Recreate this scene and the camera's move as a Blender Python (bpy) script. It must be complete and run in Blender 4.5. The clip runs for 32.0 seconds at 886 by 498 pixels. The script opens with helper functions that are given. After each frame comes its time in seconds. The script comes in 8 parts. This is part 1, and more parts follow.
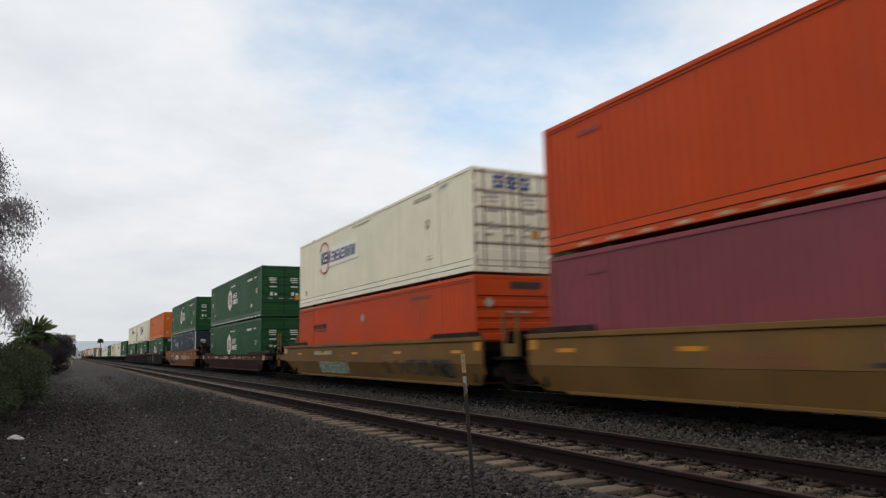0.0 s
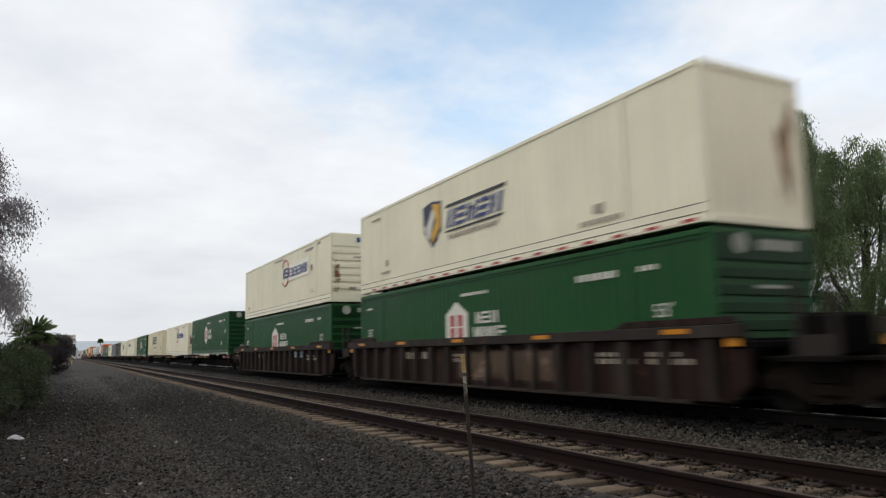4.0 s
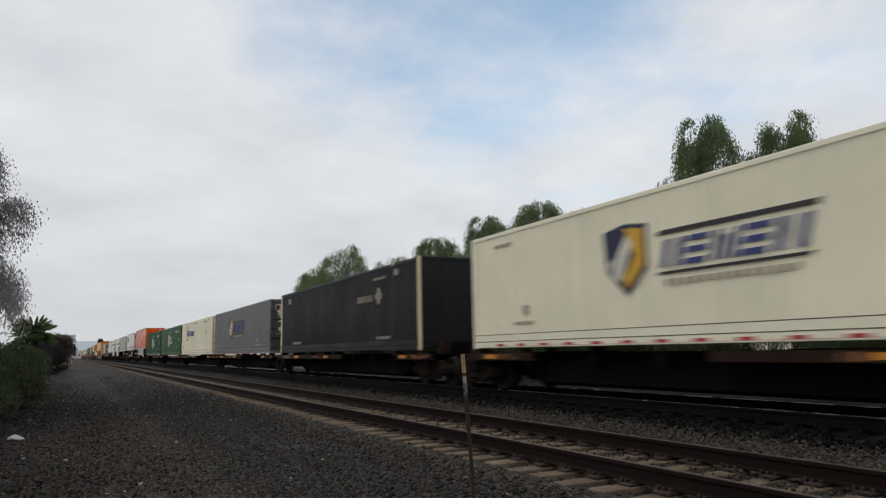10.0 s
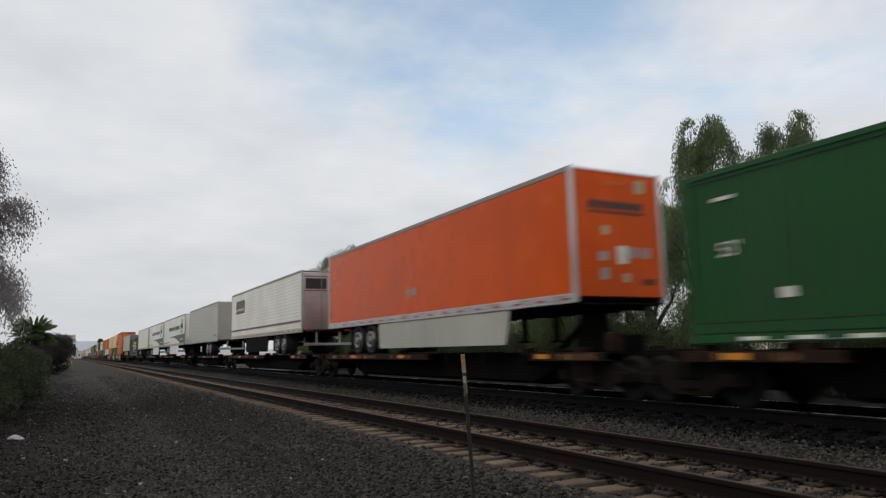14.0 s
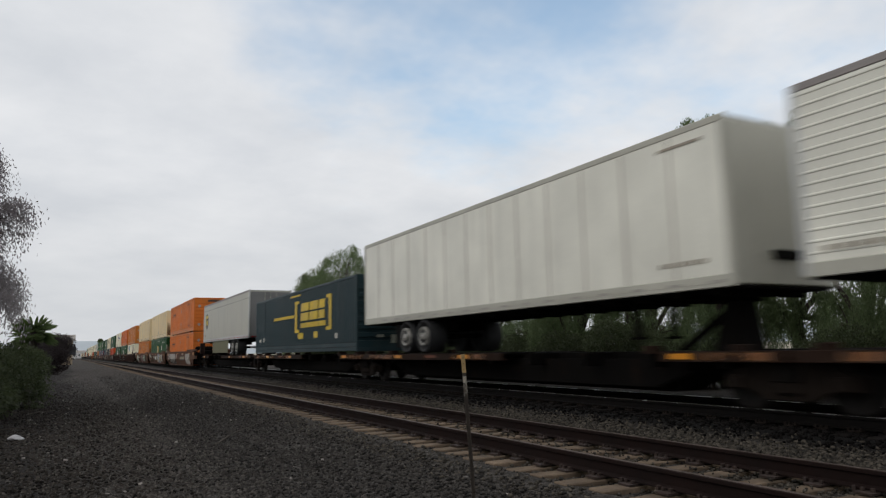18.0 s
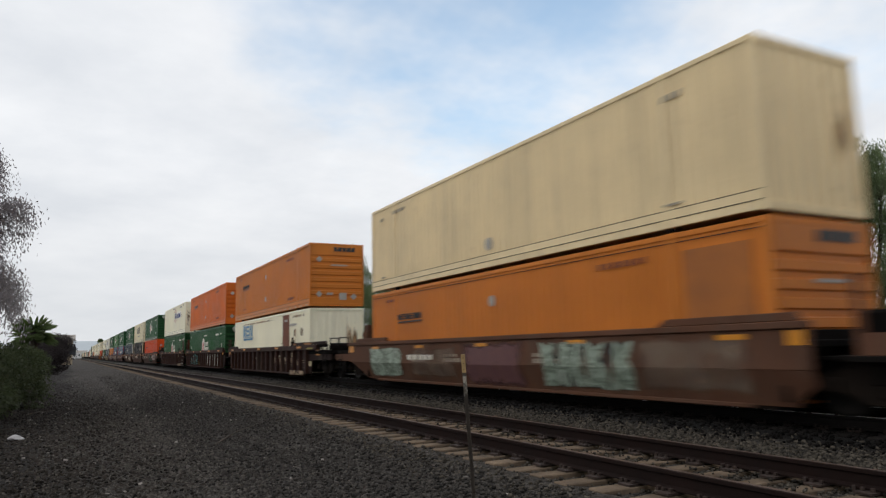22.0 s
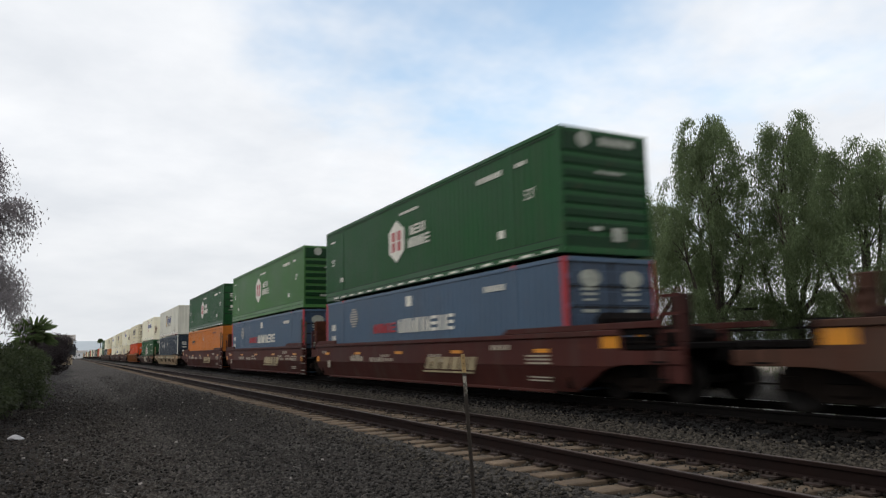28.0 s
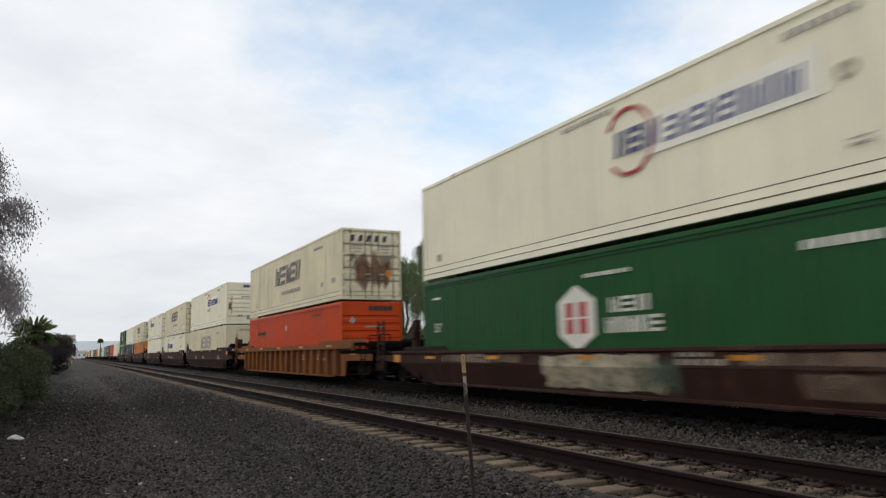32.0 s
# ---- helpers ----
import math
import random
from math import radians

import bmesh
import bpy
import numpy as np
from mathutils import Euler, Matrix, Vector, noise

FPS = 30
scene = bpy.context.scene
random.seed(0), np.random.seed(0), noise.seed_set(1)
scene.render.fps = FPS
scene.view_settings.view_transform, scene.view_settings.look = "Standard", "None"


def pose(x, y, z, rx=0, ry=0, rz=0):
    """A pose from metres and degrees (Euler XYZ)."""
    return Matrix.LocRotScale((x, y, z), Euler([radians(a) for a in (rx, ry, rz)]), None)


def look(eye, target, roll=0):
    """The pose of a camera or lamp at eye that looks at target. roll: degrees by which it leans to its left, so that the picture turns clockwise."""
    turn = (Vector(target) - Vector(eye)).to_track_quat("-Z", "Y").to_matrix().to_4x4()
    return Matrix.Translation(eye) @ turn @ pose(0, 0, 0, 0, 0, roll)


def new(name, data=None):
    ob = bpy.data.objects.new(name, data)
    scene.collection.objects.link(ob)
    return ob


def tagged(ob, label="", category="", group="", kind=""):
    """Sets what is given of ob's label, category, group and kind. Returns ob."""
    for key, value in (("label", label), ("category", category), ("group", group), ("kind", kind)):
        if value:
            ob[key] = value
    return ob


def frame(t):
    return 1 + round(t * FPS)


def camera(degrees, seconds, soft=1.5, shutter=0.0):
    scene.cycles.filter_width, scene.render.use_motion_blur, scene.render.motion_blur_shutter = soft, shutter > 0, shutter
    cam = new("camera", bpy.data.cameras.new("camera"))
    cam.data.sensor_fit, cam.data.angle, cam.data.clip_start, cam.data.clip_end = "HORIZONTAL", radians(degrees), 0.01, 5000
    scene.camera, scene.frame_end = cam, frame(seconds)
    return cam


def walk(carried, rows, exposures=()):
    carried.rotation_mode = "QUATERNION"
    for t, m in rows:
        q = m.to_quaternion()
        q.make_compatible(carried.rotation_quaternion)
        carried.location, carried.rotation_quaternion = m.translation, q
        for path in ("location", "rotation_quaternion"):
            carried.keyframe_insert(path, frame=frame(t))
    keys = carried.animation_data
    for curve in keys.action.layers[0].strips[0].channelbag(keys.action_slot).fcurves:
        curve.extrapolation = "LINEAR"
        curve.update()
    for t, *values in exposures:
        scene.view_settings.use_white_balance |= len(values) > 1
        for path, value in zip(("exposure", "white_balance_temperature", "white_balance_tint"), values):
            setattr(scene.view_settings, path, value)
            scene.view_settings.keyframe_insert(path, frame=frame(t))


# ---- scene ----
SPAN = 32.0
cam = camera(64.596, SPAN, soft=1.25, shutter=0.36)

# ---- camera: stands still beside the line ----
EYE = Vector((0.0, 0.0, 1.0795))
YAW, PITCH = 0.4877, 0.1415
AIM = EYE + Vector((math.sin(YAW) * math.cos(PITCH), math.cos(YAW) * math.cos(PITCH), math.sin(PITCH)))
STAND = look(EYE, AIM, -1.2548)
walk(cam, [(0.0, STAND), (SPAN, STAND)], exposures=[(0.0, -0.08), (1.3, -0.07), (2.0, 0.0), (4.0, 0.0), (6.0, -0.16), (9.0, -0.28), (18.6, -0.27), (20.0, -0.20), (21.0, -0.07), (25.0, -0.06), (28.0, 0.02), (SPAN, 0.02)])


# ---- world: thin cloud with a blue gap, and a soft sun ----
def make_world():
    world = bpy.data.worlds.new("sky")
    world.use_nodes = True
    scene.world = world
    nt = world.node_tree
    nt.nodes.clear()
    N, link = nt.nodes.new, nt.links.new
    out, bg = N("ShaderNodeOutputWorld"), N("ShaderNodeBackground")
    sky = N("ShaderNodeTexSky")
    sky.sky_type, sky.sun_disc = "NISHITA", False
    sky.sun_elevation, sky.sun_rotation = radians(46), radians(-98)
    co = N("ShaderNodeTexCoord")
    sep = N("ShaderNodeSeparateXYZ")
    link(co.outputs["Generated"], sep.inputs[0])

    def m(op, a, b=None, c=None):
        n = N("ShaderNodeMath")
        n.operation = op
        for i, v in enumerate((a, b, c)):
            if v is None:
                continue
            if isinstance(v, (int, float)):
                n.inputs[i].default_value = v
            else:
                link(v, n.inputs[i])
        return n.outputs[0]

    lift = m("ADD", m("MAXIMUM", sep.outputs[2], 0.0), 0.22)
    flat = N("ShaderNodeCombineXYZ")
    link(m("DIVIDE", sep.outputs[0], lift), flat.inputs[0])
    link(m("DIVIDE", sep.outputs[1], lift), flat.inputs[1])

    def fbm(scale, detail, rough=0.55, shift=0.0):
        n = N("ShaderNodeTexNoise")
        n.inputs["Scale"].default_value = scale
        n.inputs["Detail"].default_value = detail
        n.inputs["Roughness"].default_value = rough
        mp = N("ShaderNodeMapping")
        mp.inputs["Location"].default_value = (shift, shift * 0.7, 0)
        link(flat.outputs[0], mp.inputs[0])
        link(mp.outputs[0], n.inputs[0])
        return n.outputs[0]

    gap_dir = Vector(GAP).normalized()
    dot = N("ShaderNodeVectorMath")
    dot.operation = "DOT_PRODUCT"
    link(co.outputs["Generated"], dot.inputs[0])
    dot.inputs[1].default_value = gap_dir
    big = fbm(1.3, 5, 0.6, 5.2)
    near_gap = m("ADD", dot.outputs["Value"], m("MULTIPLY", m("SUBTRACT", big, 0.5), 0.30))
    blue = N("ShaderNodeMapRange")
    blue.interpolation_type = "SMOOTHSTEP"
    link(near_gap, blue.inputs[0])
    blue.inputs[1].default_value, blue.inputs[2].default_value = 0.915, 1.04
    tone = N("ShaderNodeValToRGB")
    link(fbm(2.1, 6, 0.55, 9.4), tone.inputs[0])
    tone.color_ramp.elements[0].position, tone.color_ramp.elements[0].color = 0.30, (7.15, 7.45, 7.9, 1)
    tone.color_ramp.elements[1].position, tone.color_ramp.elements[1].color = 0.66, (8.9, 9.05, 9.3, 1)
    # the veil of cloud is thinner and brighter on the sun's side
    clear = N("ShaderNodeMix")
    clear.data_type = "RGBA"
    clear.blend_type = "MULTIPLY"
    clear.inputs[0].default_value = 1.0
    link(sky.outputs[0], clear.inputs[6])
    clear.inputs[7].default_value = (SKY_GAIN, SKY_GAIN * 1.12, SKY_GAIN * 1.04, 1)
    thin = N("ShaderNodeMix")
    thin.data_type = "RGBA"
    link(m("MULTIPLY", blue.outputs[0], 0.8), thin.inputs[0])
    link(tone.outputs[0], thin.inputs[6])
    link(clear.outputs[2], thin.inputs[7])
    # paler and greyer towards the horizon
    low = N("ShaderNodeMapRange")
    link(sep.outputs[2], low.inputs[0])
    low.inputs[1].default_value, low.inputs[2].default_value = 0.26, 0.0
    hazy = N("ShaderNodeMix")
    hazy.data_type = "RGBA"
    link(m("MULTIPLY", low.outputs[0], 0.7), hazy.inputs[0])
    link(thin.outputs[2], hazy.inputs[6])
    hazy.inputs[7].default_value = (6.4, 6.6, 6.8, 1)
    link(hazy.outputs[2], bg.inputs[0])
    bg.inputs[1].default_value = 0.11
    link(bg.outputs[0], out.inputs[0])


GAP = (0.565, 0.675, 0.475)
SKY_GAIN = 2.1
make_world()
sun_data = bpy.data.lights.new("sun", "SUN")
sun_data.energy, sun_data.angle, sun_data.color = 0.5, radians(30), (1.0, 0.94, 0.84)
sun = new("sun", sun_data)
sun.matrix_world = look((-28.0, -4.0, 30.0), (0, 0, 0))

# ---- materials ----
MATS = {}


def mat(name, col, rough=0.6, metal=0.0, var=0.12, grain=(1.6, 34.0), bump=0.15, dirt=None, streak=0.0, rust=0.0, spec=0.5, island=False):
    """Painted or bare surface: two scales of tone, grain relief, optional running dirt and rust blooms."""
    if name in MATS:
        return MATS[name]
    ma = bpy.data.materials.new(name)
    ma.use_nodes = True
    nt = ma.node_tree
    N, link = nt.nodes.new, nt.links.new
    b = nt.nodes["Principled BSDF"]
    co = N("ShaderNodeTexCoord")
    info = N("ShaderNodeNewGeometry") if island else N("ShaderNodeObjectInfo")
    rnd = info.outputs["Random Per Island" if island else "Random"]
    shift = N("ShaderNodeVectorMath")
    shift.operation = "ADD"
    spread = N("ShaderNodeMath")
    spread.operation = "MULTIPLY"
    link(rnd, spread.inputs[0])
    spread.inputs[1].default_value = 37.0
    link(co.outputs["Object"], shift.inputs[0])
    link(spread.outputs[0], shift.inputs[1])

    def noise_at(scale, detail=4, squash=(1, 1, 1), rough_=0.55):
        mp = N("ShaderNodeMapping")
        mp.inputs["Scale"].default_value = squash
        n = N("ShaderNodeTexNoise")
        n.inputs["Scale"].default_value = scale
        n.inputs["Detail"].default_value = detail
        n.inputs["Roughness"].default_value = rough_
        link(shift.outputs[0], mp.inputs[0])
        link(mp.outputs[0], n.inputs[0])
        return n.outputs[0]

    def ramp(src, lo, hi, a=0.0, z=1.0):
        n = N("ShaderNodeMapRange")
        link(src, n.inputs[0])
        for i, v in enumerate((lo, hi, a, z)):
            n.inputs[i + 1].default_value = v
        return n.outputs[0]

    def mix(fac, a, c, mode="MIX"):
        n = N("ShaderNodeMix")
        n.data_type, n.blend_type = "RGBA", mode
        for i, v in ((0, fac), (6, a), (7, c)):
            if isinstance(v, (int, float)):
                n.inputs[i].default_value = v
            elif isinstance(v, tuple):
                n.inputs[i].default_value = v if len(v) == 4 else (*v, 1)
            else:
                link(v, n.inputs[i])
        return n.outputs[2]

    def mul(a, c):
        n = N("ShaderNodeMath")
        n.operation = "MULTIPLY"
        for i, v in enumerate((a, c)):
            if isinstance(v, (int, float)):
                n.inputs[i].default_value = v
            else:
                link(v, n.inputs[i])
        return n.outputs[0]

    broad, fine = noise_at(grain[0]), noise_at(grain[1], 3)
    dark = tuple(c * (1 - 1.6 * var) for c in col)
    lite = tuple(min(1, c * (1 + 1.3 * var)) for c in col)
    base = mix(ramp(broad, 0.3, 0.7), dark, lite)
    base = mix(mul(ramp(fine, 0.35, 0.7), var * 1.6), base, tuple(c * 0.55 for c in col))
    base = mix(mul(rnd, var * 1.2), base, tuple(c * 0.72 for c in col))
    if island:
        base = mix(1.0, base, ramp(rnd, 0.0, 1.0, 0.18, 2.1), "MULTIPLY")
    if streak:
        run = noise_at(1.0, 5, (2.4, 2.4, 0.16), 0.62)
        base = mix(mul(ramp(run, 0.5, 0.78), streak), base, dirt or (0.09, 0.075, 0.06))
    if rust:
        spot = noise_at(2.3, 7, (1, 1, 0.7), 0.66)
        base = mix(mul(ramp(spot, 0.60, 0.70), rust), base, (0.17, 0.065, 0.025))
    link(base, b.inputs["Base Color"])
    link(ramp(broad, 0.25, 0.75, max(0.05, rough - 0.1), min(1, rough + 0.12)), b.inputs["Roughness"])
    b.inputs["Metallic"].default_value = metal
    b.inputs["Specular IOR Level"].default_value = spec
    if bump:
        bp = N("ShaderNodeBump")
        bp.inputs["Strength"].default_value = bump
        bp.inputs["Distance"].default_value = 0.02
        link(fine, bp.inputs["Height"])
        link(bp.outputs[0], b.inputs["Normal"])
    MATS[name] = ma
    return ma


def paint(name, col, **k):
    o = dict(rough=0.44, var=0.08, grain=(0.5, 26.0), bump=0.05, streak=0.20, rust=0.06, spec=0.30)
    o.update(k)
    return mat("paint_" + name, col, **o)


GREEN = paint("green", (0.0155, 0.082, 0.0235), spec=0.2)
GREEN_B = paint("grass_green", (0.031, 0.108, 0.031))
GREEN_C = paint("light_green", (0.055, 0.160, 0.040))
WHITE = paint("white", (0.89, 0.84, 0.645), streak=0.11, rust=0.05, var=0.045)
CREAM = paint("cream", (0.78, 0.70, 0.48), streak=0.25)
TAN = paint("tan", (0.84, 0.665, 0.39), streak=0.24, rust=0.16)
ORANGE = paint("orange", (0.64, 0.146, 0.020), spec=0.16, streak=0.28, var=0.11, dirt=(0.30, 0.10, 0.04))
ORANGE_OLD = paint("faded_orange", (0.69, 0.190, 0.034), spec=0.14, streak=0.38, var=0.14, rust=0.12, dirt=(0.34, 0.11, 0.04))
AMBER = paint("amber", (0.58, 0.187, 0.029), spec=0.18, streak=0.28, var=0.11, dirt=(0.30, 0.12, 0.05))
RED = paint("orange_red", (0.57, 0.066, 0.008), spec=0.18)
MAUVE = paint("mauve", (0.225, 0.052, 0.062))
NAVY = paint("navy", (0.017, 0.030, 0.046))
BLUE = paint("blue", (0.070, 0.115, 0.175), streak=0.2)
BLACK = paint("black", (0.0105, 0.0112, 0.0125), spec=0.2)
GREY = paint("grey", (0.19, 0.19, 0.185))
PALE = paint("pale_grey", (0.49, 0.475, 0.405))
PALE_WARM = paint("pale_warm", (0.70, 0.68, 0.575))
SLATE = paint("slate", (0.022, 0.045, 0.052), spec=0.16)
REEFER = paint("reefer_white", (0.88, 0.86, 0.755), rough=0.35, streak=0.16, rust=0.03)
SILVER = mat("bare_aluminium", (0.55, 0.55, 0.53), 0.36, 0.75, var=0.12, grain=(0.9, 40), bump=0.05, streak=0.35)
GLOSS = paint("gloss_orange", (0.72, 0.098, 0.007), rough=0.26, streak=0.08, rust=0.0, spec=0.10)
WELL_TAN = paint("car_tan", (0.180, 0.098, 0.031), spec=0.12, rough=0.65, streak=0.55, rust=0.5, var=0.18)
WELL_OCHRE = paint("car_ochre", (0.22, 0.082, 0.026), spec=0.12, rough=0.65, streak=0.5, rust=0.5, var=0.2)
WELL_BROWN = paint("car_brown", (0.042, 0.019, 0.015), spec=0.12, rough=0.68, streak=0.5, rust=0.4, var=0.2)
WELL_MAROON = paint("car_maroon", (0.068, 0.021, 0.017), spec=0.12, rough=0.62, streak=0.4, rust=0.3, var=0.15)
WELL_FADED = paint("car_faded_brown", (0.120, 0.056, 0.034), spec=0.12, rough=0.7, streak=0.55, rust=0.5, var=0.25)
WELL_WORN = paint("car_worn_brown", (0.066, 0.031, 0.021), spec=0.12, rough=0.7, streak=0.55, rust=0.5, var=0.3)
WELL_DUST = paint("car_dusty_tan", (0.26, 0.19, 0.11), spec=0.12, rough=0.7, streak=0.6, rust=0.6, var=0.3)
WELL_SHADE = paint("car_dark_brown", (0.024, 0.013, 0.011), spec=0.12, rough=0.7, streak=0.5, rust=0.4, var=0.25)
WELL_GREY = paint("car_grey_brown", (0.034, 0.027, 0.024), spec=0.12, rough=0.7, streak=0.5, rust=0.4, var=0.25)
SPINE = paint("car_dark", (0.006, 0.0052, 0.0048), rough=0.9, spec=0.06, streak=0.4, rust=0.05, var=0.25, dirt=(0.014, 0.011, 0.009))
SPINE_EDGE = paint("car_edge_orange", (0.026, 0.0135, 0.0085), spec=0.12, rough=0.75, streak=0.6, rust=0.30, var=0.35, dirt=(0.012, 0.010, 0.009))
IRON = mat("cast_iron", (0.008, 0.0066, 0.0058), 0.85, 0.0, var=0.3, grain=(5, 60), bump=0.3, spec=0.08)
TRUCK = mat("truck_frame", (0.0155, 0.011, 0.0085), 0.85, 0.0, var=0.35, grain=(5, 60), bump=0.3, spec=0.1)
TREAD = mat("wheel_steel", (0.016, 0.014, 0.0125), 0.7, 0.1, var=0.15, grain=(6, 50), bump=0.1, spec=0.15)
TYRE = mat("rubber", (0.018, 0.018, 0.019), 0.8, var=0.2, grain=(6, 60), bump=0.2)
RIM = mat("wheel_rim", (0.42, 0.40, 0.36), 0.4, 0.5, var=0.2, grain=(5, 40), bump=0.05)
ROD_DARK = mat("door_rod", (0.10, 0.095, 0.09), 0.5, 0.3, var=0.15, bump=0.0)
TOP_RAIL = mat("dull_top_rail", (0.30, 0.27, 0.255), 0.5, 0.3, var=0.15, grain=(0.9, 40), bump=0.05, streak=0.3)
GASKET = mat("dark_gap", (0.012, 0.012, 0.013), 0.9, var=0.1, bump=0.0)
DOOR_GRIME = mat("door_grime", (0.29, 0.235, 0.17), 0.85, var=0.4, grain=(3, 30), bump=0.1)
# end panels of green containers: a darker green than the sides
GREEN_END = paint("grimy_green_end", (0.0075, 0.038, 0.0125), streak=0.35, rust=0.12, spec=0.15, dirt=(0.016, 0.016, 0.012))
DOOR_BLUE = paint("door_blue", (0.036, 0.058, 0.095), streak=0.3, rust=0.1)
M_DIM = mat("marking_dirty_white", (0.36, 0.37, 0.31), 0.6, var=0.25, grain=(3, 25), bump=0.0)
DOOR_GREY = paint("door_grey", (0.075, 0.073, 0.076), streak=0.3, rust=0.1)
GRIME = mat("grime_line", (0.15, 0.115, 0.075), 0.9, var=0.3, grain=(1.2, 30), bump=0.0)
M_WHITE = mat("marking_white", (0.74, 0.715, 0.62), 0.5, var=0.08, bump=0.0, streak=0.15)
M_DECAL = mat("decal_white", (0.88, 0.84, 0.71), 0.45, var=0.03, bump=0.0)
M_RED = mat("marking_red", (0.42, 0.022, 0.03), 0.5, var=0.1, bump=0.0)
M_BLUE = mat("marking_blue", (0.035, 0.055, 0.20), 0.5, var=0.1, bump=0.0)
M_NAVY = mat("marking_navy", (0.018, 0.022, 0.06), 0.5, var=0.1, bump=0.0)
M_BLACK = mat("marking_black", (0.022, 0.02, 0.02), 0.5, var=0.1, bump=0.0)
M_FADE = mat("marking_faded", (0.36, 0.31, 0.24), 0.6, var=0.15, bump=0.0)
M_OLD = mat("stencil_old_cream", (0.34, 0.27, 0.155), 0.7, var=0.35, grain=(2.0, 20), bump=0.0)
M_DULL = mat("stencil_dull", (0.27, 0.185, 0.115), 0.7, var=0.3, grain=(2.0, 20), bump=0.0)
M_BROWN = mat("marking_brown", (0.20, 0.055, 0.02), 0.6, var=0.15, bump=0.0)
M_GOLD = mat("marking_gold", (0.72, 0.40, 0.03), 0.5, var=0.1, bump=0.0)
M_YELLOW = mat("marking_yellow", (0.72, 0.50, 0.02), 0.5, var=0.12, bump=0.0, streak=0.2)
M_AMBER = mat("reflector_amber", (0.62, 0.24, 0.01), 0.35, var=0.1, bump=0.0)
M_GREY = mat("marking_grey", (0.37, 0.345, 0.305), 0.5, var=0.12, bump=0.0)
M_GREEN = mat("marking_green", (0.010, 0.085, 0.062), 0.45, var=0.1, bump=0.0)
M_SKYBLUE = mat("marking_sky", (0.10, 0.30, 0.52), 0.5, var=0.25, grain=(2.5, 20), bump=0.0)
M_CREAM = mat("stencil_cream", (0.50, 0.42, 0.25), 0.6, var=0.25, grain=(2.0, 20), bump=0.0)
M_RUSTPATCH = mat("rust_patch", (0.17, 0.055, 0.026), 0.8, var=0.3, grain=(3, 30), bump=0.2)
CLOTH = mat("litter_white", (0.46, 0.45, 0.46), 0.6, var=0.1, bump=0.2)


def ragged(name, cols, cover=0.5, scale=2.2, edge=0.16, rough=0.6, squash=(1, 1, 1), soft_=0.22, rising=False):
    """Worn paint or stain: tones mixed by noise, broken through to what lies under it, ragged towards the rim of its patch."""
    if name in MATS:
        return MATS[name]
    ma = bpy.data.materials.new(name)
    ma.use_nodes = True
    nt = ma.node_tree
    N, link = nt.nodes.new, nt.links.new
    b = nt.nodes["Principled BSDF"]
    co, info = N("ShaderNodeTexCoord"), N("ShaderNodeObjectInfo")
    mp = N("ShaderNodeMapping")
    mp.inputs["Scale"].default_value = squash
    add = N("ShaderNodeVectorMath")
    add.operation = "MULTIPLY_ADD"
    link(info.outputs["Random"], add.inputs[0])
    add.inputs[1].default_value = (31.0, 17.0, 23.0)
    link(co.outputs["Object"], mp.inputs[0])
    link(mp.outputs[0], add.inputs[2])

    def tex(sc, det, warp):
        n = N("ShaderNodeTexNoise")
        n.inputs["Scale"].default_value, n.inputs["Detail"].default_value, n.inputs["Distortion"].default_value = sc, det, warp
        link(add.outputs[0], n.inputs[0])
        return n.outputs[0]

    ramp = N("ShaderNodeValToRGB")
    link(tex(scale * 1.4, 3, 1.6), ramp.inputs[0])
    ramp.color_ramp.interpolation = "CONSTANT" if len(cols) > 2 else "LINEAR"
    els = ramp.color_ramp.elements
    els[0].position, els[0].color = 0.36, (*cols[0], 1)
    els[1].position, els[1].color = 0.62, (*cols[-1], 1)
    for i, c in enumerate(cols[1:-1]):
        e = els.new(0.36 + 0.26 * (i + 1) / (len(cols) - 1))
        e.color = (*c, 1)
    link(ramp.outputs[0], b.inputs["Base Color"])
    b.inputs["Roughness"].default_value = rough
    sep = N("ShaderNodeSeparateXYZ")
    link(co.outputs["Generated"], sep.inputs[0])

    def m(op, a, c=None):
        n = N("ShaderNodeMath")
        n.operation = op
        for i, v in enumerate((a, c)):
            if isinstance(v, (int, float)):
                n.inputs[i].default_value = v
            elif v is not None:
                link(v, n.inputs[i])
        return n.outputs[0]

    def rim(v):
        return m("MINIMUM", v, m("SUBTRACT", 1.0, v))

    wide = {"side": (1, 2), "end": (0, 2)}["end" if name.endswith("_end") else "side"]
    near = m("MINIMUM", m("DIVIDE", rim(sep.outputs[wide[0]]), edge), m("DIVIDE", rim(sep.outputs[wide[1]]), edge * 1.4))
    near = m("MINIMUM", near, 1.0)
    if rising:
        near = m("MAXIMUM", m("SUBTRACT", 1.05, m("MULTIPLY", sep.outputs[2], 1.35)), 0.0)
    val = m("ADD", m("MULTIPLY", near, 0.5), tex(scale, 5, 0.8))
    mask = N("ShaderNodeMapRange")
    link(val, mask.inputs[0])
    mask.inputs[1].default_value, mask.inputs[2].default_value = 1.02 - cover * 0.5, 1.06 - cover * 0.5 + (0.0 if len(cols) > 2 else soft_)
    link(mask.outputs[0], b.inputs["Alpha"])
    MATS[name] = ma
    return ma


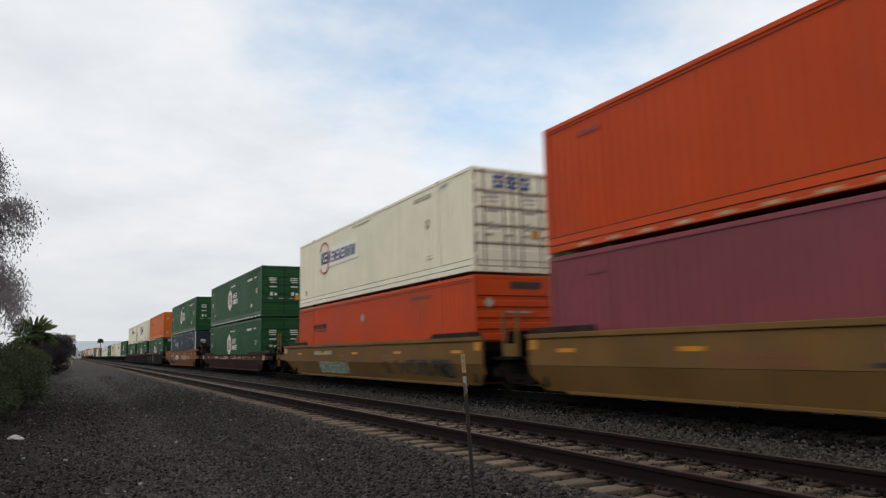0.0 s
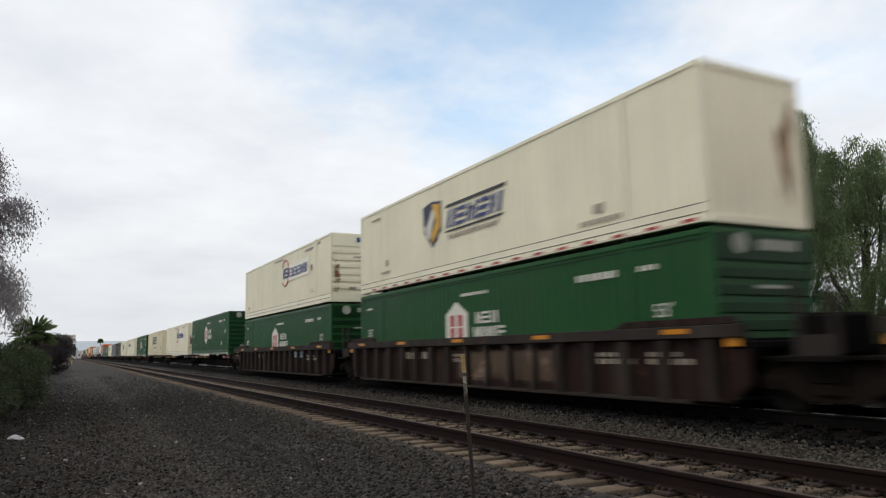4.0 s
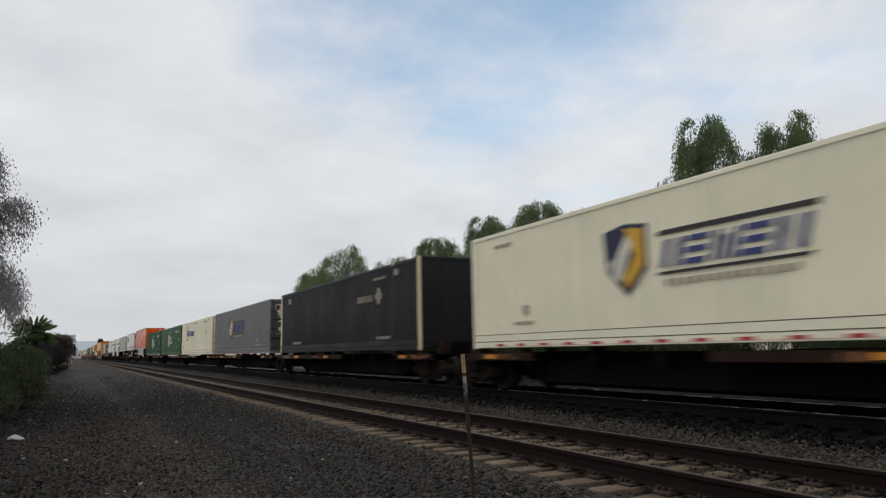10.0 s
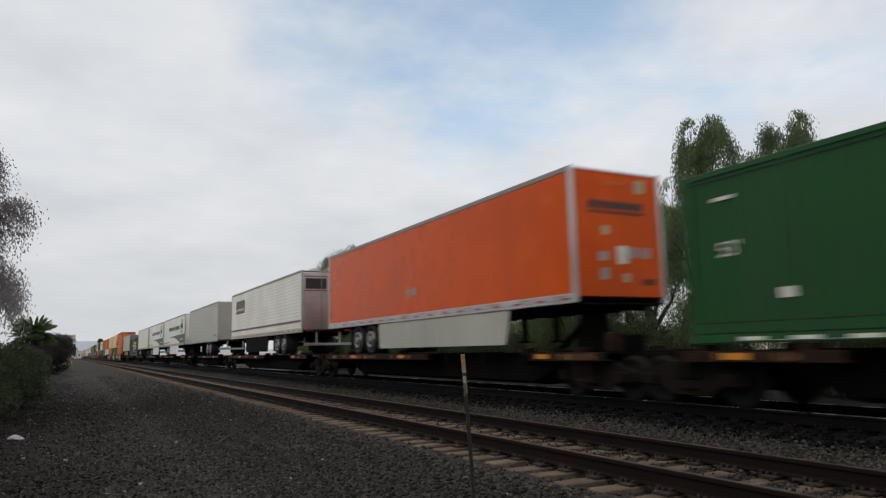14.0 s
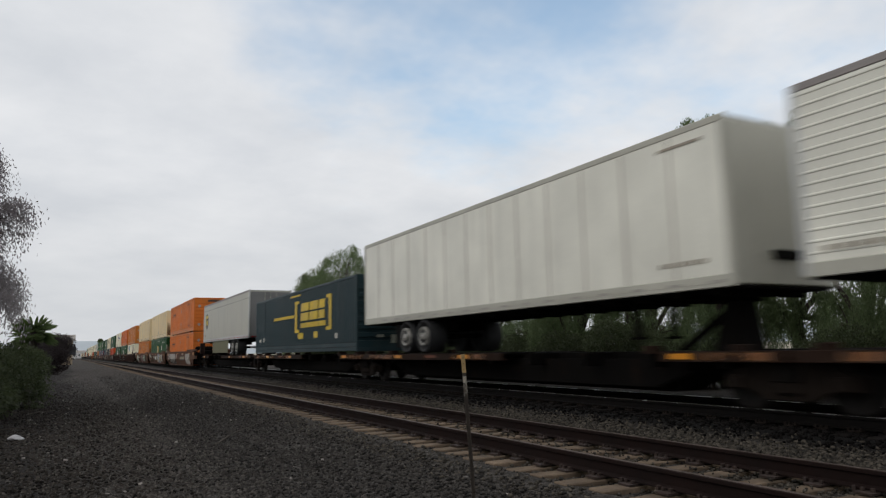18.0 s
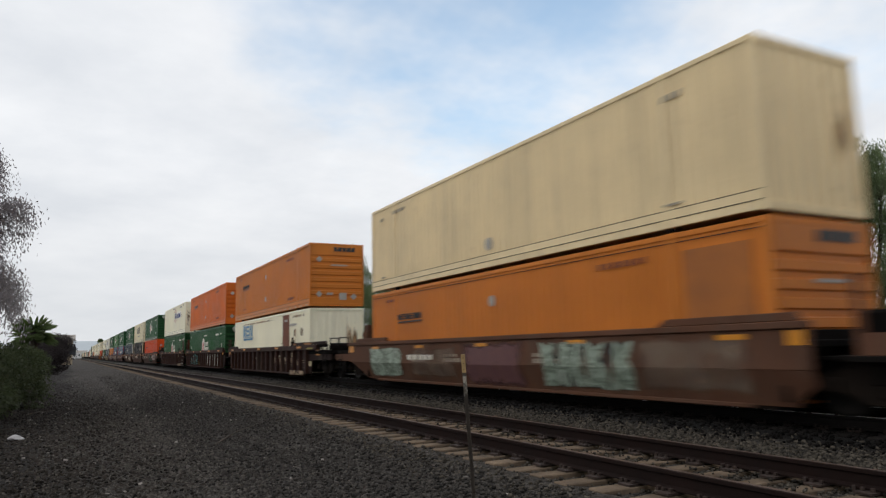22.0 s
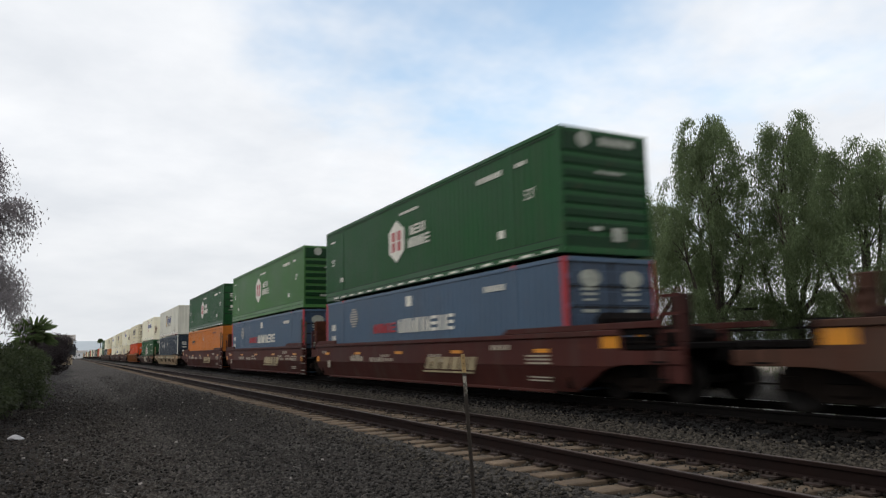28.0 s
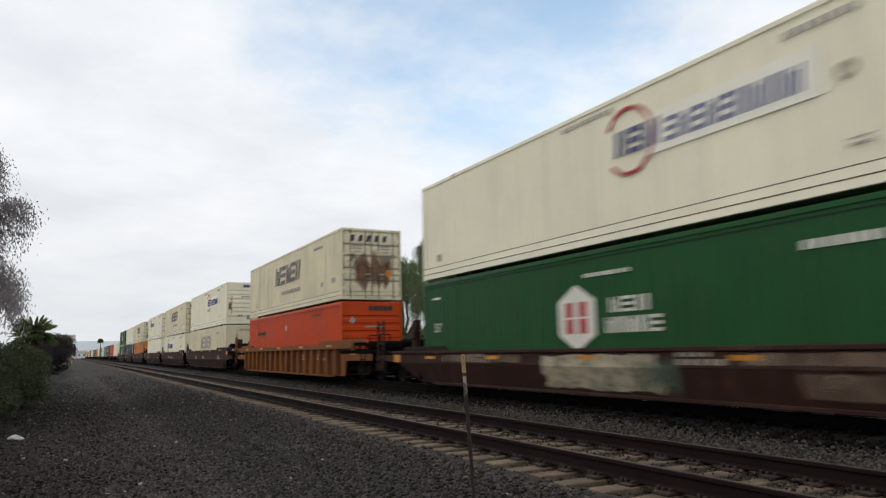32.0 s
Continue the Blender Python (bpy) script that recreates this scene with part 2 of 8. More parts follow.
G_TEAL = ragged("graffiti_teal", ((0.05, 0.30, 0.30), (0.10, 0.46, 0.44), (0.03, 0.16, 0.17)), 0.62, 2.6, 0.09)
G_WHITE = ragged("graffiti_white", ((0.36, 0.335, 0.30), (0.44, 0.42, 0.385), (0.22, 0.18, 0.155)), 0.44, 2.6, 0.09)
G_PINK = ragged("graffiti_pink", ((0.26, 0.18, 0.165), (0.33, 0.25, 0.22), (0.10, 0.06, 0.05)), 0.62, 2.6, 0.09)
G_BLUE = ragged("graffiti_blue", ((0.52, 0.50, 0.46), (0.06, 0.14, 0.26), (0.30, 0.34, 0.36), (0.40, 0.20, 0.06)), 0.62, 2.6, 0.09)
G_SAGE = ragged("graffiti_sage", ((0.30, 0.36, 0.29), (0.12, 0.15, 0.11), (0.34, 0.38, 0.32)), 0.62, 2.6, 0.09)
G_CREAM = ragged("graffiti_cream", ((0.42, 0.36, 0.25), (0.30, 0.26, 0.18), (0.08, 0.10, 0.08)), 0.62, 2.6, 0.09)
G_DARK = ragged("graffiti_dark", ((0.030, 0.026, 0.024), (0.06, 0.05, 0.04)), 0.35, 2.6, 0.05)
G_BACK = ragged("graffiti_outline", ((0.016, 0.015, 0.016), (0.05, 0.045, 0.04)), 0.22, 2.2, 0.08)
WORN_ORANGE = ragged("worn_orange", ((0.07, 0.030, 0.013), (0.19, 0.070, 0.016)), 0.30, 1.6, 0.10)
DUST_FADE = ragged("dusty_fade", ((0.13, 0.075, 0.05), (0.25, 0.18, 0.125)), 0.50, 1.1, 0.12, 0.8, (1, 1, 1), 0.5)
DUST_OLD = ragged("caked_dust", ((0.16, 0.10, 0.06), (0.30, 0.22, 0.14)), 0.62, 2.4, 0.03, 0.85, (1, 0.6, 1), 0.3)
SMUDGE = ragged("dark_smudge", ((0.045, 0.038, 0.032), (0.09, 0.07, 0.05)), 0.16, 1.5, 0.16, 0.8, (1, 1, 1), 0.3)
G_YELLOW = ragged("graffiti_yellow", ((0.40, 0.30, 0.03), (0.26, 0.18, 0.03)), 0.62, 2.6, 0.09)
STAIN_DOOR = ragged("rust_door_end", ((0.13, 0.055, 0.026), (0.24, 0.13, 0.065)), 0.60, 1.1, 0.35, 0.8, (1.6, 1, 0.5), 0.35)
STAIN_END = ragged("rust_stain_end", ((0.17, 0.078, 0.032), (0.27, 0.15, 0.072)), 0.80, 0.8, 0.28, 0.8, (1.0, 1, 0.25), 0.62, True)
SOOT_END = ragged("soot_end", ((0.03, 0.024, 0.02), (0.06, 0.045, 0.035)), 0.50, 2.4, 0.5, 0.8, (1, 1, 1), 0.35)


# ---- mesh helpers ----
MESH = {}
CORNERS = ((0, 0, 0), (1, 0, 0), (1, 1, 0), (0, 1, 0), (0, 0, 1), (1, 0, 1), (1, 1, 1), (0, 1, 1))
SIDES = ((0, 3, 2, 1), (4, 5, 6, 7), (0, 1, 5, 4), (1, 2, 6, 5), (2, 3, 7, 6), (3, 0, 4, 7))


def raw(key, verts, faces, smooth=False):
    me = bpy.data.meshes.new("mesh")
    me.from_pydata(verts, [], faces)
    me.update()
    if smooth:
        me.polygons.foreach_set("use_smooth", [True] * len(me.polygons))
    me.materials.append(None)
    if key is not None:
        MESH[key] = me
    return me


def boxes(key, items, bevel=0.0):
    """One mesh of boxes (x0, x1, y0, y1, z0, z1), edges broken by bevel."""
    if key in MESH:
        return MESH[key]
    V, F = [], []
    for x0, x1, y0, y1, z0, z1 in items:
        n = len(V)
        V += [((x0, x1)[a], (y0, y1)[b], (z0, z1)[c]) for a, b, c in CORNERS]
        F += [tuple(n + i for i in f) for f in SIDES]
    if not bevel:
        return raw(key, V, F)
    bm = bmesh.new()
    vs = [bm.verts.new(v) for v in V]
    for f in F:
        bm.faces.new([vs[i] for i in f])
    bmesh.ops.bevel(bm, geom=bm.edges[:], offset=bevel, segments=1, affect="EDGES")
    return from_bm(key, bm)


def from_bm(key, bm, smooth=False):
    bmesh.ops.recalc_face_normals(bm, faces=bm.faces[:])
    me = bpy.data.meshes.new("mesh")
    bm.to_mesh(me)
    bm.free()
    if smooth:
        me.polygons.foreach_set("use_smooth", [True] * len(me.polygons))
    me.materials.append(None)
    MESH[key] = me
    return me


def prisms(key, outlines, x0, x1, bevel=0.0):
    """Outlines in the side plane (y, z), drawn out from x0 to x1."""
    if key in MESH:
        return MESH[key]
    bm = bmesh.new()
    for pts in outlines:
        a = [bm.verts.new((x0, y, z)) for y, z in pts]
        b = [bm.verts.new((x1, y, z)) for y, z in pts]
        n = len(pts)
        bm.faces.new(a)
        bm.faces.new(b[::-1])
        for i in range(n):
            bm.faces.new((a[i], b[i], b[(i + 1) % n], a[(i + 1) % n]))
    if bevel:
        bmesh.ops.bevel(bm, geom=bm.edges[:], offset=bevel, segments=1, affect="EDGES")
    return from_bm(key, bm)


def clip(pts, zk, above):
    """The part of an outline above or below the level zk."""
    out = []
    for (y0, z0), (y1, z1) in zip(pts, pts[1:] + pts[:1]):
        a, b = (z0 >= zk) == above or z0 == zk, (z1 >= zk) == above or z1 == zk
        if a:
            out.append((y0, z0))
        if a != b and z0 != z1:
            u = (zk - z0) / (z1 - z0)
            out.append((y0 + (y1 - y0) * u, zk))
    return [q for i, q in enumerate(out) if q != out[i - 1]]


def end_prisms(key, outlines, y0, y1):
    """Outlines in the end plane (x, z), drawn out from y0 to y1."""
    if key in MESH:
        return MESH[key]
    bm = bmesh.new()
    for pts in outlines:
        a = [bm.verts.new((x, y0, z)) for x, z in pts]
        b = [bm.verts.new((x, y1, z)) for x, z in pts]
        n = len(pts)
        bm.faces.new(a)
        bm.faces.new(b[::-1])
        for i in range(n):
            bm.faces.new((a[i], b[i], b[(i + 1) % n], a[(i + 1) % n]))
    return from_bm(key, bm)


def rect(y0, y1, z0, z1):
    return [(y0, z0), (y1, z0), (y1, z1), (y0, z1)]


def disc(y, z, r, n=20, squash=1.0):
    return [(y + r * squash * math.cos(2 * math.pi * i / n), z + r * math.sin(2 * math.pi * i / n)) for i in range(n)]


def arc(y, z, r, w, a0, a1, n=18):
    """A ring or part of one as a single outline, angles in degrees."""
    us = [radians(a0 + (a1 - a0) * min(0.9995, i / n)) for i in range(n + 1)]
    return [[(y + r * math.cos(u), z + r * math.sin(u)) for u in us] + [(y + (r - w) * math.cos(u), z + (r - w) * math.sin(u)) for u in us[::-1]]]


def bars(y0, y1, z0, z1, n, slant=0.0, seed=0, gap=0.22):
    """A row of n plain bars from y0 down to y1."""
    rng = random.Random(seed)
    ws = [rng.uniform(0.8, 1.25) for _ in range(n)]
    tot, y, out = sum(ws), y0, []
    for w in ws:
        step = (y1 - y0) * w / tot
        a, b = y, y + step * (1 - min(0.5, gap + 0.18))
        out.append([(a, z0), (b, z0), (b - slant, z1), (a - slant, z1)])
        y += step
    return out


def strokes(y0, y1, z0, z1, n, slant=0.0, seed=0, gap=0.16):
    """A row of n painted signs from y0 down to y1, each of plain upright or level bars."""
    rng = random.Random(seed)
    ws = [rng.uniform(0.8, 1.2) for _ in range(n)]
    tot, y, out, last = sum(ws), y0, [], -1
    for w in ws:
        step = (y1 - y0) * w / tot
        wide = step * (1 - gap)
        kind = rng.choice([k for k in (0, 1, 2) if k != last])
        last = kind
        if kind == 0:
            cells = [(0.0, 0.30, 0.0, 1.0), (0.66, 0.96, 0.0, 1.0)]
        elif kind == 1:
            cells = [(0.0, 0.9, 0.0, 0.20), (0.0, 0.9, 0.40, 0.60), (0.0, 0.9, 0.80, 1.0)]
        else:
            cells = [(0.0, 0.20, 0.0, 1.0), (0.40, 0.60, 0.0, 0.8), (0.78, 0.98, 0.0, 1.0)]
        for a, b, c, d in cells:
            za, zb = z0 + (z1 - z0) * c, z0 + (z1 - z0) * d
            out.append([(y + wide * a - slant * c, za), (y + wide * b - slant * c, za), (y + wide * b - slant * d, zb), (y + wide * a - slant * d, zb)])
        y += step
    return out


def part(name, me, material, parent, label=""):
    """Links a mesh as one part under its thing, with a material of its own."""
    if isinstance(me, bmesh.types.BMesh):
        me = from_bm(("once", len(MESH)), me)
    ob = new(name, me)
    if len(me.materials) == 0:
        me.materials.append(None)
    ob.material_slots[0].link = "OBJECT"
    ob.material_slots[0].material = material
    ob.parent = parent
    if name in ("marking", "stencil", "lettering"):
        ob["kind"] = "stuff"
    if label:
        ob["label"] = label
    return ob


def at(ob, x=0.0, y=0.0, z=0.0, rx=0, ry=0, rz=0):
    ob.matrix_basis = pose(x, y, z, rx, ry, rz)
    return ob


def wheelmesh(key, r, w, hub, n=22, lip=0.0):
    """A turned wheel about the x axis: profile (radius, x) turned round."""
    if key in MESH:
        return MESH[key]
    prof = [(0.0, 0.5 * w), (hub, 0.55 * w), (hub * 1.15, 0.18 * w), (r * 0.80, 0.12 * w), (r * 0.84, 0.5 * w), (r * 0.97, 0.5 * w), (r, 0.40 * w),
            (r, -0.3 * w), (r + lip, -0.36 * w), (r + lip, -0.5 * w), (r * 0.84, -0.5 * w), (0.0, -0.4 * w)]
    V, F = [], []
    for i in range(n):
        c, s = math.cos(2 * math.pi * i / n), math.sin(2 * math.pi * i / n)
        V += [(-x, p * c, p * s) for p, x in prof]
    k = len(prof)
    for i in range(n):
        j = (i + 1) % n
        F += [(i * k + a, i * k + a + 1, j * k + a + 1, j * k + a) for a in range(k - 1)]
    return raw(key, V, F, True)


def rod(key, x, y, z0, z1, r, n=8):
    if key in MESH:
        return MESH[key]
    V = [(x + r * math.cos(2 * math.pi * i / n), y + r * math.sin(2 * math.pi * i / n), z) for z in (z0, z1) for i in range(n)]
    F = [(i, (i + 1) % n, n + (i + 1) % n, n + i) for i in range(n)] + [tuple(range(n))[::-1], tuple(range(n, 2 * n))]
    return raw(key, V, F)


def lettering(key, words, size):
    """Readable figures from the built-in font, flat on the near side, reading towards -y."""
    if key in MESH:
        return MESH[key]
    cu = bpy.data.curves.new("figures", "FONT")
    cu.body, cu.size, cu.extrude = words, size, 0.004
    tmp = new("figures", cu)
    bpy.context.view_layer.update()
    me = bpy.data.meshes.new_from_object(tmp.evaluated_get(bpy.context.evaluated_depsgraph_get()))
    bpy.data.objects.remove(tmp)
    me.transform(Matrix(((0, 0, -1, 0), (-1, 0, 0, 0), (0, 1, 0, 0), (0, 0, 0, 1))))
    me.materials.clear()
    me.materials.append(None)
    MESH[key] = me
    return me


MOVERS = []


def fuse(thing_):
    """Joins the alike parts of a thing that stays far away: one mesh for each kind of part and material."""
    groups, todo, gone = {}, [(c, Matrix()) for c in thing_.children], []
    while todo:
        ob, m = todo.pop(0)
        here = m @ ob.matrix_basis
        todo += [(c, here) for c in ob.children]
        V, F = groups.setdefault((ob.name.split(".")[0], ob.material_slots[0].material), ([], []))
        n = len(V)
        V += [tuple(here @ v.co) for v in ob.data.vertices]
        F += [tuple(n + i for i in p.vertices) for p in ob.data.polygons]
        gone.append(ob)
    bpy.data.batch_remove(gone)
    for (name, material), (V, F) in groups.items():
        if F:
            tagged(part(name, raw(None, V, F), material, thing_), kind="stuff")


def thing(name, label, category, group="", kind=""):
    return tagged(new(name), label, category, group, kind)


# ---- the line: ground, two tracks ----
X_NEAR, X_FAR = 5.993, 10.709          # track centres
TOP_NEAR, TOP_FAR = -0.137, 0.0        # rail tops
PROFILE = ((-400, -0.50), (-12, -0.50), (-1.5, -0.52), (2.0, -0.60), (3.2, -0.54), (4.4, -0.392), (4.7, -0.368), (4.95, -0.405), (7.1, -0.40), (7.5, -0.375), (8.5, -0.35), (9.2, -0.235), (12.2, -0.225),
           (13.4, -0.42), (15.5, -0.75), (18.0, -0.62), (400, -0.50))


def level(x):
    for (a, za), (b, zb) in zip(PROFILE, PROFILE[1:]):
        if a <= x <= b:
            return za + (zb - za) * (x - a) / (b - a)
    return -0.5


def ground_material():
    ma = bpy.data.materials.new("gravel")
    ma.use_nodes = True
    nt = ma.node_tree
    N, link = nt.nodes.new, nt.links.new
    b = nt.nodes["Principled BSDF"]
    co = N("ShaderNodeTexCoord")
    cell = N("ShaderNodeTexVoronoi")
    cell.inputs["Scale"].default_value = 58.0
    link(co.outputs["Object"], cell.inputs[0])
    wide = N("ShaderNodeTexNoise")
    wide.inputs["Scale"].default_value, wide.inputs["Detail"].default_value = 0.35, 6
    mp = N("ShaderNodeMapping")
    mp.inputs["Scale"].default_value = (1.6, 0.35, 1)
    link(co.outputs["Object"], mp.inputs[0])
    link(mp.outputs[0], wide.inputs[0])
    grit = N("ShaderNodeTexNoise")
    grit.inputs["Scale"].default_value, grit.inputs["Detail"].default_value, grit.inputs["Roughness"].default_value = 9.0, 10, 0.85
    link(co.outputs["Object"], grit.inputs[0])
    r1 = N("ShaderNodeValToRGB")
    tint = N("ShaderNodeSeparateColor")
    link(cell.outputs["Color"], tint.inputs[0])
    link(tint.outputs[0], r1.inputs[0])
    r1.color_ramp.elements[0].color, r1.color_ramp.elements[1].color = (0.004, 0.0035, 0.0032, 1), (0.100, 0.089, 0.079, 1)
    r2 = N("ShaderNodeValToRGB")
    link(wide.outputs[0], r2.inputs[0])
    r2.color_ramp.elements[0].position, r2.color_ramp.elements[1].position = 0.32, 0.72
    r2.color_ramp.elements[0].color, r2.color_ramp.elements[1].color = (0.033, 0.029, 0.026, 1), (0.082, 0.072, 0.063, 1)
    mx = N("ShaderNodeMix")
    mx.data_type = "RGBA"
    mx.inputs[0].default_value = 0.30
    link(r1.outputs[0], mx.inputs[6])
    link(r2.outputs[0], mx.inputs[7])
    m2 = N("ShaderNodeMix")
    m2.data_type, m2.blend_type = "RGBA", "MULTIPLY"
    m2.inputs[0].default_value = 0.9
    link(mx.outputs[2], m2.inputs[6])
    spread = N("ShaderNodeMapRange")
    link(grit.outputs[0], spread.inputs[0])
    for i, v in enumerate((0.37, 0.63, 0.08, 1.95)):
        spread.inputs[i + 1].default_value = v
    link(spread.outputs[0], m2.inputs[7])
    sx = N("ShaderNodeSeparateXYZ")
    link(co.outputs["Object"], sx.inputs[0])
    wob = N("ShaderNodeMath")
    wob.operation = "MULTIPLY_ADD"
    link(wide.outputs[0], wob.inputs[0])
    wob.inputs[1].default_value = 0.4
    link(sx.outputs[0], wob.inputs[2])
    lo, hi = N("ShaderNodeMapRange"), N("ShaderNodeMapRange")
    link(wob.outputs[0], lo.inputs[0])
    lo.inputs[1].default_value, lo.inputs[2].default_value = 8.85, 9.25
    link(wob.outputs[0], hi.inputs[0])
    hi.inputs[1].default_value, hi.inputs[2].default_value = 22.0, 18.0
    # near-black band under and beyond the train: its shade painted in, with oil
    oil_shade = N("ShaderNodeMath")
    oil_shade.operation = "MULTIPLY"
    link(lo.outputs[0], oil_shade.inputs[0])
    link(hi.outputs[0], oil_shade.inputs[1])
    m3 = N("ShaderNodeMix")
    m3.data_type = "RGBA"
    link(oil_shade.outputs[0], m3.inputs[0])
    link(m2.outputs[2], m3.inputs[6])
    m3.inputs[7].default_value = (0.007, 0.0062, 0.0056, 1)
    # ground grows darker towards the shrubs on the left
    soil = N("ShaderNodeMapRange")
    soil.interpolation_type = "SMOOTHSTEP"
    ragged_edge = N("ShaderNodeMath")
    ragged_edge.operation = "MULTIPLY_ADD"
    link(wide.outputs[0], ragged_edge.inputs[0])
    ragged_edge.inputs[1].default_value = 3.0
    link(sx.outputs[0], ragged_edge.inputs[2])
    link(ragged_edge.outputs[0], soil.inputs[0])
    soil.inputs[1].default_value, soil.inputs[2].default_value = 2.35, 0.7
    m5 = N("ShaderNodeMix")
    m5.data_type = "RGBA"
    soil_share = N("ShaderNodeMath")
    soil_share.operation = "MULTIPLY"
    link(soil.outputs[0], soil_share.inputs[0])
    soil_share.inputs[1].default_value = 0.78
    link(soil_share.outputs[0], m5.inputs[0])
    link(m3.outputs[2], m5.inputs[6])
    m5.inputs[7].default_value = (0.0105, 0.0085, 0.0075, 1)
    field = N("ShaderNodeMapRange")
    link(wob.outputs[0], field.inputs[0])
    field.inputs[1].default_value, field.inputs[2].default_value = 30.0, 42.0
    m4 = N("ShaderNodeMix")
    m4.data_type = "RGBA"
    link(field.outputs[0], m4.inputs[0])
    link(m5.outputs[2], m4.inputs[6])
    dry = N("ShaderNodeValToRGB")
    link(wide.outputs[0], dry.inputs[0])
    dry.color_ramp.elements[0].color, dry.color_ramp.elements[1].color = (0.30, 0.26, 0.19, 1), (0.52, 0.47, 0.38, 1)
    link(dry.outputs[0], m4.inputs[7])
    link(m4.outputs[2], b.inputs["Base Color"])
    b.inputs["Roughness"].default_value = 0.92
    b.inputs["Specular IOR Level"].default_value = 0.2
    bp = N("ShaderNodeBump")
    bp.inputs["Strength"].default_value, bp.inputs["Distance"].default_value = 0.9, 0.03
    link(cell.outputs["Distance"], bp.inputs["Height"])
    link(bp.outputs[0], b.inputs["Normal"])
    return ma


GRAVEL = ground_material()
STONE = mat("ballast_stone", (0.062, 0.053, 0.042), 0.85, var=0.62, grain=(7, 60), bump=0.3, island=True, spec=0.25)
SHOULDER = mat("shoulder_stone", (0.045, 0.040, 0.036), 0.9, var=0.6, grain=(7, 60), bump=0.3, island=True, spec=0.2)
STONE_DARK = mat("road_stone", (0.080, 0.071, 0.063), 0.9, var=0.6, grain=(7, 60), bump=0.3, island=True, spec=0.2)
# this stone colour holds the train's shade as well as oil
STONE_OIL_SHADE = mat("oily_stone", (0.008, 0.007, 0.0065), 0.9, var=0.5, grain=(7, 60), bump=0.3, island=True, spec=0.08)
TIE = mat("tie_wood", (0.178, 0.130, 0.090), 0.85, var=0.5, grain=(2.2, 30), bump=0.5, streak=0.3, spec=0.2)
RAIL = mat("rail_rust", (0.0125, 0.0058, 0.0046), 0.8, 0.0, var=0.3, grain=(2, 40), bump=0.25, spec=0.15)
RAIL_TOP = mat("rail_running_face", (0.70, 0.69, 0.68), 0.24, 0.85, var=0.12, grain=(1.5, 40), bump=0.05)
RAIL_DULL = mat("rail_dull_face", (0.11, 0.080, 0.068), 0.5, 0.6, var=0.2, grain=(1.5, 40), bump=0.05)
PLATE = mat("tie_plate_rust", (0.045, 0.028, 0.022), 0.8, 0.2, var=0.4, grain=(8, 50), bump=0.3)


def make_ground():
    xs = [p[0] for p in PROFILE]
    more = sorted(set(xs + [i * 0.5 for i in range(-6, 30)] + [-2000, 2500]))
    ys = [-300, -60, -20, -8] + [i * 2.0 for i in range(-3, 45)] + [100, 130, 180, 260, 400, 700, 1300, 3500]
    rng = random.Random(4)
    V, F = [], []
    for y in ys:
        for x in more:
            z = level(x)
            if x < 4.0 and -10 < y < 95 and x > -20:
                z += rng.uniform(-0.005, 0.005)
            V.append((x, y, z))
    n = len(more)
    for j in range(len(ys) - 1):
        F += [(j * n + i, j * n + i + 1, (j + 1) * n + i + 1, (j + 1) * n + i) for i in range(n - 1)]
    me = raw("ground", V, F, True)
    g = part("ground", me, GRAVEL, None)
    return tagged(g, "dark grey gravel and dirt beside the railway", "ground", kind="structure")


make_ground()

RAIL_PROFILE = ((-0.07, -0.18), (0.07, -0.18), (0.07, -0.165), (0.012, -0.145), (0.009, -0.05), (0.036, -0.038), (0.036, -0.006), (0.028, 0.0),
                (-0.028, 0.0), (-0.036, -0.006), (-0.036, -0.038), (-0.009, -0.05), (-0.012, -0.145), (-0.07, -0.165))


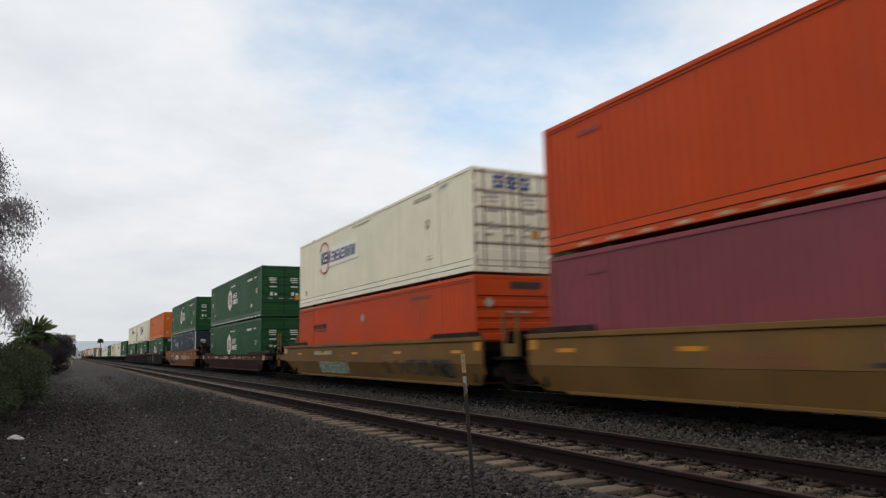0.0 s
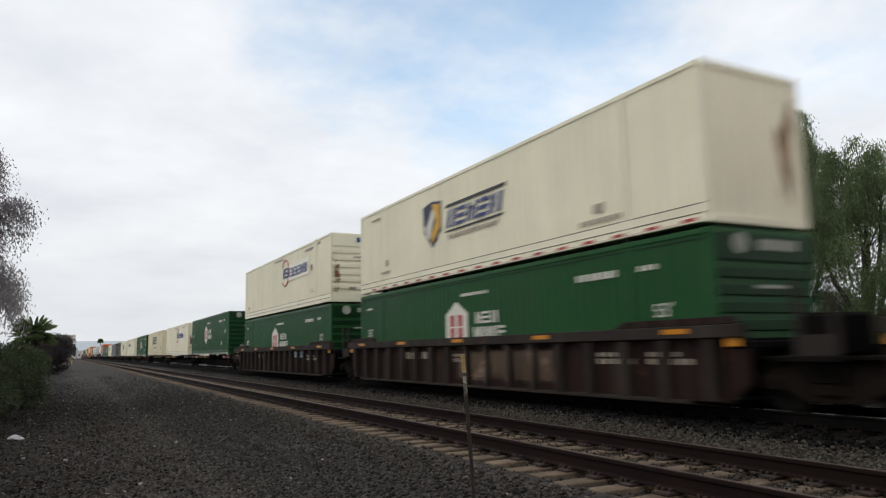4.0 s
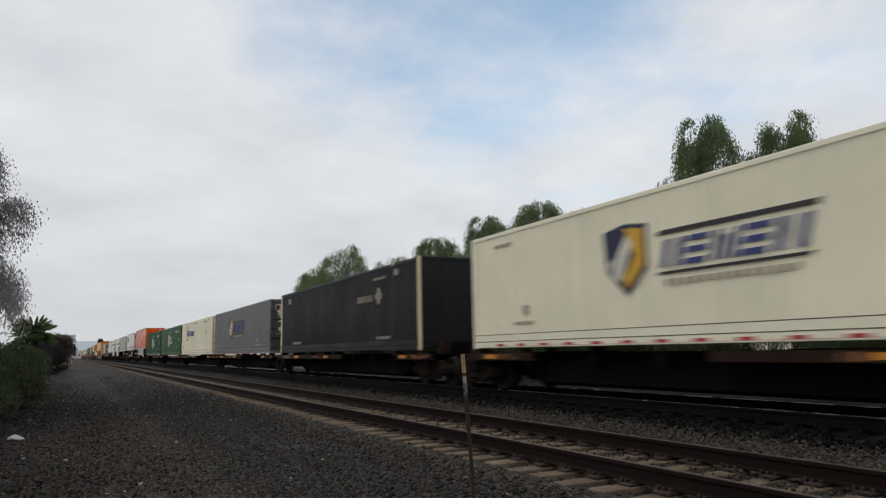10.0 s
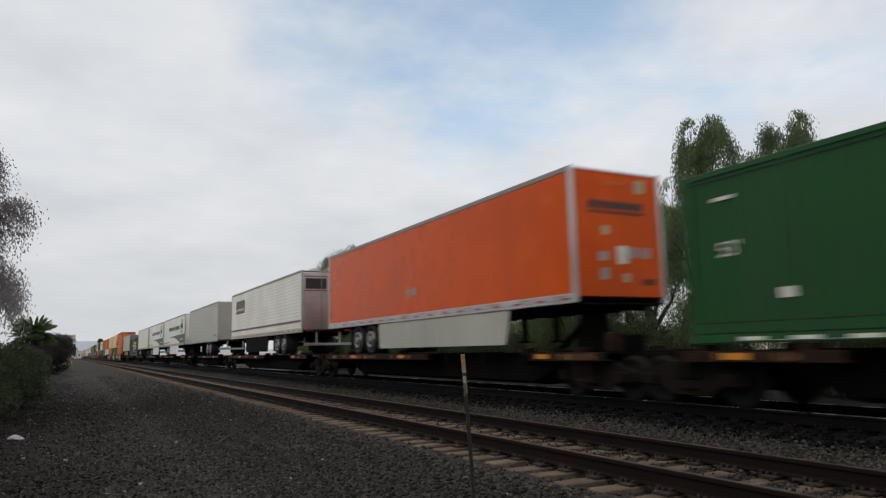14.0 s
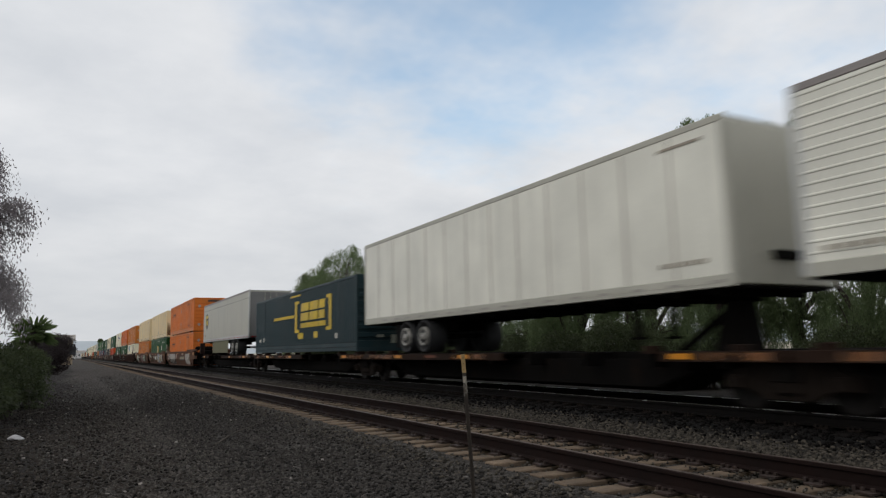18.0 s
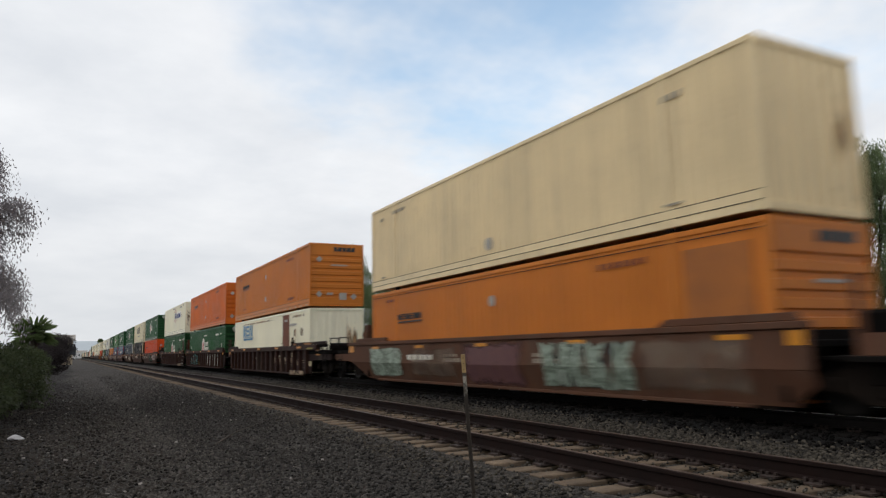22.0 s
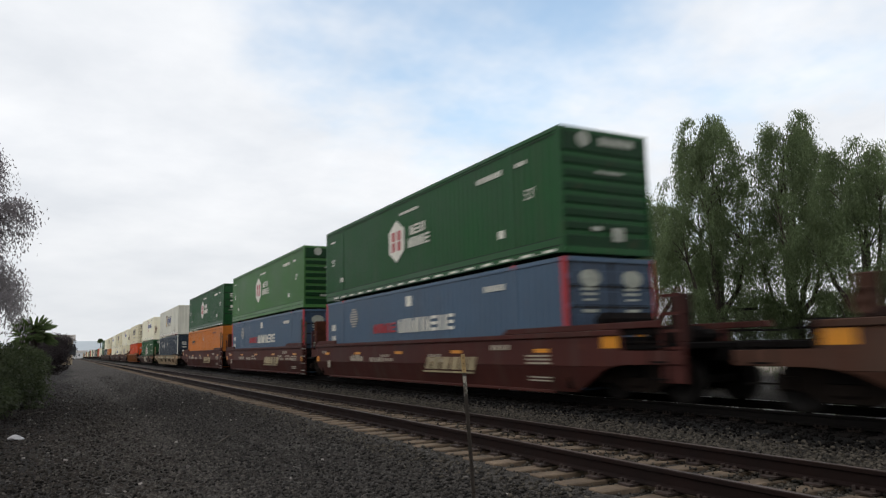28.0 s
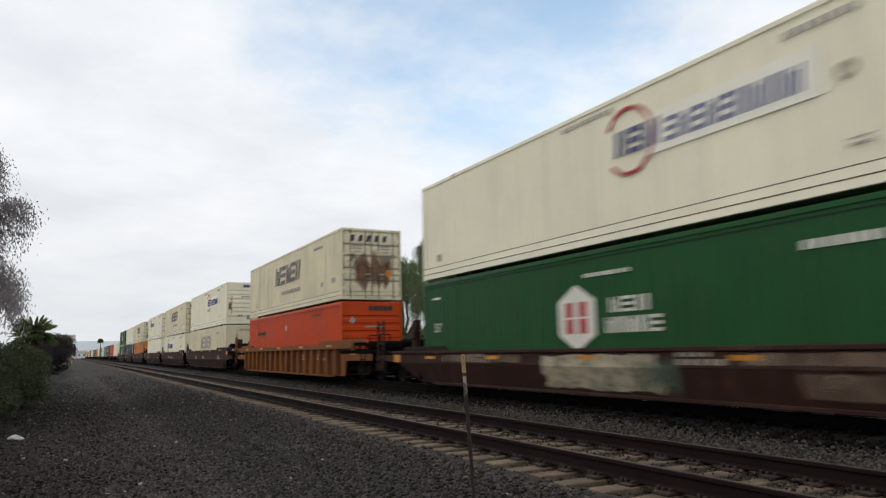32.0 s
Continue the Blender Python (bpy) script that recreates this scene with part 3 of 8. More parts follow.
def make_track(label, x, top, face, tie_parts, seed, wood=None, plate=None, steel=None):
    track = thing("railway_track", label, "railway track", "parallel railway tracks", "structure")
    for side in (-0.7535, 0.7535):
        n = len(RAIL_PROFILE)
        V = [(x + side + a, y, top + b) for y in (-60.0, 700.0) for a, b in RAIL_PROFILE]
        F = [(i, (i + 1) % n, n + (i + 1) % n, n + i) for i in range(n)] + [tuple(range(n - 1, -1, -1)), tuple(range(n, 2 * n))]
        rail = part("rail", raw(None, V, F), steel or RAIL, track)
        part("running_face", boxes(("face", x, side), [(x + side - 0.027, x + side + 0.027, -60, 700, top + 0.0005, top + 0.004)]), face, rail)
    rng = random.Random(seed)
    ztop = top - 0.205
    tie = boxes("tie", [(-1.295, 1.295, -0.115, 0.115, -0.17, 0.0)], 0.012)
    plates, far = [], []
    i, y = 0, -14.0
    while y < 520:
        y += 0.508 + rng.uniform(-0.02, 0.02)
        i += 1
        if i <= tie_parts:
            t = part("tie", tie, wood or TIE, track)
            at(t, x + rng.uniform(-0.05, 0.05), y, ztop - rng.uniform(0, 0.02), 0, rng.uniform(-0.4, 0.4), rng.uniform(-1.2, 1.2))
        else:
            dx = rng.uniform(-0.05, 0.05)
            far.append((x - 1.295 + dx, x + 1.295 + dx, y - 0.115, y + 0.115, ztop - 0.17, ztop))
        if y < 60:
            for side in (-0.7535, 0.7535):
                plates.append((x + side - 0.18, x + side + 0.18, y - 0.09, y + 0.09, ztop - 0.002, ztop + 0.018))
                for sx in (-0.10, 0.10):
                    for sy in (-0.05, 0.05):
                        plates.append((x + side + sx - 0.016, x + side + sx + 0.016, y + sy - 0.016, y + sy + 0.016, ztop + 0.01, ztop + 0.052))
                plates.append((x + side - 0.085, x + side + 0.085, y + 0.13, y + 0.165, ztop + 0.005, ztop + 0.05))
    if far:
        tagged(part("ties_beyond", boxes(("far ties", seed), far), wood or TIE, track), kind="stuff")
    tagged(part("plates_and_spikes", boxes(("plates", seed), plates), plate or PLATE, track), kind="stuff")
    return track


make_track("rusty empty railway track on worn wooden ties", X_NEAR, TOP_NEAR, RAIL_DULL, 298, 11)
# wood and steel here carry the train's shade in near-black colours
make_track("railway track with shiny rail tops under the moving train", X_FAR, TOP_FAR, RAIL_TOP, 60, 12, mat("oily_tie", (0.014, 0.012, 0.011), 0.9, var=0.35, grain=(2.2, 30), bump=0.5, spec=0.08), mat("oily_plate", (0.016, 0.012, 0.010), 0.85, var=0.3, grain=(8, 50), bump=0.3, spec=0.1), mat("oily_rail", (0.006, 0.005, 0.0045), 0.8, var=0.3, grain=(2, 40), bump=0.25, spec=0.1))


def scatter_stones(name, label, count, place, size, material, seed):
    """Loose angular stones, joined: each an uneven eight-cornered lump."""
    rng = np.random.default_rng(seed)
    xs, ys, zs = place(rng, count)
    count = len(xs)
    cube = (np.array(CORNERS, float) - 0.5) * np.array([1.0, 0.86, 0.66])
    s = size[0] + (size[1] - size[0]) * rng.random(count) ** 1.3
    V = cube[None] * s[:, None, None] * (0.5 + 0.9 * rng.random((count, 8, 3)))
    a = rng.random(count) * 6.283
    c, sn = np.cos(a), np.sin(a)
    tilt = rng.random(count) * 0.9
    ct, st = np.cos(tilt), np.sin(tilt)
    y1, z1 = V[:, :, 1] * ct[:, None] - V[:, :, 2] * st[:, None], V[:, :, 1] * st[:, None] + V[:, :, 2] * ct[:, None]
    x2, y2 = V[:, :, 0] * c[:, None] - y1 * sn[:, None], V[:, :, 0] * sn[:, None] + y1 * c[:, None]
    P = np.stack([x2 + xs[:, None], y2 + ys[:, None], z1 + (zs + 0.28 * s)[:, None]], -1).reshape(-1, 3)
    Fq = (np.array(SIDES)[None] + 8 * np.arange(count)[:, None, None]).reshape(-1)
    me = bpy.data.meshes.new("mesh")
    me.vertices.add(len(P))
    me.vertices.foreach_set("co", P.astype(np.float32).ravel())
    me.loops.add(len(Fq))
    me.loops.foreach_set("vertex_index", Fq.astype(np.int32))
    me.polygons.add(len(Fq) // 4)
    me.polygons.foreach_set("loop_start", (np.arange(len(Fq) // 4) * 4).astype(np.int32))
    me.update(calc_edges=True)
    me.materials.append(None)
    ob = part(name, me, material, None)
    return tagged(ob, label, "gravel", kind="stuff")


def levels(xs):
    px, pz = np.array([p[0] for p in PROFILE], float), np.array([p[1] for p in PROFILE], float)
    return np.interp(xs, px, pz)


def strip(x0, x1, y0, y1, power=1.7):
    def place(rng, n):
        xs = x0 + (x1 - x0) * rng.random(n) + rng.normal(0, 0.16, n)
        ys = y0 + (y1 - y0) * rng.random(n) ** power * (0.75 + 1.4 * rng.random(n) ** 3) + rng.normal(0, 0.9, n)
        return xs, ys, levels(xs)
    return place


scatter_stones("ballast", "dark angular ballast stones along the track shoulder", 34000, strip(2.0, 4.30, 1.6, 36.0, 2.1), (0.014, 0.042), SHOULDER, 21)
scatter_stones("ballast", "grey ballast stones lying between worn wooden ties", 14500, strip(4.9, 7.4, 1.2, 34.0, 1.9), (0.018, 0.048), STONE, 22)
scatter_stones("ballast", "pale grey ballast stones between the two tracks", 24000, strip(7.2, 8.8, 2.2, 38.0, 1.9), (0.018, 0.048), STONE, 23)
scatter_stones("ballast", "near-black ballast stones under the train, oil and its shade painted in", 12000, strip(8.75, 13.2, 3.0, 38.0), (0.03, 0.06), STONE_OIL_SHADE, 24)
scatter_stones("ballast", "brown grey ballast stones round the tie ends", 2600, strip(4.10, 4.55, 1.4, 34.0, 1.8), (0.018, 0.046), STONE, 27)
def feathered(rng, n):
    """Even over the road, thinning out gradually towards the shrubs."""
    xs, ys, _ = strip(0.9, 2.4, 4.0, 30.0)(rng, n)
    far_side = rng.random(n) < 0.42
    xs = np.where(far_side, 1.0 - 2.6 * rng.random(n) ** 1.6, xs)
    return xs, ys, levels(xs)


scatter_stones("gravel", "fine dark gravel on the access road", 29000, feathered, (0.010, 0.032), STONE_DARK, 25)


def thinning(rng, n):
    """Ever fewer stones towards the shrubs."""
    xs, ys, _ = strip(0, 1, 9.0, 34.0, 1.4)(rng, n)
    xs = 1.5 - 3.6 * rng.random(n) ** 0.9 + rng.normal(0, 0.2, n)
    return xs, ys, levels(xs)


scatter_stones("gravel", "sparse dark stones and clods on bare soil", 15000, thinning, (0.012, 0.045), mat("soil_clod", (0.042, 0.036, 0.031), 0.95, var=0.6, grain=(7, 60), bump=0.3, island=True, spec=0.1), 28)


def on_ties(rng, n):
    xs, ys, _ = strip(5.25, 7.1, 1.5, 28.0)(rng, n)
    return xs, ys, np.full(len(xs), TOP_NEAR - 0.207)


scatter_stones("ballast", "small stones strewn over the wooden ties", 2200, on_ties, (0.014, 0.038), STONE, 26)


def road_litter():
    rng = np.random.default_rng(31)
    n = 420
    xs, ys = -3 + 7.3 * rng.random(n), 6 + 40 * rng.random(n) ** 1.5
    return xs, ys, levels(xs)


scatter_stones("pale_stones", "scattered pale stones on the dark gravel", 420, lambda rng, n: road_litter(), (0.012, 0.05), mat("pale_stone", (0.20, 0.18, 0.165), 0.85, var=0.35, island=True), 32)


# ---- train: trucks ----
def add_truck(car, x, y, z=0.0):
    """A four-wheel truck under its car, at y in the car's space."""
    bol = part("truck", boxes("bolster", [(-1.15, 1.15, -0.22, 0.22, 0.46, 0.74), (-0.3, 0.3, -0.35, 0.35, 0.7, 0.8)], 0.02), IRON, car, "dark cast steel truck")
    at(bol, x, y, z)
    frame_side = prisms("side frame", [[(-1.18, 0.34), (-1.18, 0.56), (-0.95, 0.62), (-0.55, 0.78), (0.55, 0.78), (0.95, 0.62), (1.18, 0.56), (1.18, 0.34), (0.72, 0.36), (0.42, 0.18), (-0.42, 0.18), (-0.72, 0.36)]], -0.06, 0.06, 0.015)
    spring = boxes("springs", [(-0.11, 0.11, -0.22, 0.22, 0.26, 0.60)], 0.05)
    cap = boxes("bearing cap", [(-0.13, 0.13, -0.12, 0.12, 0.33, 0.56)], 0.04)
    for sx in (-0.99, 0.99):
        at(part("side_frame", frame_side, TRUCK, bol), sx)
        at(part("spring", spring, TRUCK, bol), sx * 1.02)
        for sy in (-0.89, 0.89):
            at(part("bearing", cap, TRUCK, bol), sx * 1.06, sy)
    w = wheelmesh("rail wheel", 0.42, 0.13, 0.12, 24, 0.03)
    for sy in (-0.89, 0.89):
        for sx in (-0.7535, 0.7535):
            at(part("wheel", w, TREAD, bol), sx, sy, 0.42, 0, 0, 0 if sx < 0 else 180)
        at(part("axle", boxes("axle", [(-1.0, 1.0, -0.07, 0.07, 0.35, 0.49)], 0.03), IRON, bol), 0, sy)
    return bol


def scrawl(y0, y1, z0, z1, n, seed):
    """Fat leaning blots, like worn sprayed shapes; each one outline."""
    rng = random.Random(seed)
    w, h, out = (y1 - y0) / n, z1 - z0, []
    for i in range(n):
        lean_ = rng.uniform(-0.25, 0.35)
        shape = rng.choice((((0.0, 0.1), (0.3, 0.0), (0.4, 0.45), (0.62, 0.0), (1.0, 0.12), (0.95, 0.9), (0.7, 1.0), (0.6, 0.6), (0.4, 0.95), (0.05, 0.9)),
                            ((0.05, 0.2), (0.5, 0.0), (1.05, 0.1), (0.85, 0.5), (1.0, 0.8), (0.55, 1.0), (0.1, 0.85), (0.3, 0.55)),
                            ((0.0, 0.0), (0.45, 0.12), (0.9, 0.0), (1.05, 0.35), (0.7, 0.6), (0.95, 1.0), (0.45, 0.86), (0.1, 1.0), (0.2, 0.5))))
        out.append([(y0 + w * (i + u + lean_ * (v - 0.5) + rng.uniform(-0.07, 0.07)), z0 + h * min(1.0, max(0.0, v + rng.uniform(-0.06, 0.06)))) for u, v in shape])
    return out


def spray_on(car, key, outline, x, material, ribbed):
    """A thin coat of paint on the car's side, following its fold or its posts."""
    if key not in MESH:
        me = prisms(key, [outline], x - 0.002, x)
        bm = bmesh.new()
        bm.from_mesh(me)
        if ribbed:
            cuts = sorted([y - 0.086 for y in RIBS_AT] + [y + 0.086 for y in RIBS_AT])
            bm.free()
            bm, bits = bmesh.new(), [(-9.0, cuts[0], False)] + [(a, b, i % 2 == 0) for i, (a, b) in enumerate(zip(cuts, cuts[1:]))] + [(cuts[-1], 30.0, False)]
            ys = [q[0] for q in outline]
            for a, b, raised in bits:
                if b < min(ys) or a > max(ys):
                    continue
                one = bmesh.new()
                one.from_mesh(me)
                for lim, way in ((a, -1), (b, 1)):
                    bmesh.ops.bisect_plane(one, geom=one.verts[:] + one.edges[:] + one.faces[:], plane_co=(0, lim, 0), plane_no=(0, way, 0), clear_outer=True)
                if raised:
                    bmesh.ops.translate(one, verts=one.verts[:], vec=(-0.165, 0, 0))
                piece = bpy.data.meshes.new("piece")
                one.to_mesh(piece)
                one.free()
                bm.from_mesh(piece)
                bpy.data.meshes.remove(piece)
        else:
            bmesh.ops.bisect_plane(bm, geom=bm.verts[:] + bm.edges[:] + bm.faces[:], plane_co=(0, 0, 0.66), plane_no=(0, 0, 1))
            for v in bm.verts:
                v.co.x += FOLD * max(0.0, 0.66 - v.co.z) - (0.004 if v.co.z < 0.65 else 0.0)
        bm.to_mesh(me)
        bm.free()
    part("graffiti", MESH[key], material, car)


FOLD = 0.36                                  # how far the lower side of a smooth car leans in
RIBS_AT = [0.05 + 1.003 * i for i in range(17)]


def worn_front_corner(car, X, colour, strip_too):
    """Dusty plate, reflector strips, tags and a corner casting stand at the front of a worn car."""
    dusty = part("corner_plate", boxes("corner plate", [(-X - 0.108, -X - 0.072, -0.06, 2.2, 0.045, 0.26)], 0.008), colour, car)
    part("dust", prisms("corner dust", [rect(2.18, -0.04, 0.05, 0.255)], -X - 0.110, -X - 0.108), DUST_OLD, dusty, "pale tan dust")
    for i, (a, b, z0, z1) in enumerate(((1.77, 1.35, 1.385, 1.465), (0.05, -0.95, 1.385, 1.475))):
        part("reflector", prisms(("guide strip", i), [rect(a, b, z0, z1)], -X - 0.058, -X - 0.050), mat("reflector_worn_amber", (0.30, 0.115, 0.018), 0.6, var=0.4, grain=(3, 20), bump=0.0), car)
    if strip_too:
        part("reflector", prisms("yellow strip", [rect(-0.56, -1.35, 1.19, 1.26)], -X - 0.118, -X - 0.110), mat("reflector_worn_yellow", (0.30, 0.25, 0.05), 0.6, var=0.35, grain=(3, 20), bump=0.0), car, "dull yellow reflector strip")
    part("corner_bracket", boxes("corner bracket", [(-X - 0.10, -X + 0.02, 1.82, 2.06, 1.375, 1.58), (-X - 0.08, -X, 1.88, 2.0, 1.58, 1.76)], 0.02), IRON, car)
    for i, z in enumerate((0.86, 0.97)):
        part("stencil", prisms(("post tag", i), [rect(1.90, 1.68, z, z + 0.07)], -X - 0.106, -X - 0.100), M_OLD, car)
    for i, (a, b, z) in enumerate(((0.62, -0.1, 0.69), (0.62, 0.2, 0.60), (0.5, 0.05, 0.36))):
        part("stencil", prisms(("thin line", i), [rect(a, b, z, z + 0.022)], -X + 0.060, -X + 0.065), M_DULL, car)


STILE = mat("dusty_stile", (0.105, 0.078, 0.056), 0.85, var=0.4, grain=(4, 30), bump=0.1, spec=0.1)


def joint_ladder(car, X, colour):
    """Tall corner ladder, rusty locker and round plate beside an articulated joint."""
    pale = mat("bare_rung", (0.40, 0.37, 0.33), 0.5, 0.4, var=0.2, grain=(4, 30), bump=0.1)
    lad = part("end_ladder", boxes("joint stiles", [(-X - 0.05, -X - 0.01, -0.50, -0.42, 0.08, 1.52), (-X - 0.05, -X - 0.01, -1.10, -1.03, 0.08, 1.50)], 0.008), colour, car, "tall corner ladder")
    part("stile_top", boxes("stile tops", [(-X - 0.06, -X - 0.02, -0.60, -0.42, 1.52, 2.55)], 0.01), STILE, lad, "dusty tan stile")
    part("stile_top", prisms("slant stile", [[(-1.00, 1.50), (-1.14, 1.50), (-1.20, 2.42), (-1.03, 2.42)]], -X - 0.06, -X - 0.02), STILE, lad, "dusty tan stile")
    for z in (0.10, 0.26, 0.57, 0.88, 1.20):
        part("rung", boxes(("joint rung", z), [(-X - 0.085, -X - 0.055, -1.06, -0.46, z, z + 0.028)], 0.006), pale, lad, "bare steel rung")
    for z in (1.62, 1.92, 2.22):
        part("rung", boxes(("joint high rung", z), [(-X - 0.055, -X - 0.025, -1.10, -0.56, z, z + 0.03)], 0.006), colour, lad)
    part("locker", boxes("joint locker", [(-1.22, -0.72, -1.67, -1.36, 1.485, 2.40)], 0.04), mat("locker_rust", (0.10, 0.036, 0.02), 0.85, var=0.4, grain=(3, 30), bump=0.2, spec=0.1), car, "rust red locker")
    if colour is WELL_BROWN:
        part("round_plate", prisms("joint disc", [disc(-1.22, 2.50, 0.13, 14)], -X - 0.075, -X - 0.062), M_WHITE, car, "white round plate")


def well_car(s, style, colour, label, ends, seed, art=(), slip=0.0):
    """One unit of a double-stack well car, container end at y = 0; ends: reach beyond the container at both ends, and whether a truck of its own stands there."""
    car = thing("well_car", label, "railway car", "cars of the freight train")
    L = LEN
    (ra, own_a), (rb, own_b) = ends
    X = 1.47
    lowered, ribbed = style == "low", style == "ribbed"
    zt, zd = (0.95, 0.90) if lowered else (1.16 if ribbed else 1.26, 0.96)     # underside of the top chord, end deck
    zc = 1.03 if lowered else 1.37                                              # top of the chord
    key = ("well", style, round(ra, 1), round(rb, 1))
    foot = [(0.62, 0.12), (0.74, 0.72), (1.85, 0.72)] if style == "ribbed" else [(0.2, 0.12), (0.55, 0.26), (1.35, 0.62), (1.85, 0.72)]
    link = [(0.22, 0.12), (0.40, 0.30)]
    tail_a = [(-y, z) for y, z in foot] + [(-ra, 0.72), (-ra, zd), (-1.85, zd), (-1.85, zt)] if own_a else [(-y, z) for y, z in link] + [(-ra, 0.44), (-ra, zt)]
    tail_b = [(L + y, z) for y, z in foot] + [(L + rb, 0.72), (L + rb, zd), (L + 1.85, zd), (L + 1.85, zt)] if own_b else [(L + y, z) for y, z in link] + [(L + rb, 0.44), (L + rb, zt)]
    outline = tail_a + tail_b[::-1]
    ca, cb = (1.85 if own_a else ra), (1.85 if own_b else rb)
    for sx in (-1, 1):
        if ribbed:
            # recessed panels take a darker brown: shade between the posts, put into the colour
            part("side_sill", prisms(key + (sx,), [outline], sx * (X - 0.10) - 0.035, sx * (X - 0.10) + 0.035, 0.012), WELL_SHADE if colour in (WELL_BROWN, WELL_GREY) else colour, car)
        else:
            part("side_sill", prisms(key + (sx,), [clip(outline, 0.66, True)], sx * X - 0.035, sx * X + 0.035, 0.012), colour, car)
            if key + ("low", sx) not in MESH:
                low = prisms(key + ("low", sx), [clip(outline, 0.66, False)], sx * X - 0.030, sx * X + 0.030)
                for v in low.vertices:
                    v.co.x -= sx * FOLD * (0.66 - v.co.z)
            part("lower_side", MESH[key + ("low", sx)], colour, car)
        wide = 0.11 if ribbed else 0.08
        part("top_chord", boxes(key + ("chord", sx), [(sx * X - wide, sx * X + wide, -ca, L + cb, zt, zc)], 0.012), colour, car)
        xb = sx * (X - (0.0 if ribbed else FOLD * 0.54))
        part("bottom_chord", boxes(key + ("foot", sx), [(xb - 0.07, xb + 0.07, 0.55, L - 0.55, 0.07, 0.14)], 0.012), colour, car)
        for j, (g0, g1) in enumerate(((-min(ra - 0.1, 2.9), 2.3), (L - 1.7, L + min(rb, 1.15)))):
            part("end_guide", prisms(key + ("guide", sx, j), [[(g0, zc + 0.005), (g0 + 0.08, zc + 0.13), (g1 - 0.25, zc + 0.13), (g1, zc + 0.005)]], sx * X - 0.05, sx * X + 0.05, 0.01), colour if colour in (WELL_FADED, WELL_MAROON, WELL_OCHRE) else WELL_SHADE, car)
    if style == "ribbed":
        rib = boxes("rib", [(-X - 0.10, -X + 0.07, -0.085, 0.085, 0.14, 1.14)], 0.012)
        for y in RIBS_AT:
            at(part("side_post", rib, colour, car), 0, y + slip, 0)
    part("well_floor", boxes("well floor", [(-1.28, 1.28, 0.05, L - 0.05, 0.06, 0.137)], 0.01), SPINE, car)
    for (r, own, e, d) in ((ra, own_a, 0.0, -1), (rb, own_b, L, 1)):
        part("end_platform", boxes(("platform", style, round(r, 1), d), [(-1.44, 1.44, min(e + d * 0.25, e + d * r), max(e + d * 0.25, e + d * r), zd + 0.02, zd + 0.14), (-0.45, 0.45, min(e, e + d * r), max(e, e + d * r), 0.76, 1.0)], 0.02), SPINE, car)
        part("bulkhead", boxes(("bulkhead", style, d), [(-1.42, 1.42, min(e + d * 0.08, e + d * 0.16), max(e + d * 0.08, e + d * 0.16), 0.2, zt - 0.01)], 0.01), SPINE, car)
        if own:
            add_truck(car, 0, e + d * 1.78)
            part("coupler", boxes(("coupler", d, round(r, 1)), [(-0.13, 0.13, min(e + d * (r - 0.2), e + d * (r + 0.45)), max(e + d * (r - 0.2), e + d * (r + 0.45)), 0.72, 0.96), (-0.2, 0.2, min(e + d * (r + 0.28), e + d * (r + 0.5)), max(e + d * (r + 0.28), e + d * (r + 0.5)), 0.66, 1.02)], 0.03), IRON, car)
            lad = 3.02 if d > 0 else 3.1
            if (d > 0 and colour in (WELL_TAN, WELL_OCHRE, WELL_BROWN, WELL_DUST)) or (d < 0 and colour is WELL_MAROON):
                q0, q1 = e + d * lad - 0.27, e + d * lad + 0.27
                ladder = part("end_ladder", prisms(("end ladder", d), [[(q0, 0.40), (q1, 0.40), (q1, 2.06), (q1 - 0.08, 2.06), (q1 - 0.08, 1.0), (q1 - 0.08, 0.70), (q0 + 0.08, 0.70), (q0 + 0.08, 2.06), (q0, 2.06)]], -1.47, -1.41, 0.008), colour, car, "upright end ladder")
                for z in (0.98, 1.28, 1.58, 1.90):
                    part("rung", boxes(("end rung", d, z), [(-1.465, -1.415, q0 + 0.07, q1 - 0.07, z, z + 0.05)]), colour, ladder)
            stand = None if d < 0 else part("brake_stand", boxes(("stand", d), [(-0.95, -0.78, min(e + d * 1.30, e + d * 1.62), max(e + d * 1.30, e + d * 1.62), 1.10, 2.02)], 0.02), colour, car)
            if d > 0:
                part("brake_wheel", wheelmesh("hand wheel", 0.20, 0.05, 0.04, 18), colour, stand).matrix_basis = pose(-1.0, e + d * 1.46, 1.62)
            part("air_tank", boxes(("air tank", d), [(-1.1, 0.3, min(e + d * 2.05, e + d * 2.4), max(e + d * 2.05, e + d * 2.4), 1.10, 1.42), (0.5, 1.0, min(e + d * 1.5, e + d * 2.1), max(e + d * 1.5, e + d * 2.1), 1.10, 1.36)], 0.09), SPINE, car, "dark air reservoir on the end deck")
            if d < 0 and not (ribbed or lowered):
                part("brake_stand", boxes("front stand", [(-1.15, -0.78, e - 3.02, e - 2.72, 1.10, 1.98)], 0.03), WELL_SHADE, car)
                part("air_tank", boxes("high tank", [(-1.25, 0.2, e - 1.22, e - 0.72, 1.40, 1.74)], 0.13), SPINE, car, "dark air reservoir on the end deck")
            if d < 0:
                part("deck_guard", boxes(("deck guard", round(r, 1)), [(-1.47, -1.41, e - r + 0.35, e - 1.86, 1.10, 1.14), (-1.47, -1.41, e - r + 0.35, e - 1.86, 1.26, 1.375), (-1.46, -1.42, e - r + 0.35, e - r + 0.43, 0.96, 1.375), (-1.46, -1.42, e - 2.35, e - 2.27, 0.96, 1.375)], 0.008), SPINE, car)
            hoop = []
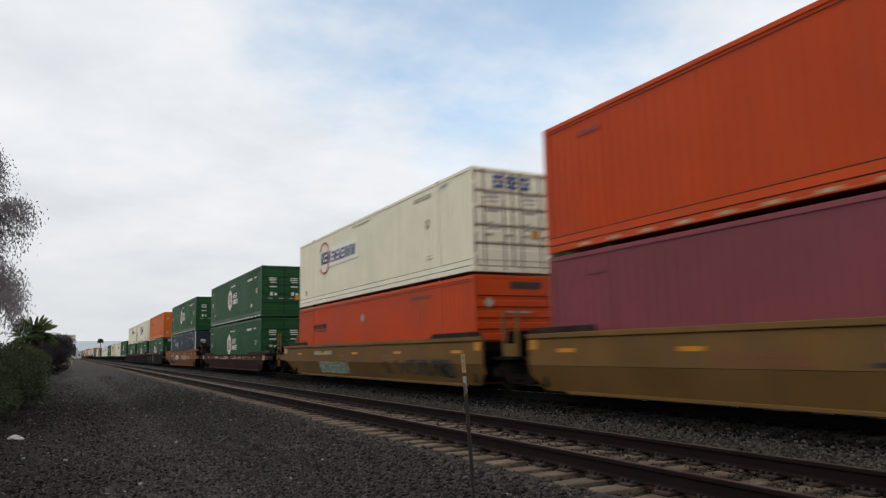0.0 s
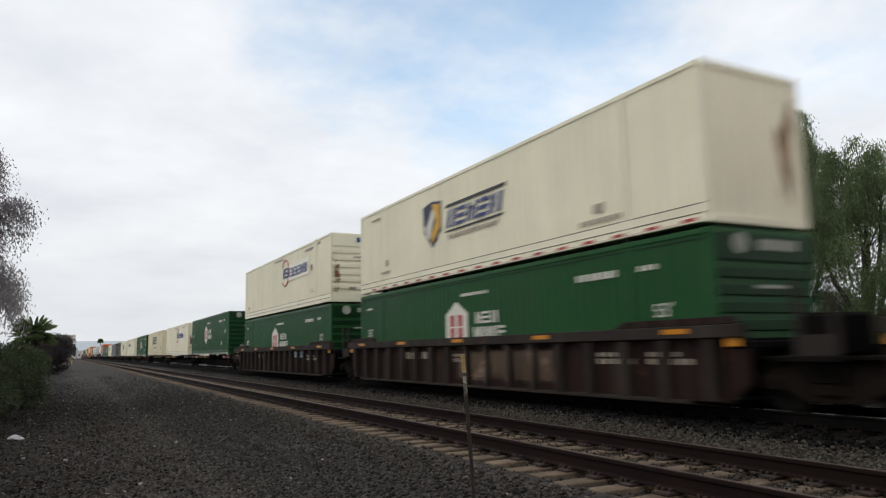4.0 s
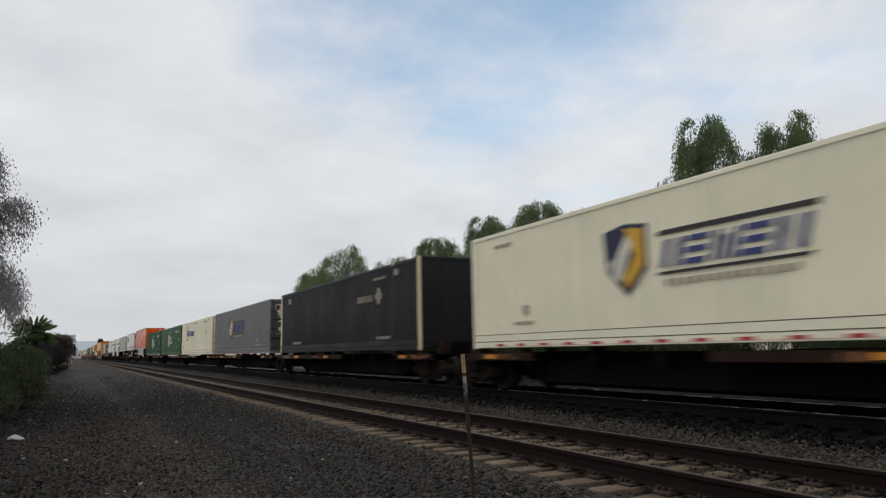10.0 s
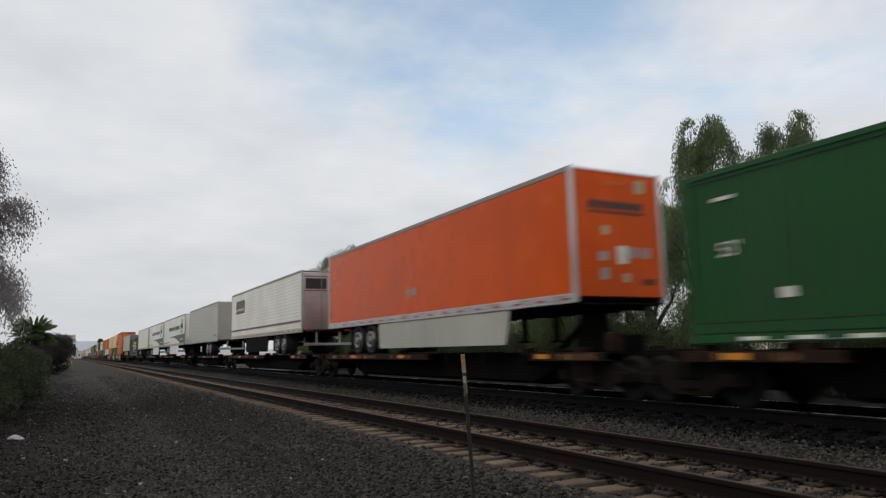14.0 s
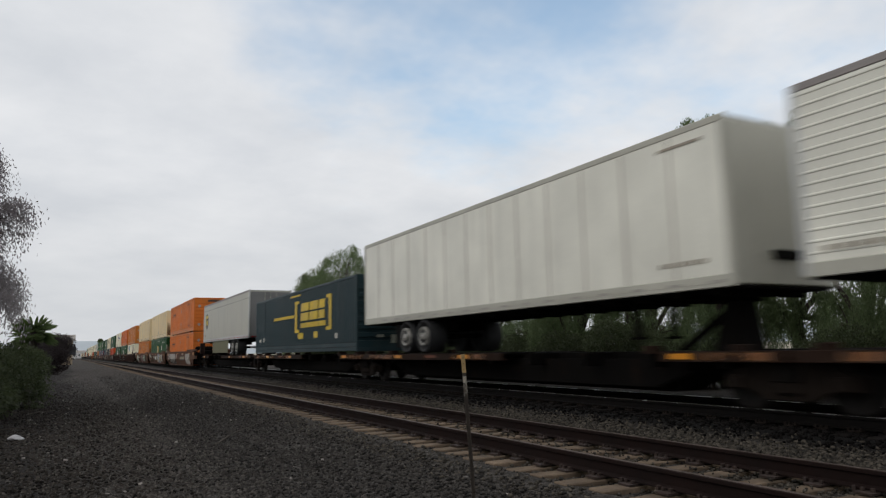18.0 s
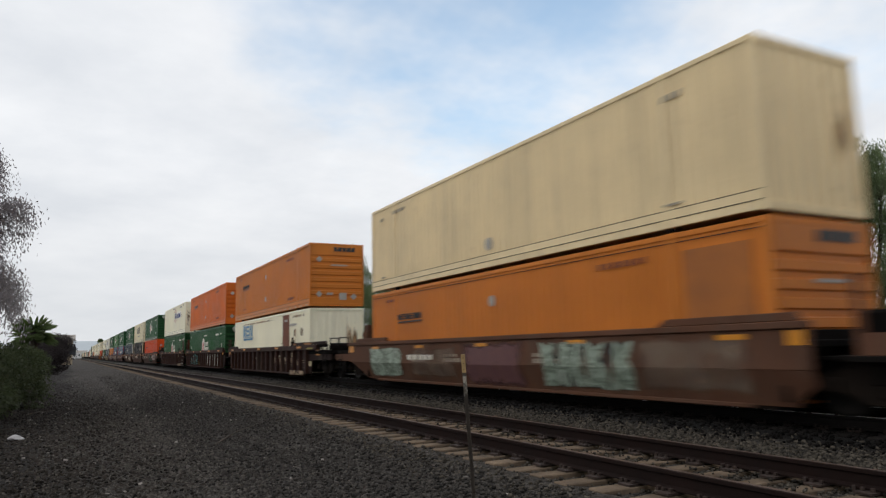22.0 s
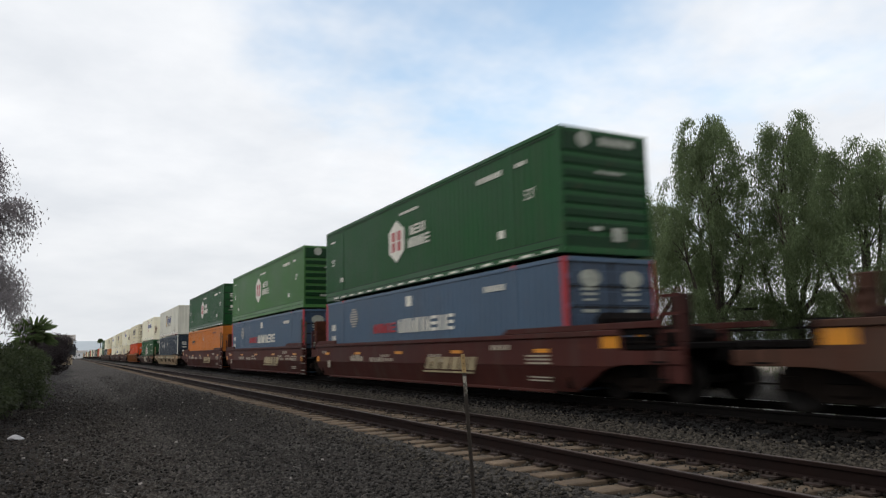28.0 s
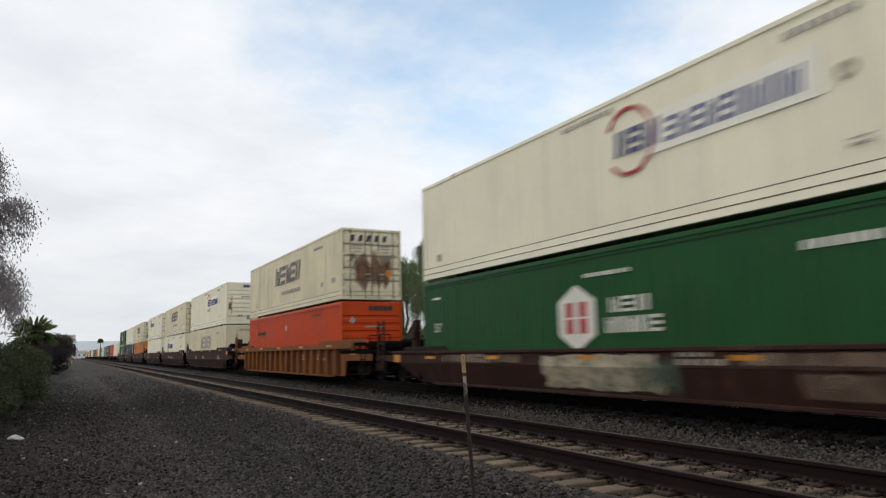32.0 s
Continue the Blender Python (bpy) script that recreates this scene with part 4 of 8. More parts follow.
            for hx_ in (-1.40, -1.05, -0.2, 0.6, 1.38):
                hoop.append((hx_ - 0.016, hx_ + 0.016, e + d * (r - 0.12) - 0.016, e + d * (r - 0.12) + 0.016, 1.08, 1.62 if hx_ < -0.9 else 1.32))
            hoop.append((-1.42, 1.40, e + d * (r - 0.12) - 0.016, e + d * (r - 0.12) + 0.016, 1.08, 1.11))
            hoop.append((-1.42, -1.03, e + d * (r - 0.12) - 0.016, e + d * (r - 0.12) + 0.016, 1.58, 1.62))
            hoop.append((-0.2, 1.38, e + d * (r - 0.12) - 0.016, e + d * (r - 0.12) + 0.016, 1.28, 1.32))
            part("grab_rail", boxes(("hoop", d, round(r, 1)), hoop), IRON, car)
            part("ladder", boxes(("ladder", d, round(r, 1)), [(-1.52, -1.49, e + d * (r - 0.5) - 0.2, e + d * (r - 0.5) + 0.2, z, z + 0.03) for z in (0.45, 0.75, 1.02)] + [(-1.52, -1.49, e + d * (r - 0.5) + q - 0.015, e + d * (r - 0.5) + q + 0.015, 0.42, 1.2) for q in (-0.2, 0.2)]), IRON, car)
        else:
            part("articulation", boxes(("link", d, round(r, 1)), [(-0.35, 0.35, min(e + d * 0.3, e + d * (GAP_ART / 2 + 0.2)), max(e + d * 0.3, e + d * (GAP_ART / 2 + 0.2)), 0.74, 1.02)], 0.04), IRON, car)
            if not (slip and d < 0):
                at(part("reflector", boxes("joint reflector", [(-0.006, 0.0, -0.13, 0.13, 0, 0.22)]), M_AMBER, car, "square amber reflector panel"), -X - 0.035, e + d * 0.42, 0.68 if colour is WELL_MAROON else 1.02)
            if d > 0:
                add_truck(car, 0, L + GAP_ART / 2)
                ya = L + GAP_ART / 2
                part("joint_frame", prisms("joint frame", [[(ya - 0.34, 0.86), (ya + 0.34, 0.86), (ya + 0.34, 1.98), (ya + 0.24, 1.98), (ya + 0.24, 1.16), (ya - 0.24, 1.16), (ya - 0.24, 1.98), (ya - 0.34, 1.98)]], -1.30, -1.24, 0.01), colour, car, "upright frame over the joint")
                part("joint_deck", boxes("joint deck", [(-1.22, 1.22, L + 0.7, L + GAP_ART - 0.7, 0.80, 0.858)], 0.01), SPINE, car)
                part("valve_box", boxes("valve box", [(-1.2, -0.3, ya - 0.3, ya + 0.3, 0.86, 1.48)], 0.05), SPINE, car)
                part("joint_step", boxes("joint step", [(-1.46, -1.30, ya - 0.42, ya + 0.42, 0.78, 0.86)], 0.01), IRON, car)
    # reflectors and stencils on the near side
    xo = -X - 0.035
    xr = -X + 0.065 if ribbed else -X - 0.035
    xc = -X - (0.11 if ribbed else 0.08)
    for y in (0.7, 4.6, 8.4, 12.0, 15.4):
        at(part("reflector", boxes("car reflector", [(-0.006, 0.0, -0.28, 0.28, 0, 0.085)]), M_AMBER, car), *((xc, y, 1.24) if ribbed else (xo, y, 0.80) if lowered else (xc, y, 1.275) if colour is WELL_BROWN else (xo, y, 0.95 if style == "tan" or colour is WELL_MAROON else 1.12)))
    rng = random.Random(seed)
    for own, y in ((own_a, -1.55), (own_b, L + 1.55)):
        if own:
            at(part("reflector", boxes("end reflector", [(-0.006, 0.0, -0.24, 0.24, 0, 0.23)]), M_AMBER, car, "square amber reflector panel"), xo + (0.1 if ribbed else 0.0), y, 0.70 if lowered else 0.93 if ribbed else 1.02)
    if not own_a and (slip or colour is WELL_MAROON):
        joint_ladder(car, X, colour)
    if slip:
        worn_front_corner(car, X, colour, own_a)
    for kind, mt, y0, y1, z0, z1, n in art:
        y0, y1 = y0 + slip, y1 + slip
        sd = rng.randint(0, 9999)
        if kind == "bars":
            part("stencil", prisms(("st", seed, y0, z0), bars(y0, y1, z0, z1, n, 0.0, sd), xr - 0.010, xr), mt, car)
        elif kind == "block":
            part("stencil", prisms(("st", seed, y0, z0), [rect(y0, y1, z0, z1)], xr - 0.006, xr), mt, car)
        elif kind == "slant":
            part("stencil", prisms(("st", seed, y0, z0), bars(y0, y1, z0, z1, n, 0.14, sd, 0.04), xr - 0.006, xr), mt, car)
        elif kind == "spray":
            if n < 2:
                spray_on(car, ("gr", seed, y0, z0), rect(y0, y1, max(z0, 0.14), min(z1, zt - 0.01)), xr - 0.004, mt, ribbed)
            else:
                zl = max(z0, 0.16)
                rim = [(y0 + (y1 - y0) * i / 9, zl - 0.02 - 0.05 * rng.random()) for i in range(10)] + [(y1 + (y0 - y1) * i / 9, z1 + 0.02 - 0.07 * rng.random()) for i in range(10)]
                spray_on(car, ("gr back", seed, y0, z0), [(y, min(zt - 0.01, max(0.14, z))) for y, z in rim], xr - 0.004, G_BACK, ribbed)
                for i, shape in enumerate(scrawl(y0, y1, zl, min(z1, zt - 0.03), n, sd)):
                    spray_on(car, ("gr", seed, y0, z0, i), shape, xr - 0.009, mt, ribbed)
    for i in range(3):
        y = rng.uniform(1.5, L - 1.5)
        part("stencil", prisms(("data", seed, i), bars(y, y - 1.1, 0.72, 0.82, 5, 0, i) + bars(y, y - 0.8, 0.86, 0.94, 4, 0, i + 9), xr - 0.005, xr), M_BROWN if style == "tan" else M_FADE, car)
    MOVERS.append((car, X_FAR, s, 0.0))
    return car


def spine_car(s, L, nxt, own_a, own_b, hitch, seed, turned=False):
    """One unit of a low flat spine car under a single container or trailer; nxt: gap to the next unit."""
    car = thing("spine_car", "dark rusty spine car with worn orange platform edges", "railway car", "cars of the freight train")
    key = ("spine", round(L, 1), round(nxt, 1), turned)
    spans = ((-0.8, 8.4), (L - 2.7, L + 0.3)) if turned else ((-0.8, 1.75), (7.0, L + 0.3))
    belly = [(-0.3, 0.62), (-0.3, 0.93), (L + 0.3, 0.93), (L + 0.3, 0.62), (L - 1.5, 0.60), (L - 2.3, 0.17), (2.3, 0.17), (1.5, 0.60)]
    part("centre_sill", prisms(key + ("belly",), [belly], -0.42, 0.42, 0.02), SPINE, car)
    for sx in (-1, 1):
        x0, x1 = (-1.32, -1.25) if sx < 0 else (1.25, 1.32)
        part("side_sill", prisms(key + ("web", sx), [[(1.5, 0.58), (1.5, 0.80), (L - 1.5, 0.80), (L - 1.5, 0.58), (L - 2.4, 0.26), (2.4, 0.26)]], x0 - 0.55 * sx, x1 - 0.55 * sx, 0.01), SPINE, car)
        for j, (y0, y1) in enumerate(spans):
            part("platform_edge", boxes(key + ("edge", sx, j), [(min(sx * 1.34, sx * 1.27), max(sx * 1.34, sx * 1.27), y0, y1, 0.765, 0.945), (min(sx * 1.27, sx * 1.12), max(sx * 1.27, sx * 1.12), y0, y1, 0.765, 0.80)], 0.008), SPINE_EDGE, car)
    part("platform", boxes(key + ("plat",), [(side, side + 0.91, y0, y1, 0.90, 0.938) for y0, y1 in spans for side in (-1.26, 0.35)]), SPINE, car)
    for y in (0.4, 2.1, 4.0, 6.0, 7.7, 9.6, 11.5, L - 2.3, L - 0.5):
        at(part("outrigger", boxes("outrigger", [(-1.26, 1.26, -0.07, 0.07, 0.66, 0.925)], 0.01), SPINE, car), 0, y)
    for y in (0.12, 2.1, L - 2.1, L - 0.12):
        for sx in (-1.12, 1.12):
            at(part("pedestal", boxes("pedestal", [(-0.15, 0.15, -0.11, 0.11, 0.90, 1.050)], 0.012), SPINE_EDGE, car), sx, y)
    rng = random.Random(seed)
    lo, hi = spans[0] if turned else spans[1]
    for y0 in (spans[0][0] + 0.1, rng.uniform(lo + 0.5, lo + 2.0), rng.uniform(lo + 4.0, hi - 2.8), spans[1][1] - 2.5):
        part("worn_paint", prisms(("worn", round(y0, 2)), [rect(y0, y0 + rng.uniform(1.6, 2.3), 0.775, 0.938)], -1.343, -1.3405), WORN_ORANGE, car)
    for y in (lo + 1.9, lo + 6.2, spans[0][1] - 0.5 if not turned else spans[1][1] - 1.2):
        at(part("reflector", boxes("spine reflector", [(-0.006, 0.0, -0.25, 0.25, 0, 0.10)]), M_AMBER, car), -1.342, y, 0.81)
    at(part("stencil", boxes("spine stencil", [(-0.005, 0.0, -0.35, 0.35, 0, 0.07)]), M_RUSTPATCH, car), -1.342, lo + rng.uniform(2.6, 4.5), 0.83)
    if hitch is not None:
        y = hitch
        part("hitch_body", prisms(("hitch body", y), [[(y - 0.30, 0.92), (y + 0.42, 0.92), (y + 0.22, 1.45), (y + 0.12, 1.82), (y - 0.15, 1.82)]], -0.30, 0.30, 0.03), IRON, car)
        part("hitch_stand", boxes(("hitch", y), [(-0.42, 0.42, y - 0.12, y + 0.12, 1.82, 1.94), (-0.34, -0.22, y - 0.08, y + 0.08, 0.93, 1.85), (0.22, 0.34, y - 0.08, y + 0.08, 0.93, 1.85), (-0.3, 0.3, y - 0.05, y + 0.05, 1.3, 1.42)], 0.02), IRON, car)
        part("hitch_brace", prisms(("brace", y), [[(y + 0.05, 1.75), (y + 0.2, 1.75), (y + 1.5, 0.95), (y + 1.3, 0.95)]], -0.08, 0.08), IRON, car)
    if own_a:
        add_truck(car, 0, -0.15)
        part("coupler", boxes("spine coupler a", [(-0.13, 0.13, -1.9, -0.2, 0.70, 0.92), (-0.2, 0.2, -1.95, -1.7, 0.64, 0.98)], 0.03), IRON, car)
        part("end_stand", boxes("spine stand", [(-0.8, -0.5, -0.5, -0.25, 0.94, 1.35)], 0.02), SPINE_EDGE, car)
        part("brake_box", boxes("spine brake box", [(-1.2, -0.6, 0.25, 0.85, 0.94, 1.03), (-0.3, 0.4, -0.2, 0.15, 0.92, 1.30)], 0.03), SPINE, car)
        part("step", boxes("spine step", [(-1.33, -1.28, -0.30, 0.12, 0.36, 0.40), (-1.33, -1.28, -0.30, -0.26, 0.36, 0.78), (-1.33, -1.28, 0.08, 0.12, 0.36, 0.78)]), SPINE_EDGE, car)
    if own_b:
        add_truck(car, 0, L + 0.35)
        part("coupler", boxes(("spine coupler b", round(L, 1)), [(-0.13, 0.13, L + 0.2, L + 1.7, 0.70, 0.92), (-0.2, 0.2, L + 1.5, L + 1.75, 0.64, 0.98)], 0.03), IRON, car)
    else:
        part("articulation", boxes(key + ("link",), [(-0.3, 0.3, L - 0.2, L + nxt + 0.2, 0.64, 0.90)], 0.04), IRON, car)
        part("walkway", boxes(key + ("walk",), [(-1.24, 1.24, L + nxt / 2 - 0.55, L + nxt / 2 + 0.55, 0.84, 0.93)], 0.02), SPINE_EDGE, car)
        add_truck(car, 0, L + nxt / 2)
    MOVERS.append((car, X_FAR, s, 0.0))
    return car


# ---- train: containers ----
LEN, HIGH, HALF = 16.154, 2.896, 1.2955
GAP_ART = 3.35


def ridged(key, L, H, deep, pitch):
    """Container shell: ridged side walls, flat roof and floor."""
    if key in MESH:
        return MESH[key]
    prof, y = [], 0.07
    while y + pitch < L - 0.07:
        prof += [(y, 0), (y + pitch * 0.46, 0), (y + pitch * 0.58, deep), (y + pitch * 0.88, deep)]
        y += pitch
    prof.append((L - 0.07, 0))
    z0, z1 = 0.12, H - 0.06
    V, F = [], []
    for sx in (-1, 1):
        n = len(V)
        for yy, d in prof:
            x = sx * (HALF - 0.012 - d)
            V += [(x, yy, z0), (x, yy, z1)]
        for i in range(len(prof) - 1):
            q = (n + 2 * i, n + 2 * i + 2, n + 2 * i + 3, n + 2 * i + 1)
            F.append(q[::-1] if sx < 0 else q)
    w = HALF - 0.02
    for z, flip in ((H - 0.02, False), (0.10, True)):
        n = len(V)
        V += [(-w, 0.03, z), (w, 0.03, z), (w, L - 0.03, z), (-w, L - 0.03, z)]
        F.append((n + 3, n + 2, n + 1, n) if flip else (n, n + 1, n + 2, n + 3))
    for yy, flip in ((0.05, False), (L - 0.03, True)):
        n = len(V)
        V += [(-w, yy, 0.1), (w, yy, 0.1), (w, yy, H - 0.02), (-w, yy, H - 0.02)]
        F.append((n + 3, n + 2, n + 1, n) if flip else (n, n + 1, n + 2, n + 3))
    return raw(key, V, F)


def dashes(y0, step, n, w, z0, z1):
    """One outline: marks on a hair-thin common edge."""
    low = [(y0, z0)]
    for i in range(n):
        y = y0 + step * i
        low += [(y, z1), (y + w, z1)] + ([(y + w, z0 + 0.004), (y + step, z0 + 0.004)] if i < n - 1 else [])
    return low + [(y0 + step * (n - 1) + w, z0)]


def d_hub(c, low):
    zc = 1.52
    white = part("emblem", prisms("hex", [[(9.5, zc + 0.36), (8.9, zc + 0.70), (8.3, zc + 0.36), (8.3, zc - 0.36), (8.9, zc - 0.70), (9.5, zc - 0.36)]], -HALF - 0.010, -HALF + 0.006), M_WHITE, c, "white hexagon emblem")
    for y in (9.0, 8.55):
        for z in (0.02, -0.33):
            part("emblem_inlay", prisms(("hex bar", y, z), [rect(y + 0.25, y, zc + z, zc + z + 0.31)], -HALF - 0.016, -HALF - 0.010), M_RED, white)
    part("lettering", prisms("hub name", strokes(7.85, 6.72, zc + 0.06, zc + 0.36, 3, 0, 3) + strokes(7.98, 6.42, zc - 0.34, zc - 0.03, 5, 0, 5), -HALF - 0.008, -HALF + 0.006), M_WHITE, c)
    part("marking", prisms("hub marks", bars(8.6, 7.2, 2.34, 2.42, 9, 0, 1) + bars(3.6, 2.35, 2.26, 2.40, 8, 0, 2) + bars(1.75, 1.25, 2.30, 2.40, 3, 0, 4) + [rect(2.62, 2.36, 0.66, 0.86), rect(14.35, 14.12, 0.68, 0.84), rect(15.5, 15.1, 2.36, 2.42)], -HALF - 0.008, -HALF + 0.006), M_WHITE, c)
    for y in (1.42, 15.45):
        at(part("size_mark", lettering("53", "53'", 0.36), M_WHITE, c, "white painted figures"), -HALF - 0.004, y, 1.42)


def stg_marks(c):
    part("marking", prisms("stg marks", bars(9.1, 7.4, 2.62, 2.70, 9, 0, 2) + bars(3.6, 2.4, 2.52, 2.64, 7, 0, 3) + bars(1.8, 1.35, 2.62, 2.72, 3, 0, 4) + [rect(2.75, 2.45, 0.72, 0.74), rect(2.75, 2.45, 0.62, 0.66), rect(15.2, 15.0, 0.5, 0.7)], -HALF - 0.008, -HALF + 0.006), M_GREY, c)


def stg_emblem(c, y, key):
    zc = 1.90
    part("decal", prisms((key, "decal"), [rect(y - 0.5, y - 4.0, zc - 0.42, zc + 0.36)], -HALF - 0.003, -HALF + 0.006), M_DECAL, c, "clean white decal patch")
    part("ring", prisms((key, "ring"), arc(y, zc, 0.69, 0.075, 30, 320, 24), -HALF - 0.010, -HALF + 0.006), M_RED, c, "thin red ring emblem")
    part("lettering", prisms((key, "name"), strokes(y + 0.40, y - 0.85, zc - 0.26, zc + 0.24, 3, 0.05, 7) + strokes(y - 0.95, y - 3.72, zc - 0.28, zc + 0.16, 9, 0.05, 8), -HALF - 0.014, -HALF + 0.006), M_BLUE, c)
    stg_marks(c)
    part("placard", prisms("stg round", arc(2.7, 1.72, 0.14, 0.055, 0, 360), -HALF - 0.008, -HALF + 0.006), M_FADE, c)


def d_stg(c, low):
    stg_emblem(c, 12.55, "stg fore")


def d_stg_mid(c, low):
    stg_emblem(c, 7.05, "stg middle")


def shield_emblem(c, y, key):
    """Navy shield with white and gold streaks, and slanting dark bars between two lines; y: near edge of the shield."""
    zc, x0, x1 = 1.65, -HALF - 0.010, -HALF + 0.006
    sh = part("shield", prisms((key, "shield"), [[(y, zc + 0.60), (y - 0.62, zc + 0.70), (y - 1.2, zc + 0.62), (y - 1.18, zc - 0.18), (y - 0.62, zc - 0.70), (y - 0.06, zc - 0.18)]], x0, x1), M_NAVY, c, "navy, white and gold shield emblem")
    part("shield_blaze", prisms((key, "gold"), [[(y - 0.62, zc + 0.62), (y - 1.12, zc + 0.54), (y - 1.10, zc - 0.14), (y - 0.62, zc - 0.58), (y - 0.52, zc - 0.35), (y - 0.86, zc + 0.05)]], x0 - 0.006, x0), M_GOLD, sh)
    part("shield_blaze", prisms((key, "white"), [[(y - 0.30, zc + 0.02), (y - 0.66, zc + 0.48), (y - 0.82, zc + 0.30), (y - 0.44, zc - 0.44), (y - 0.24, zc - 0.30)], [(y - 0.12, zc - 0.05), (y - 0.26, zc + 0.06), (y - 0.18, zc - 0.24)]], x0 - 0.010, x0 - 0.006), M_WHITE, sh)
    part("lettering", prisms((key, "name"), strokes(y - 1.48, y - 4.48, zc - 0.25, zc + 0.24, 5, 0.16, 3, 0.12), x0 - 0.002, x1), M_BLUE, c)
    part("name_bar", prisms((key, "lines"), [[(y - 1.45, zc + 0.34), (y - 4.62, zc + 0.34), (y - 4.68, zc + 0.42), (y - 1.51, zc + 0.42)], [(y - 1.42, zc - 0.38), (y - 4.45, zc - 0.38), (y - 4.50, zc - 0.33), (y - 1.46, zc - 0.33)]], x0, x1), M_BLACK, c)
    part("marking", prisms((key, "marks"), bars(y - 1.6, y - 4.3, zc - 0.58, zc - 0.47, 14, 0, 5), x0, x1), M_FADE, c)
    part("marking", prisms("swift small", bars(15.0, 14.2, 2.5, 2.58, 6, 0, 1) + bars(14.2, 13.4, 0.55, 0.63, 5, 0, 2) + bars(3.4, 2.1, 0.44, 0.54, 8, 0, 2) + [rect(2.95, 2.65, 0.66, 0.84), rect(13.8, 13.6, 0.8, 1.0)], x0, x1), M_FADE, c)


def d_swift(c, low):
    shield_emblem(c, 10.87, "fore")


def d_swift_low(c, low):
    shield_emblem(c, 10.27, "mid")


def d_swift_plain(c, low):
    zc = 1.85
    part("lettering", prisms("swift big", strokes(10.3, 5.8, zc - 0.46, zc + 0.46, 5, 0.2, 6, 0.14), -HALF - 0.010, -HALF + 0.006), M_GREY if low else mat("marking_steel", (0.105, 0.092, 0.088), 0.5, var=0.15, bump=0.0), c)
    part("marking", prisms("swift plain marks", bars(9.0, 5.7, 0.86, 1.02, 13, 0, 5) + bars(3.6, 2.4, 2.4, 2.5, 6, 0, 2) + bars(1.2, 0.7, 0.75, 0.95, 2, 0, 3) + [rect(2.6, 2.4, 0.7, 0.9), rect(14.4, 14.2, 0.5, 0.7)], -HALF - 0.010, -HALF + 0.006), M_GREY, c)


def d_orange(c, low):
    part("lettering", prisms("or name", strokes(13.95, 12.2, 1.90, 2.08, 9, 0, 5) + [rect(13.95, 12.2, 1.80, 1.845)], -HALF - 0.010, -HALF + 0.006), M_BLACK, c)
    part("marking", prisms("or marks", bars(4.0, 2.6, 2.44, 2.56, 8, 0, 2) + bars(14.9, 14.2, 2.52, 2.60, 4, 0, 3) + bars(3.6, 2.5, 0.50, 0.62, 7, 0, 6) + bars(13.9, 12.9, 0.60, 0.66, 6, 0, 6), -HALF - 0.008, -HALF + 0.006), M_BROWN, c)
    for i, z in enumerate((2.12, 0.88)):
        part("placard", prisms(("or disc", i), [disc(8.13, z, 0.15, 8)], -HALF - 0.010, -HALF + 0.006), M_GREY, c, "small grey round placard")


def d_navy(c, low):
    x0, x1 = -HALF - 0.010, -HALF + 0.006
    part("lettering", prisms("navy name", strokes(13.0, 11.6, 1.80, 2.06, 6, 0, 5) + bars(13.45, 12.2, 2.36, 2.44, 6, 0, 1), x0, x1), M_GREY, c)
    part("emblem", prisms("navy knot", [disc(11.05, 1.94 + 0.2, 0.19, 12), disc(11.05, 1.94 - 0.2, 0.19, 12), disc(11.27, 1.94, 0.17, 12), disc(10.83, 1.94, 0.17, 12), rect(11.6, 10.6, 1.915, 1.965)], x0, x1), M_GREY, c)
    part("placard", prisms("navy disc", [disc(8.0, 2.08, 0.21, 14)], x0, x1), M_FADE, c)
    part("marking", prisms("navy marks", bars(2.9, 2.3, 2.3, 2.42, 4, 0, 2) + [rect(1.5, 1.1, 2.1, 2.35), rect(13.95, 13.6, 2.24, 2.42)], x0, x1), M_GREY, c)


def d_blue(c, low):
    part("emblem", prisms("blue disc", [rect(13.3 - q, 12.5 + q, 2.18 + 0.09 * i, 2.235 + 0.09 * i) for i, q in ((-4, 0.22), (-3, 0.12), (-2, 0.04), (-1, 0), (0, 0), (1, 0.04), (2, 0.12), (3, 0.22))], -HALF - 0.010, -HALF + 0.006), M_GREY, c, "striped grey disc emblem")
    part("lettering", prisms("blue name red", strokes(10.95, 9.0, 1.52, 1.84, 5, 0.03, 5), -HALF - 0.010, -HALF + 0.006), M_RED, c)
    part("lettering", prisms("blue name white", strokes(8.85, 5.0, 1.48, 1.92, 8, 0.03, 9), -HALF - 0.010, -HALF + 0.006), M_WHITE, c)
    part("placard", prisms("blue card", [rect(8.2, 7.8, 2.3, 2.62)], -HALF - 0.010, -HALF + 0.006), M_WHITE, c)
    part("marking", prisms("blue marks", bars(3.4, 2.4, 2.35, 2.5, 7, 0, 3) + bars(15.4, 14.9, 1.75, 2.0, 2, 0, 2) + bars(15.4, 14.9, 1.3, 1.55, 2, 0, 2), -HALF - 0.010, -HALF + 0.006), M_WHITE, c)


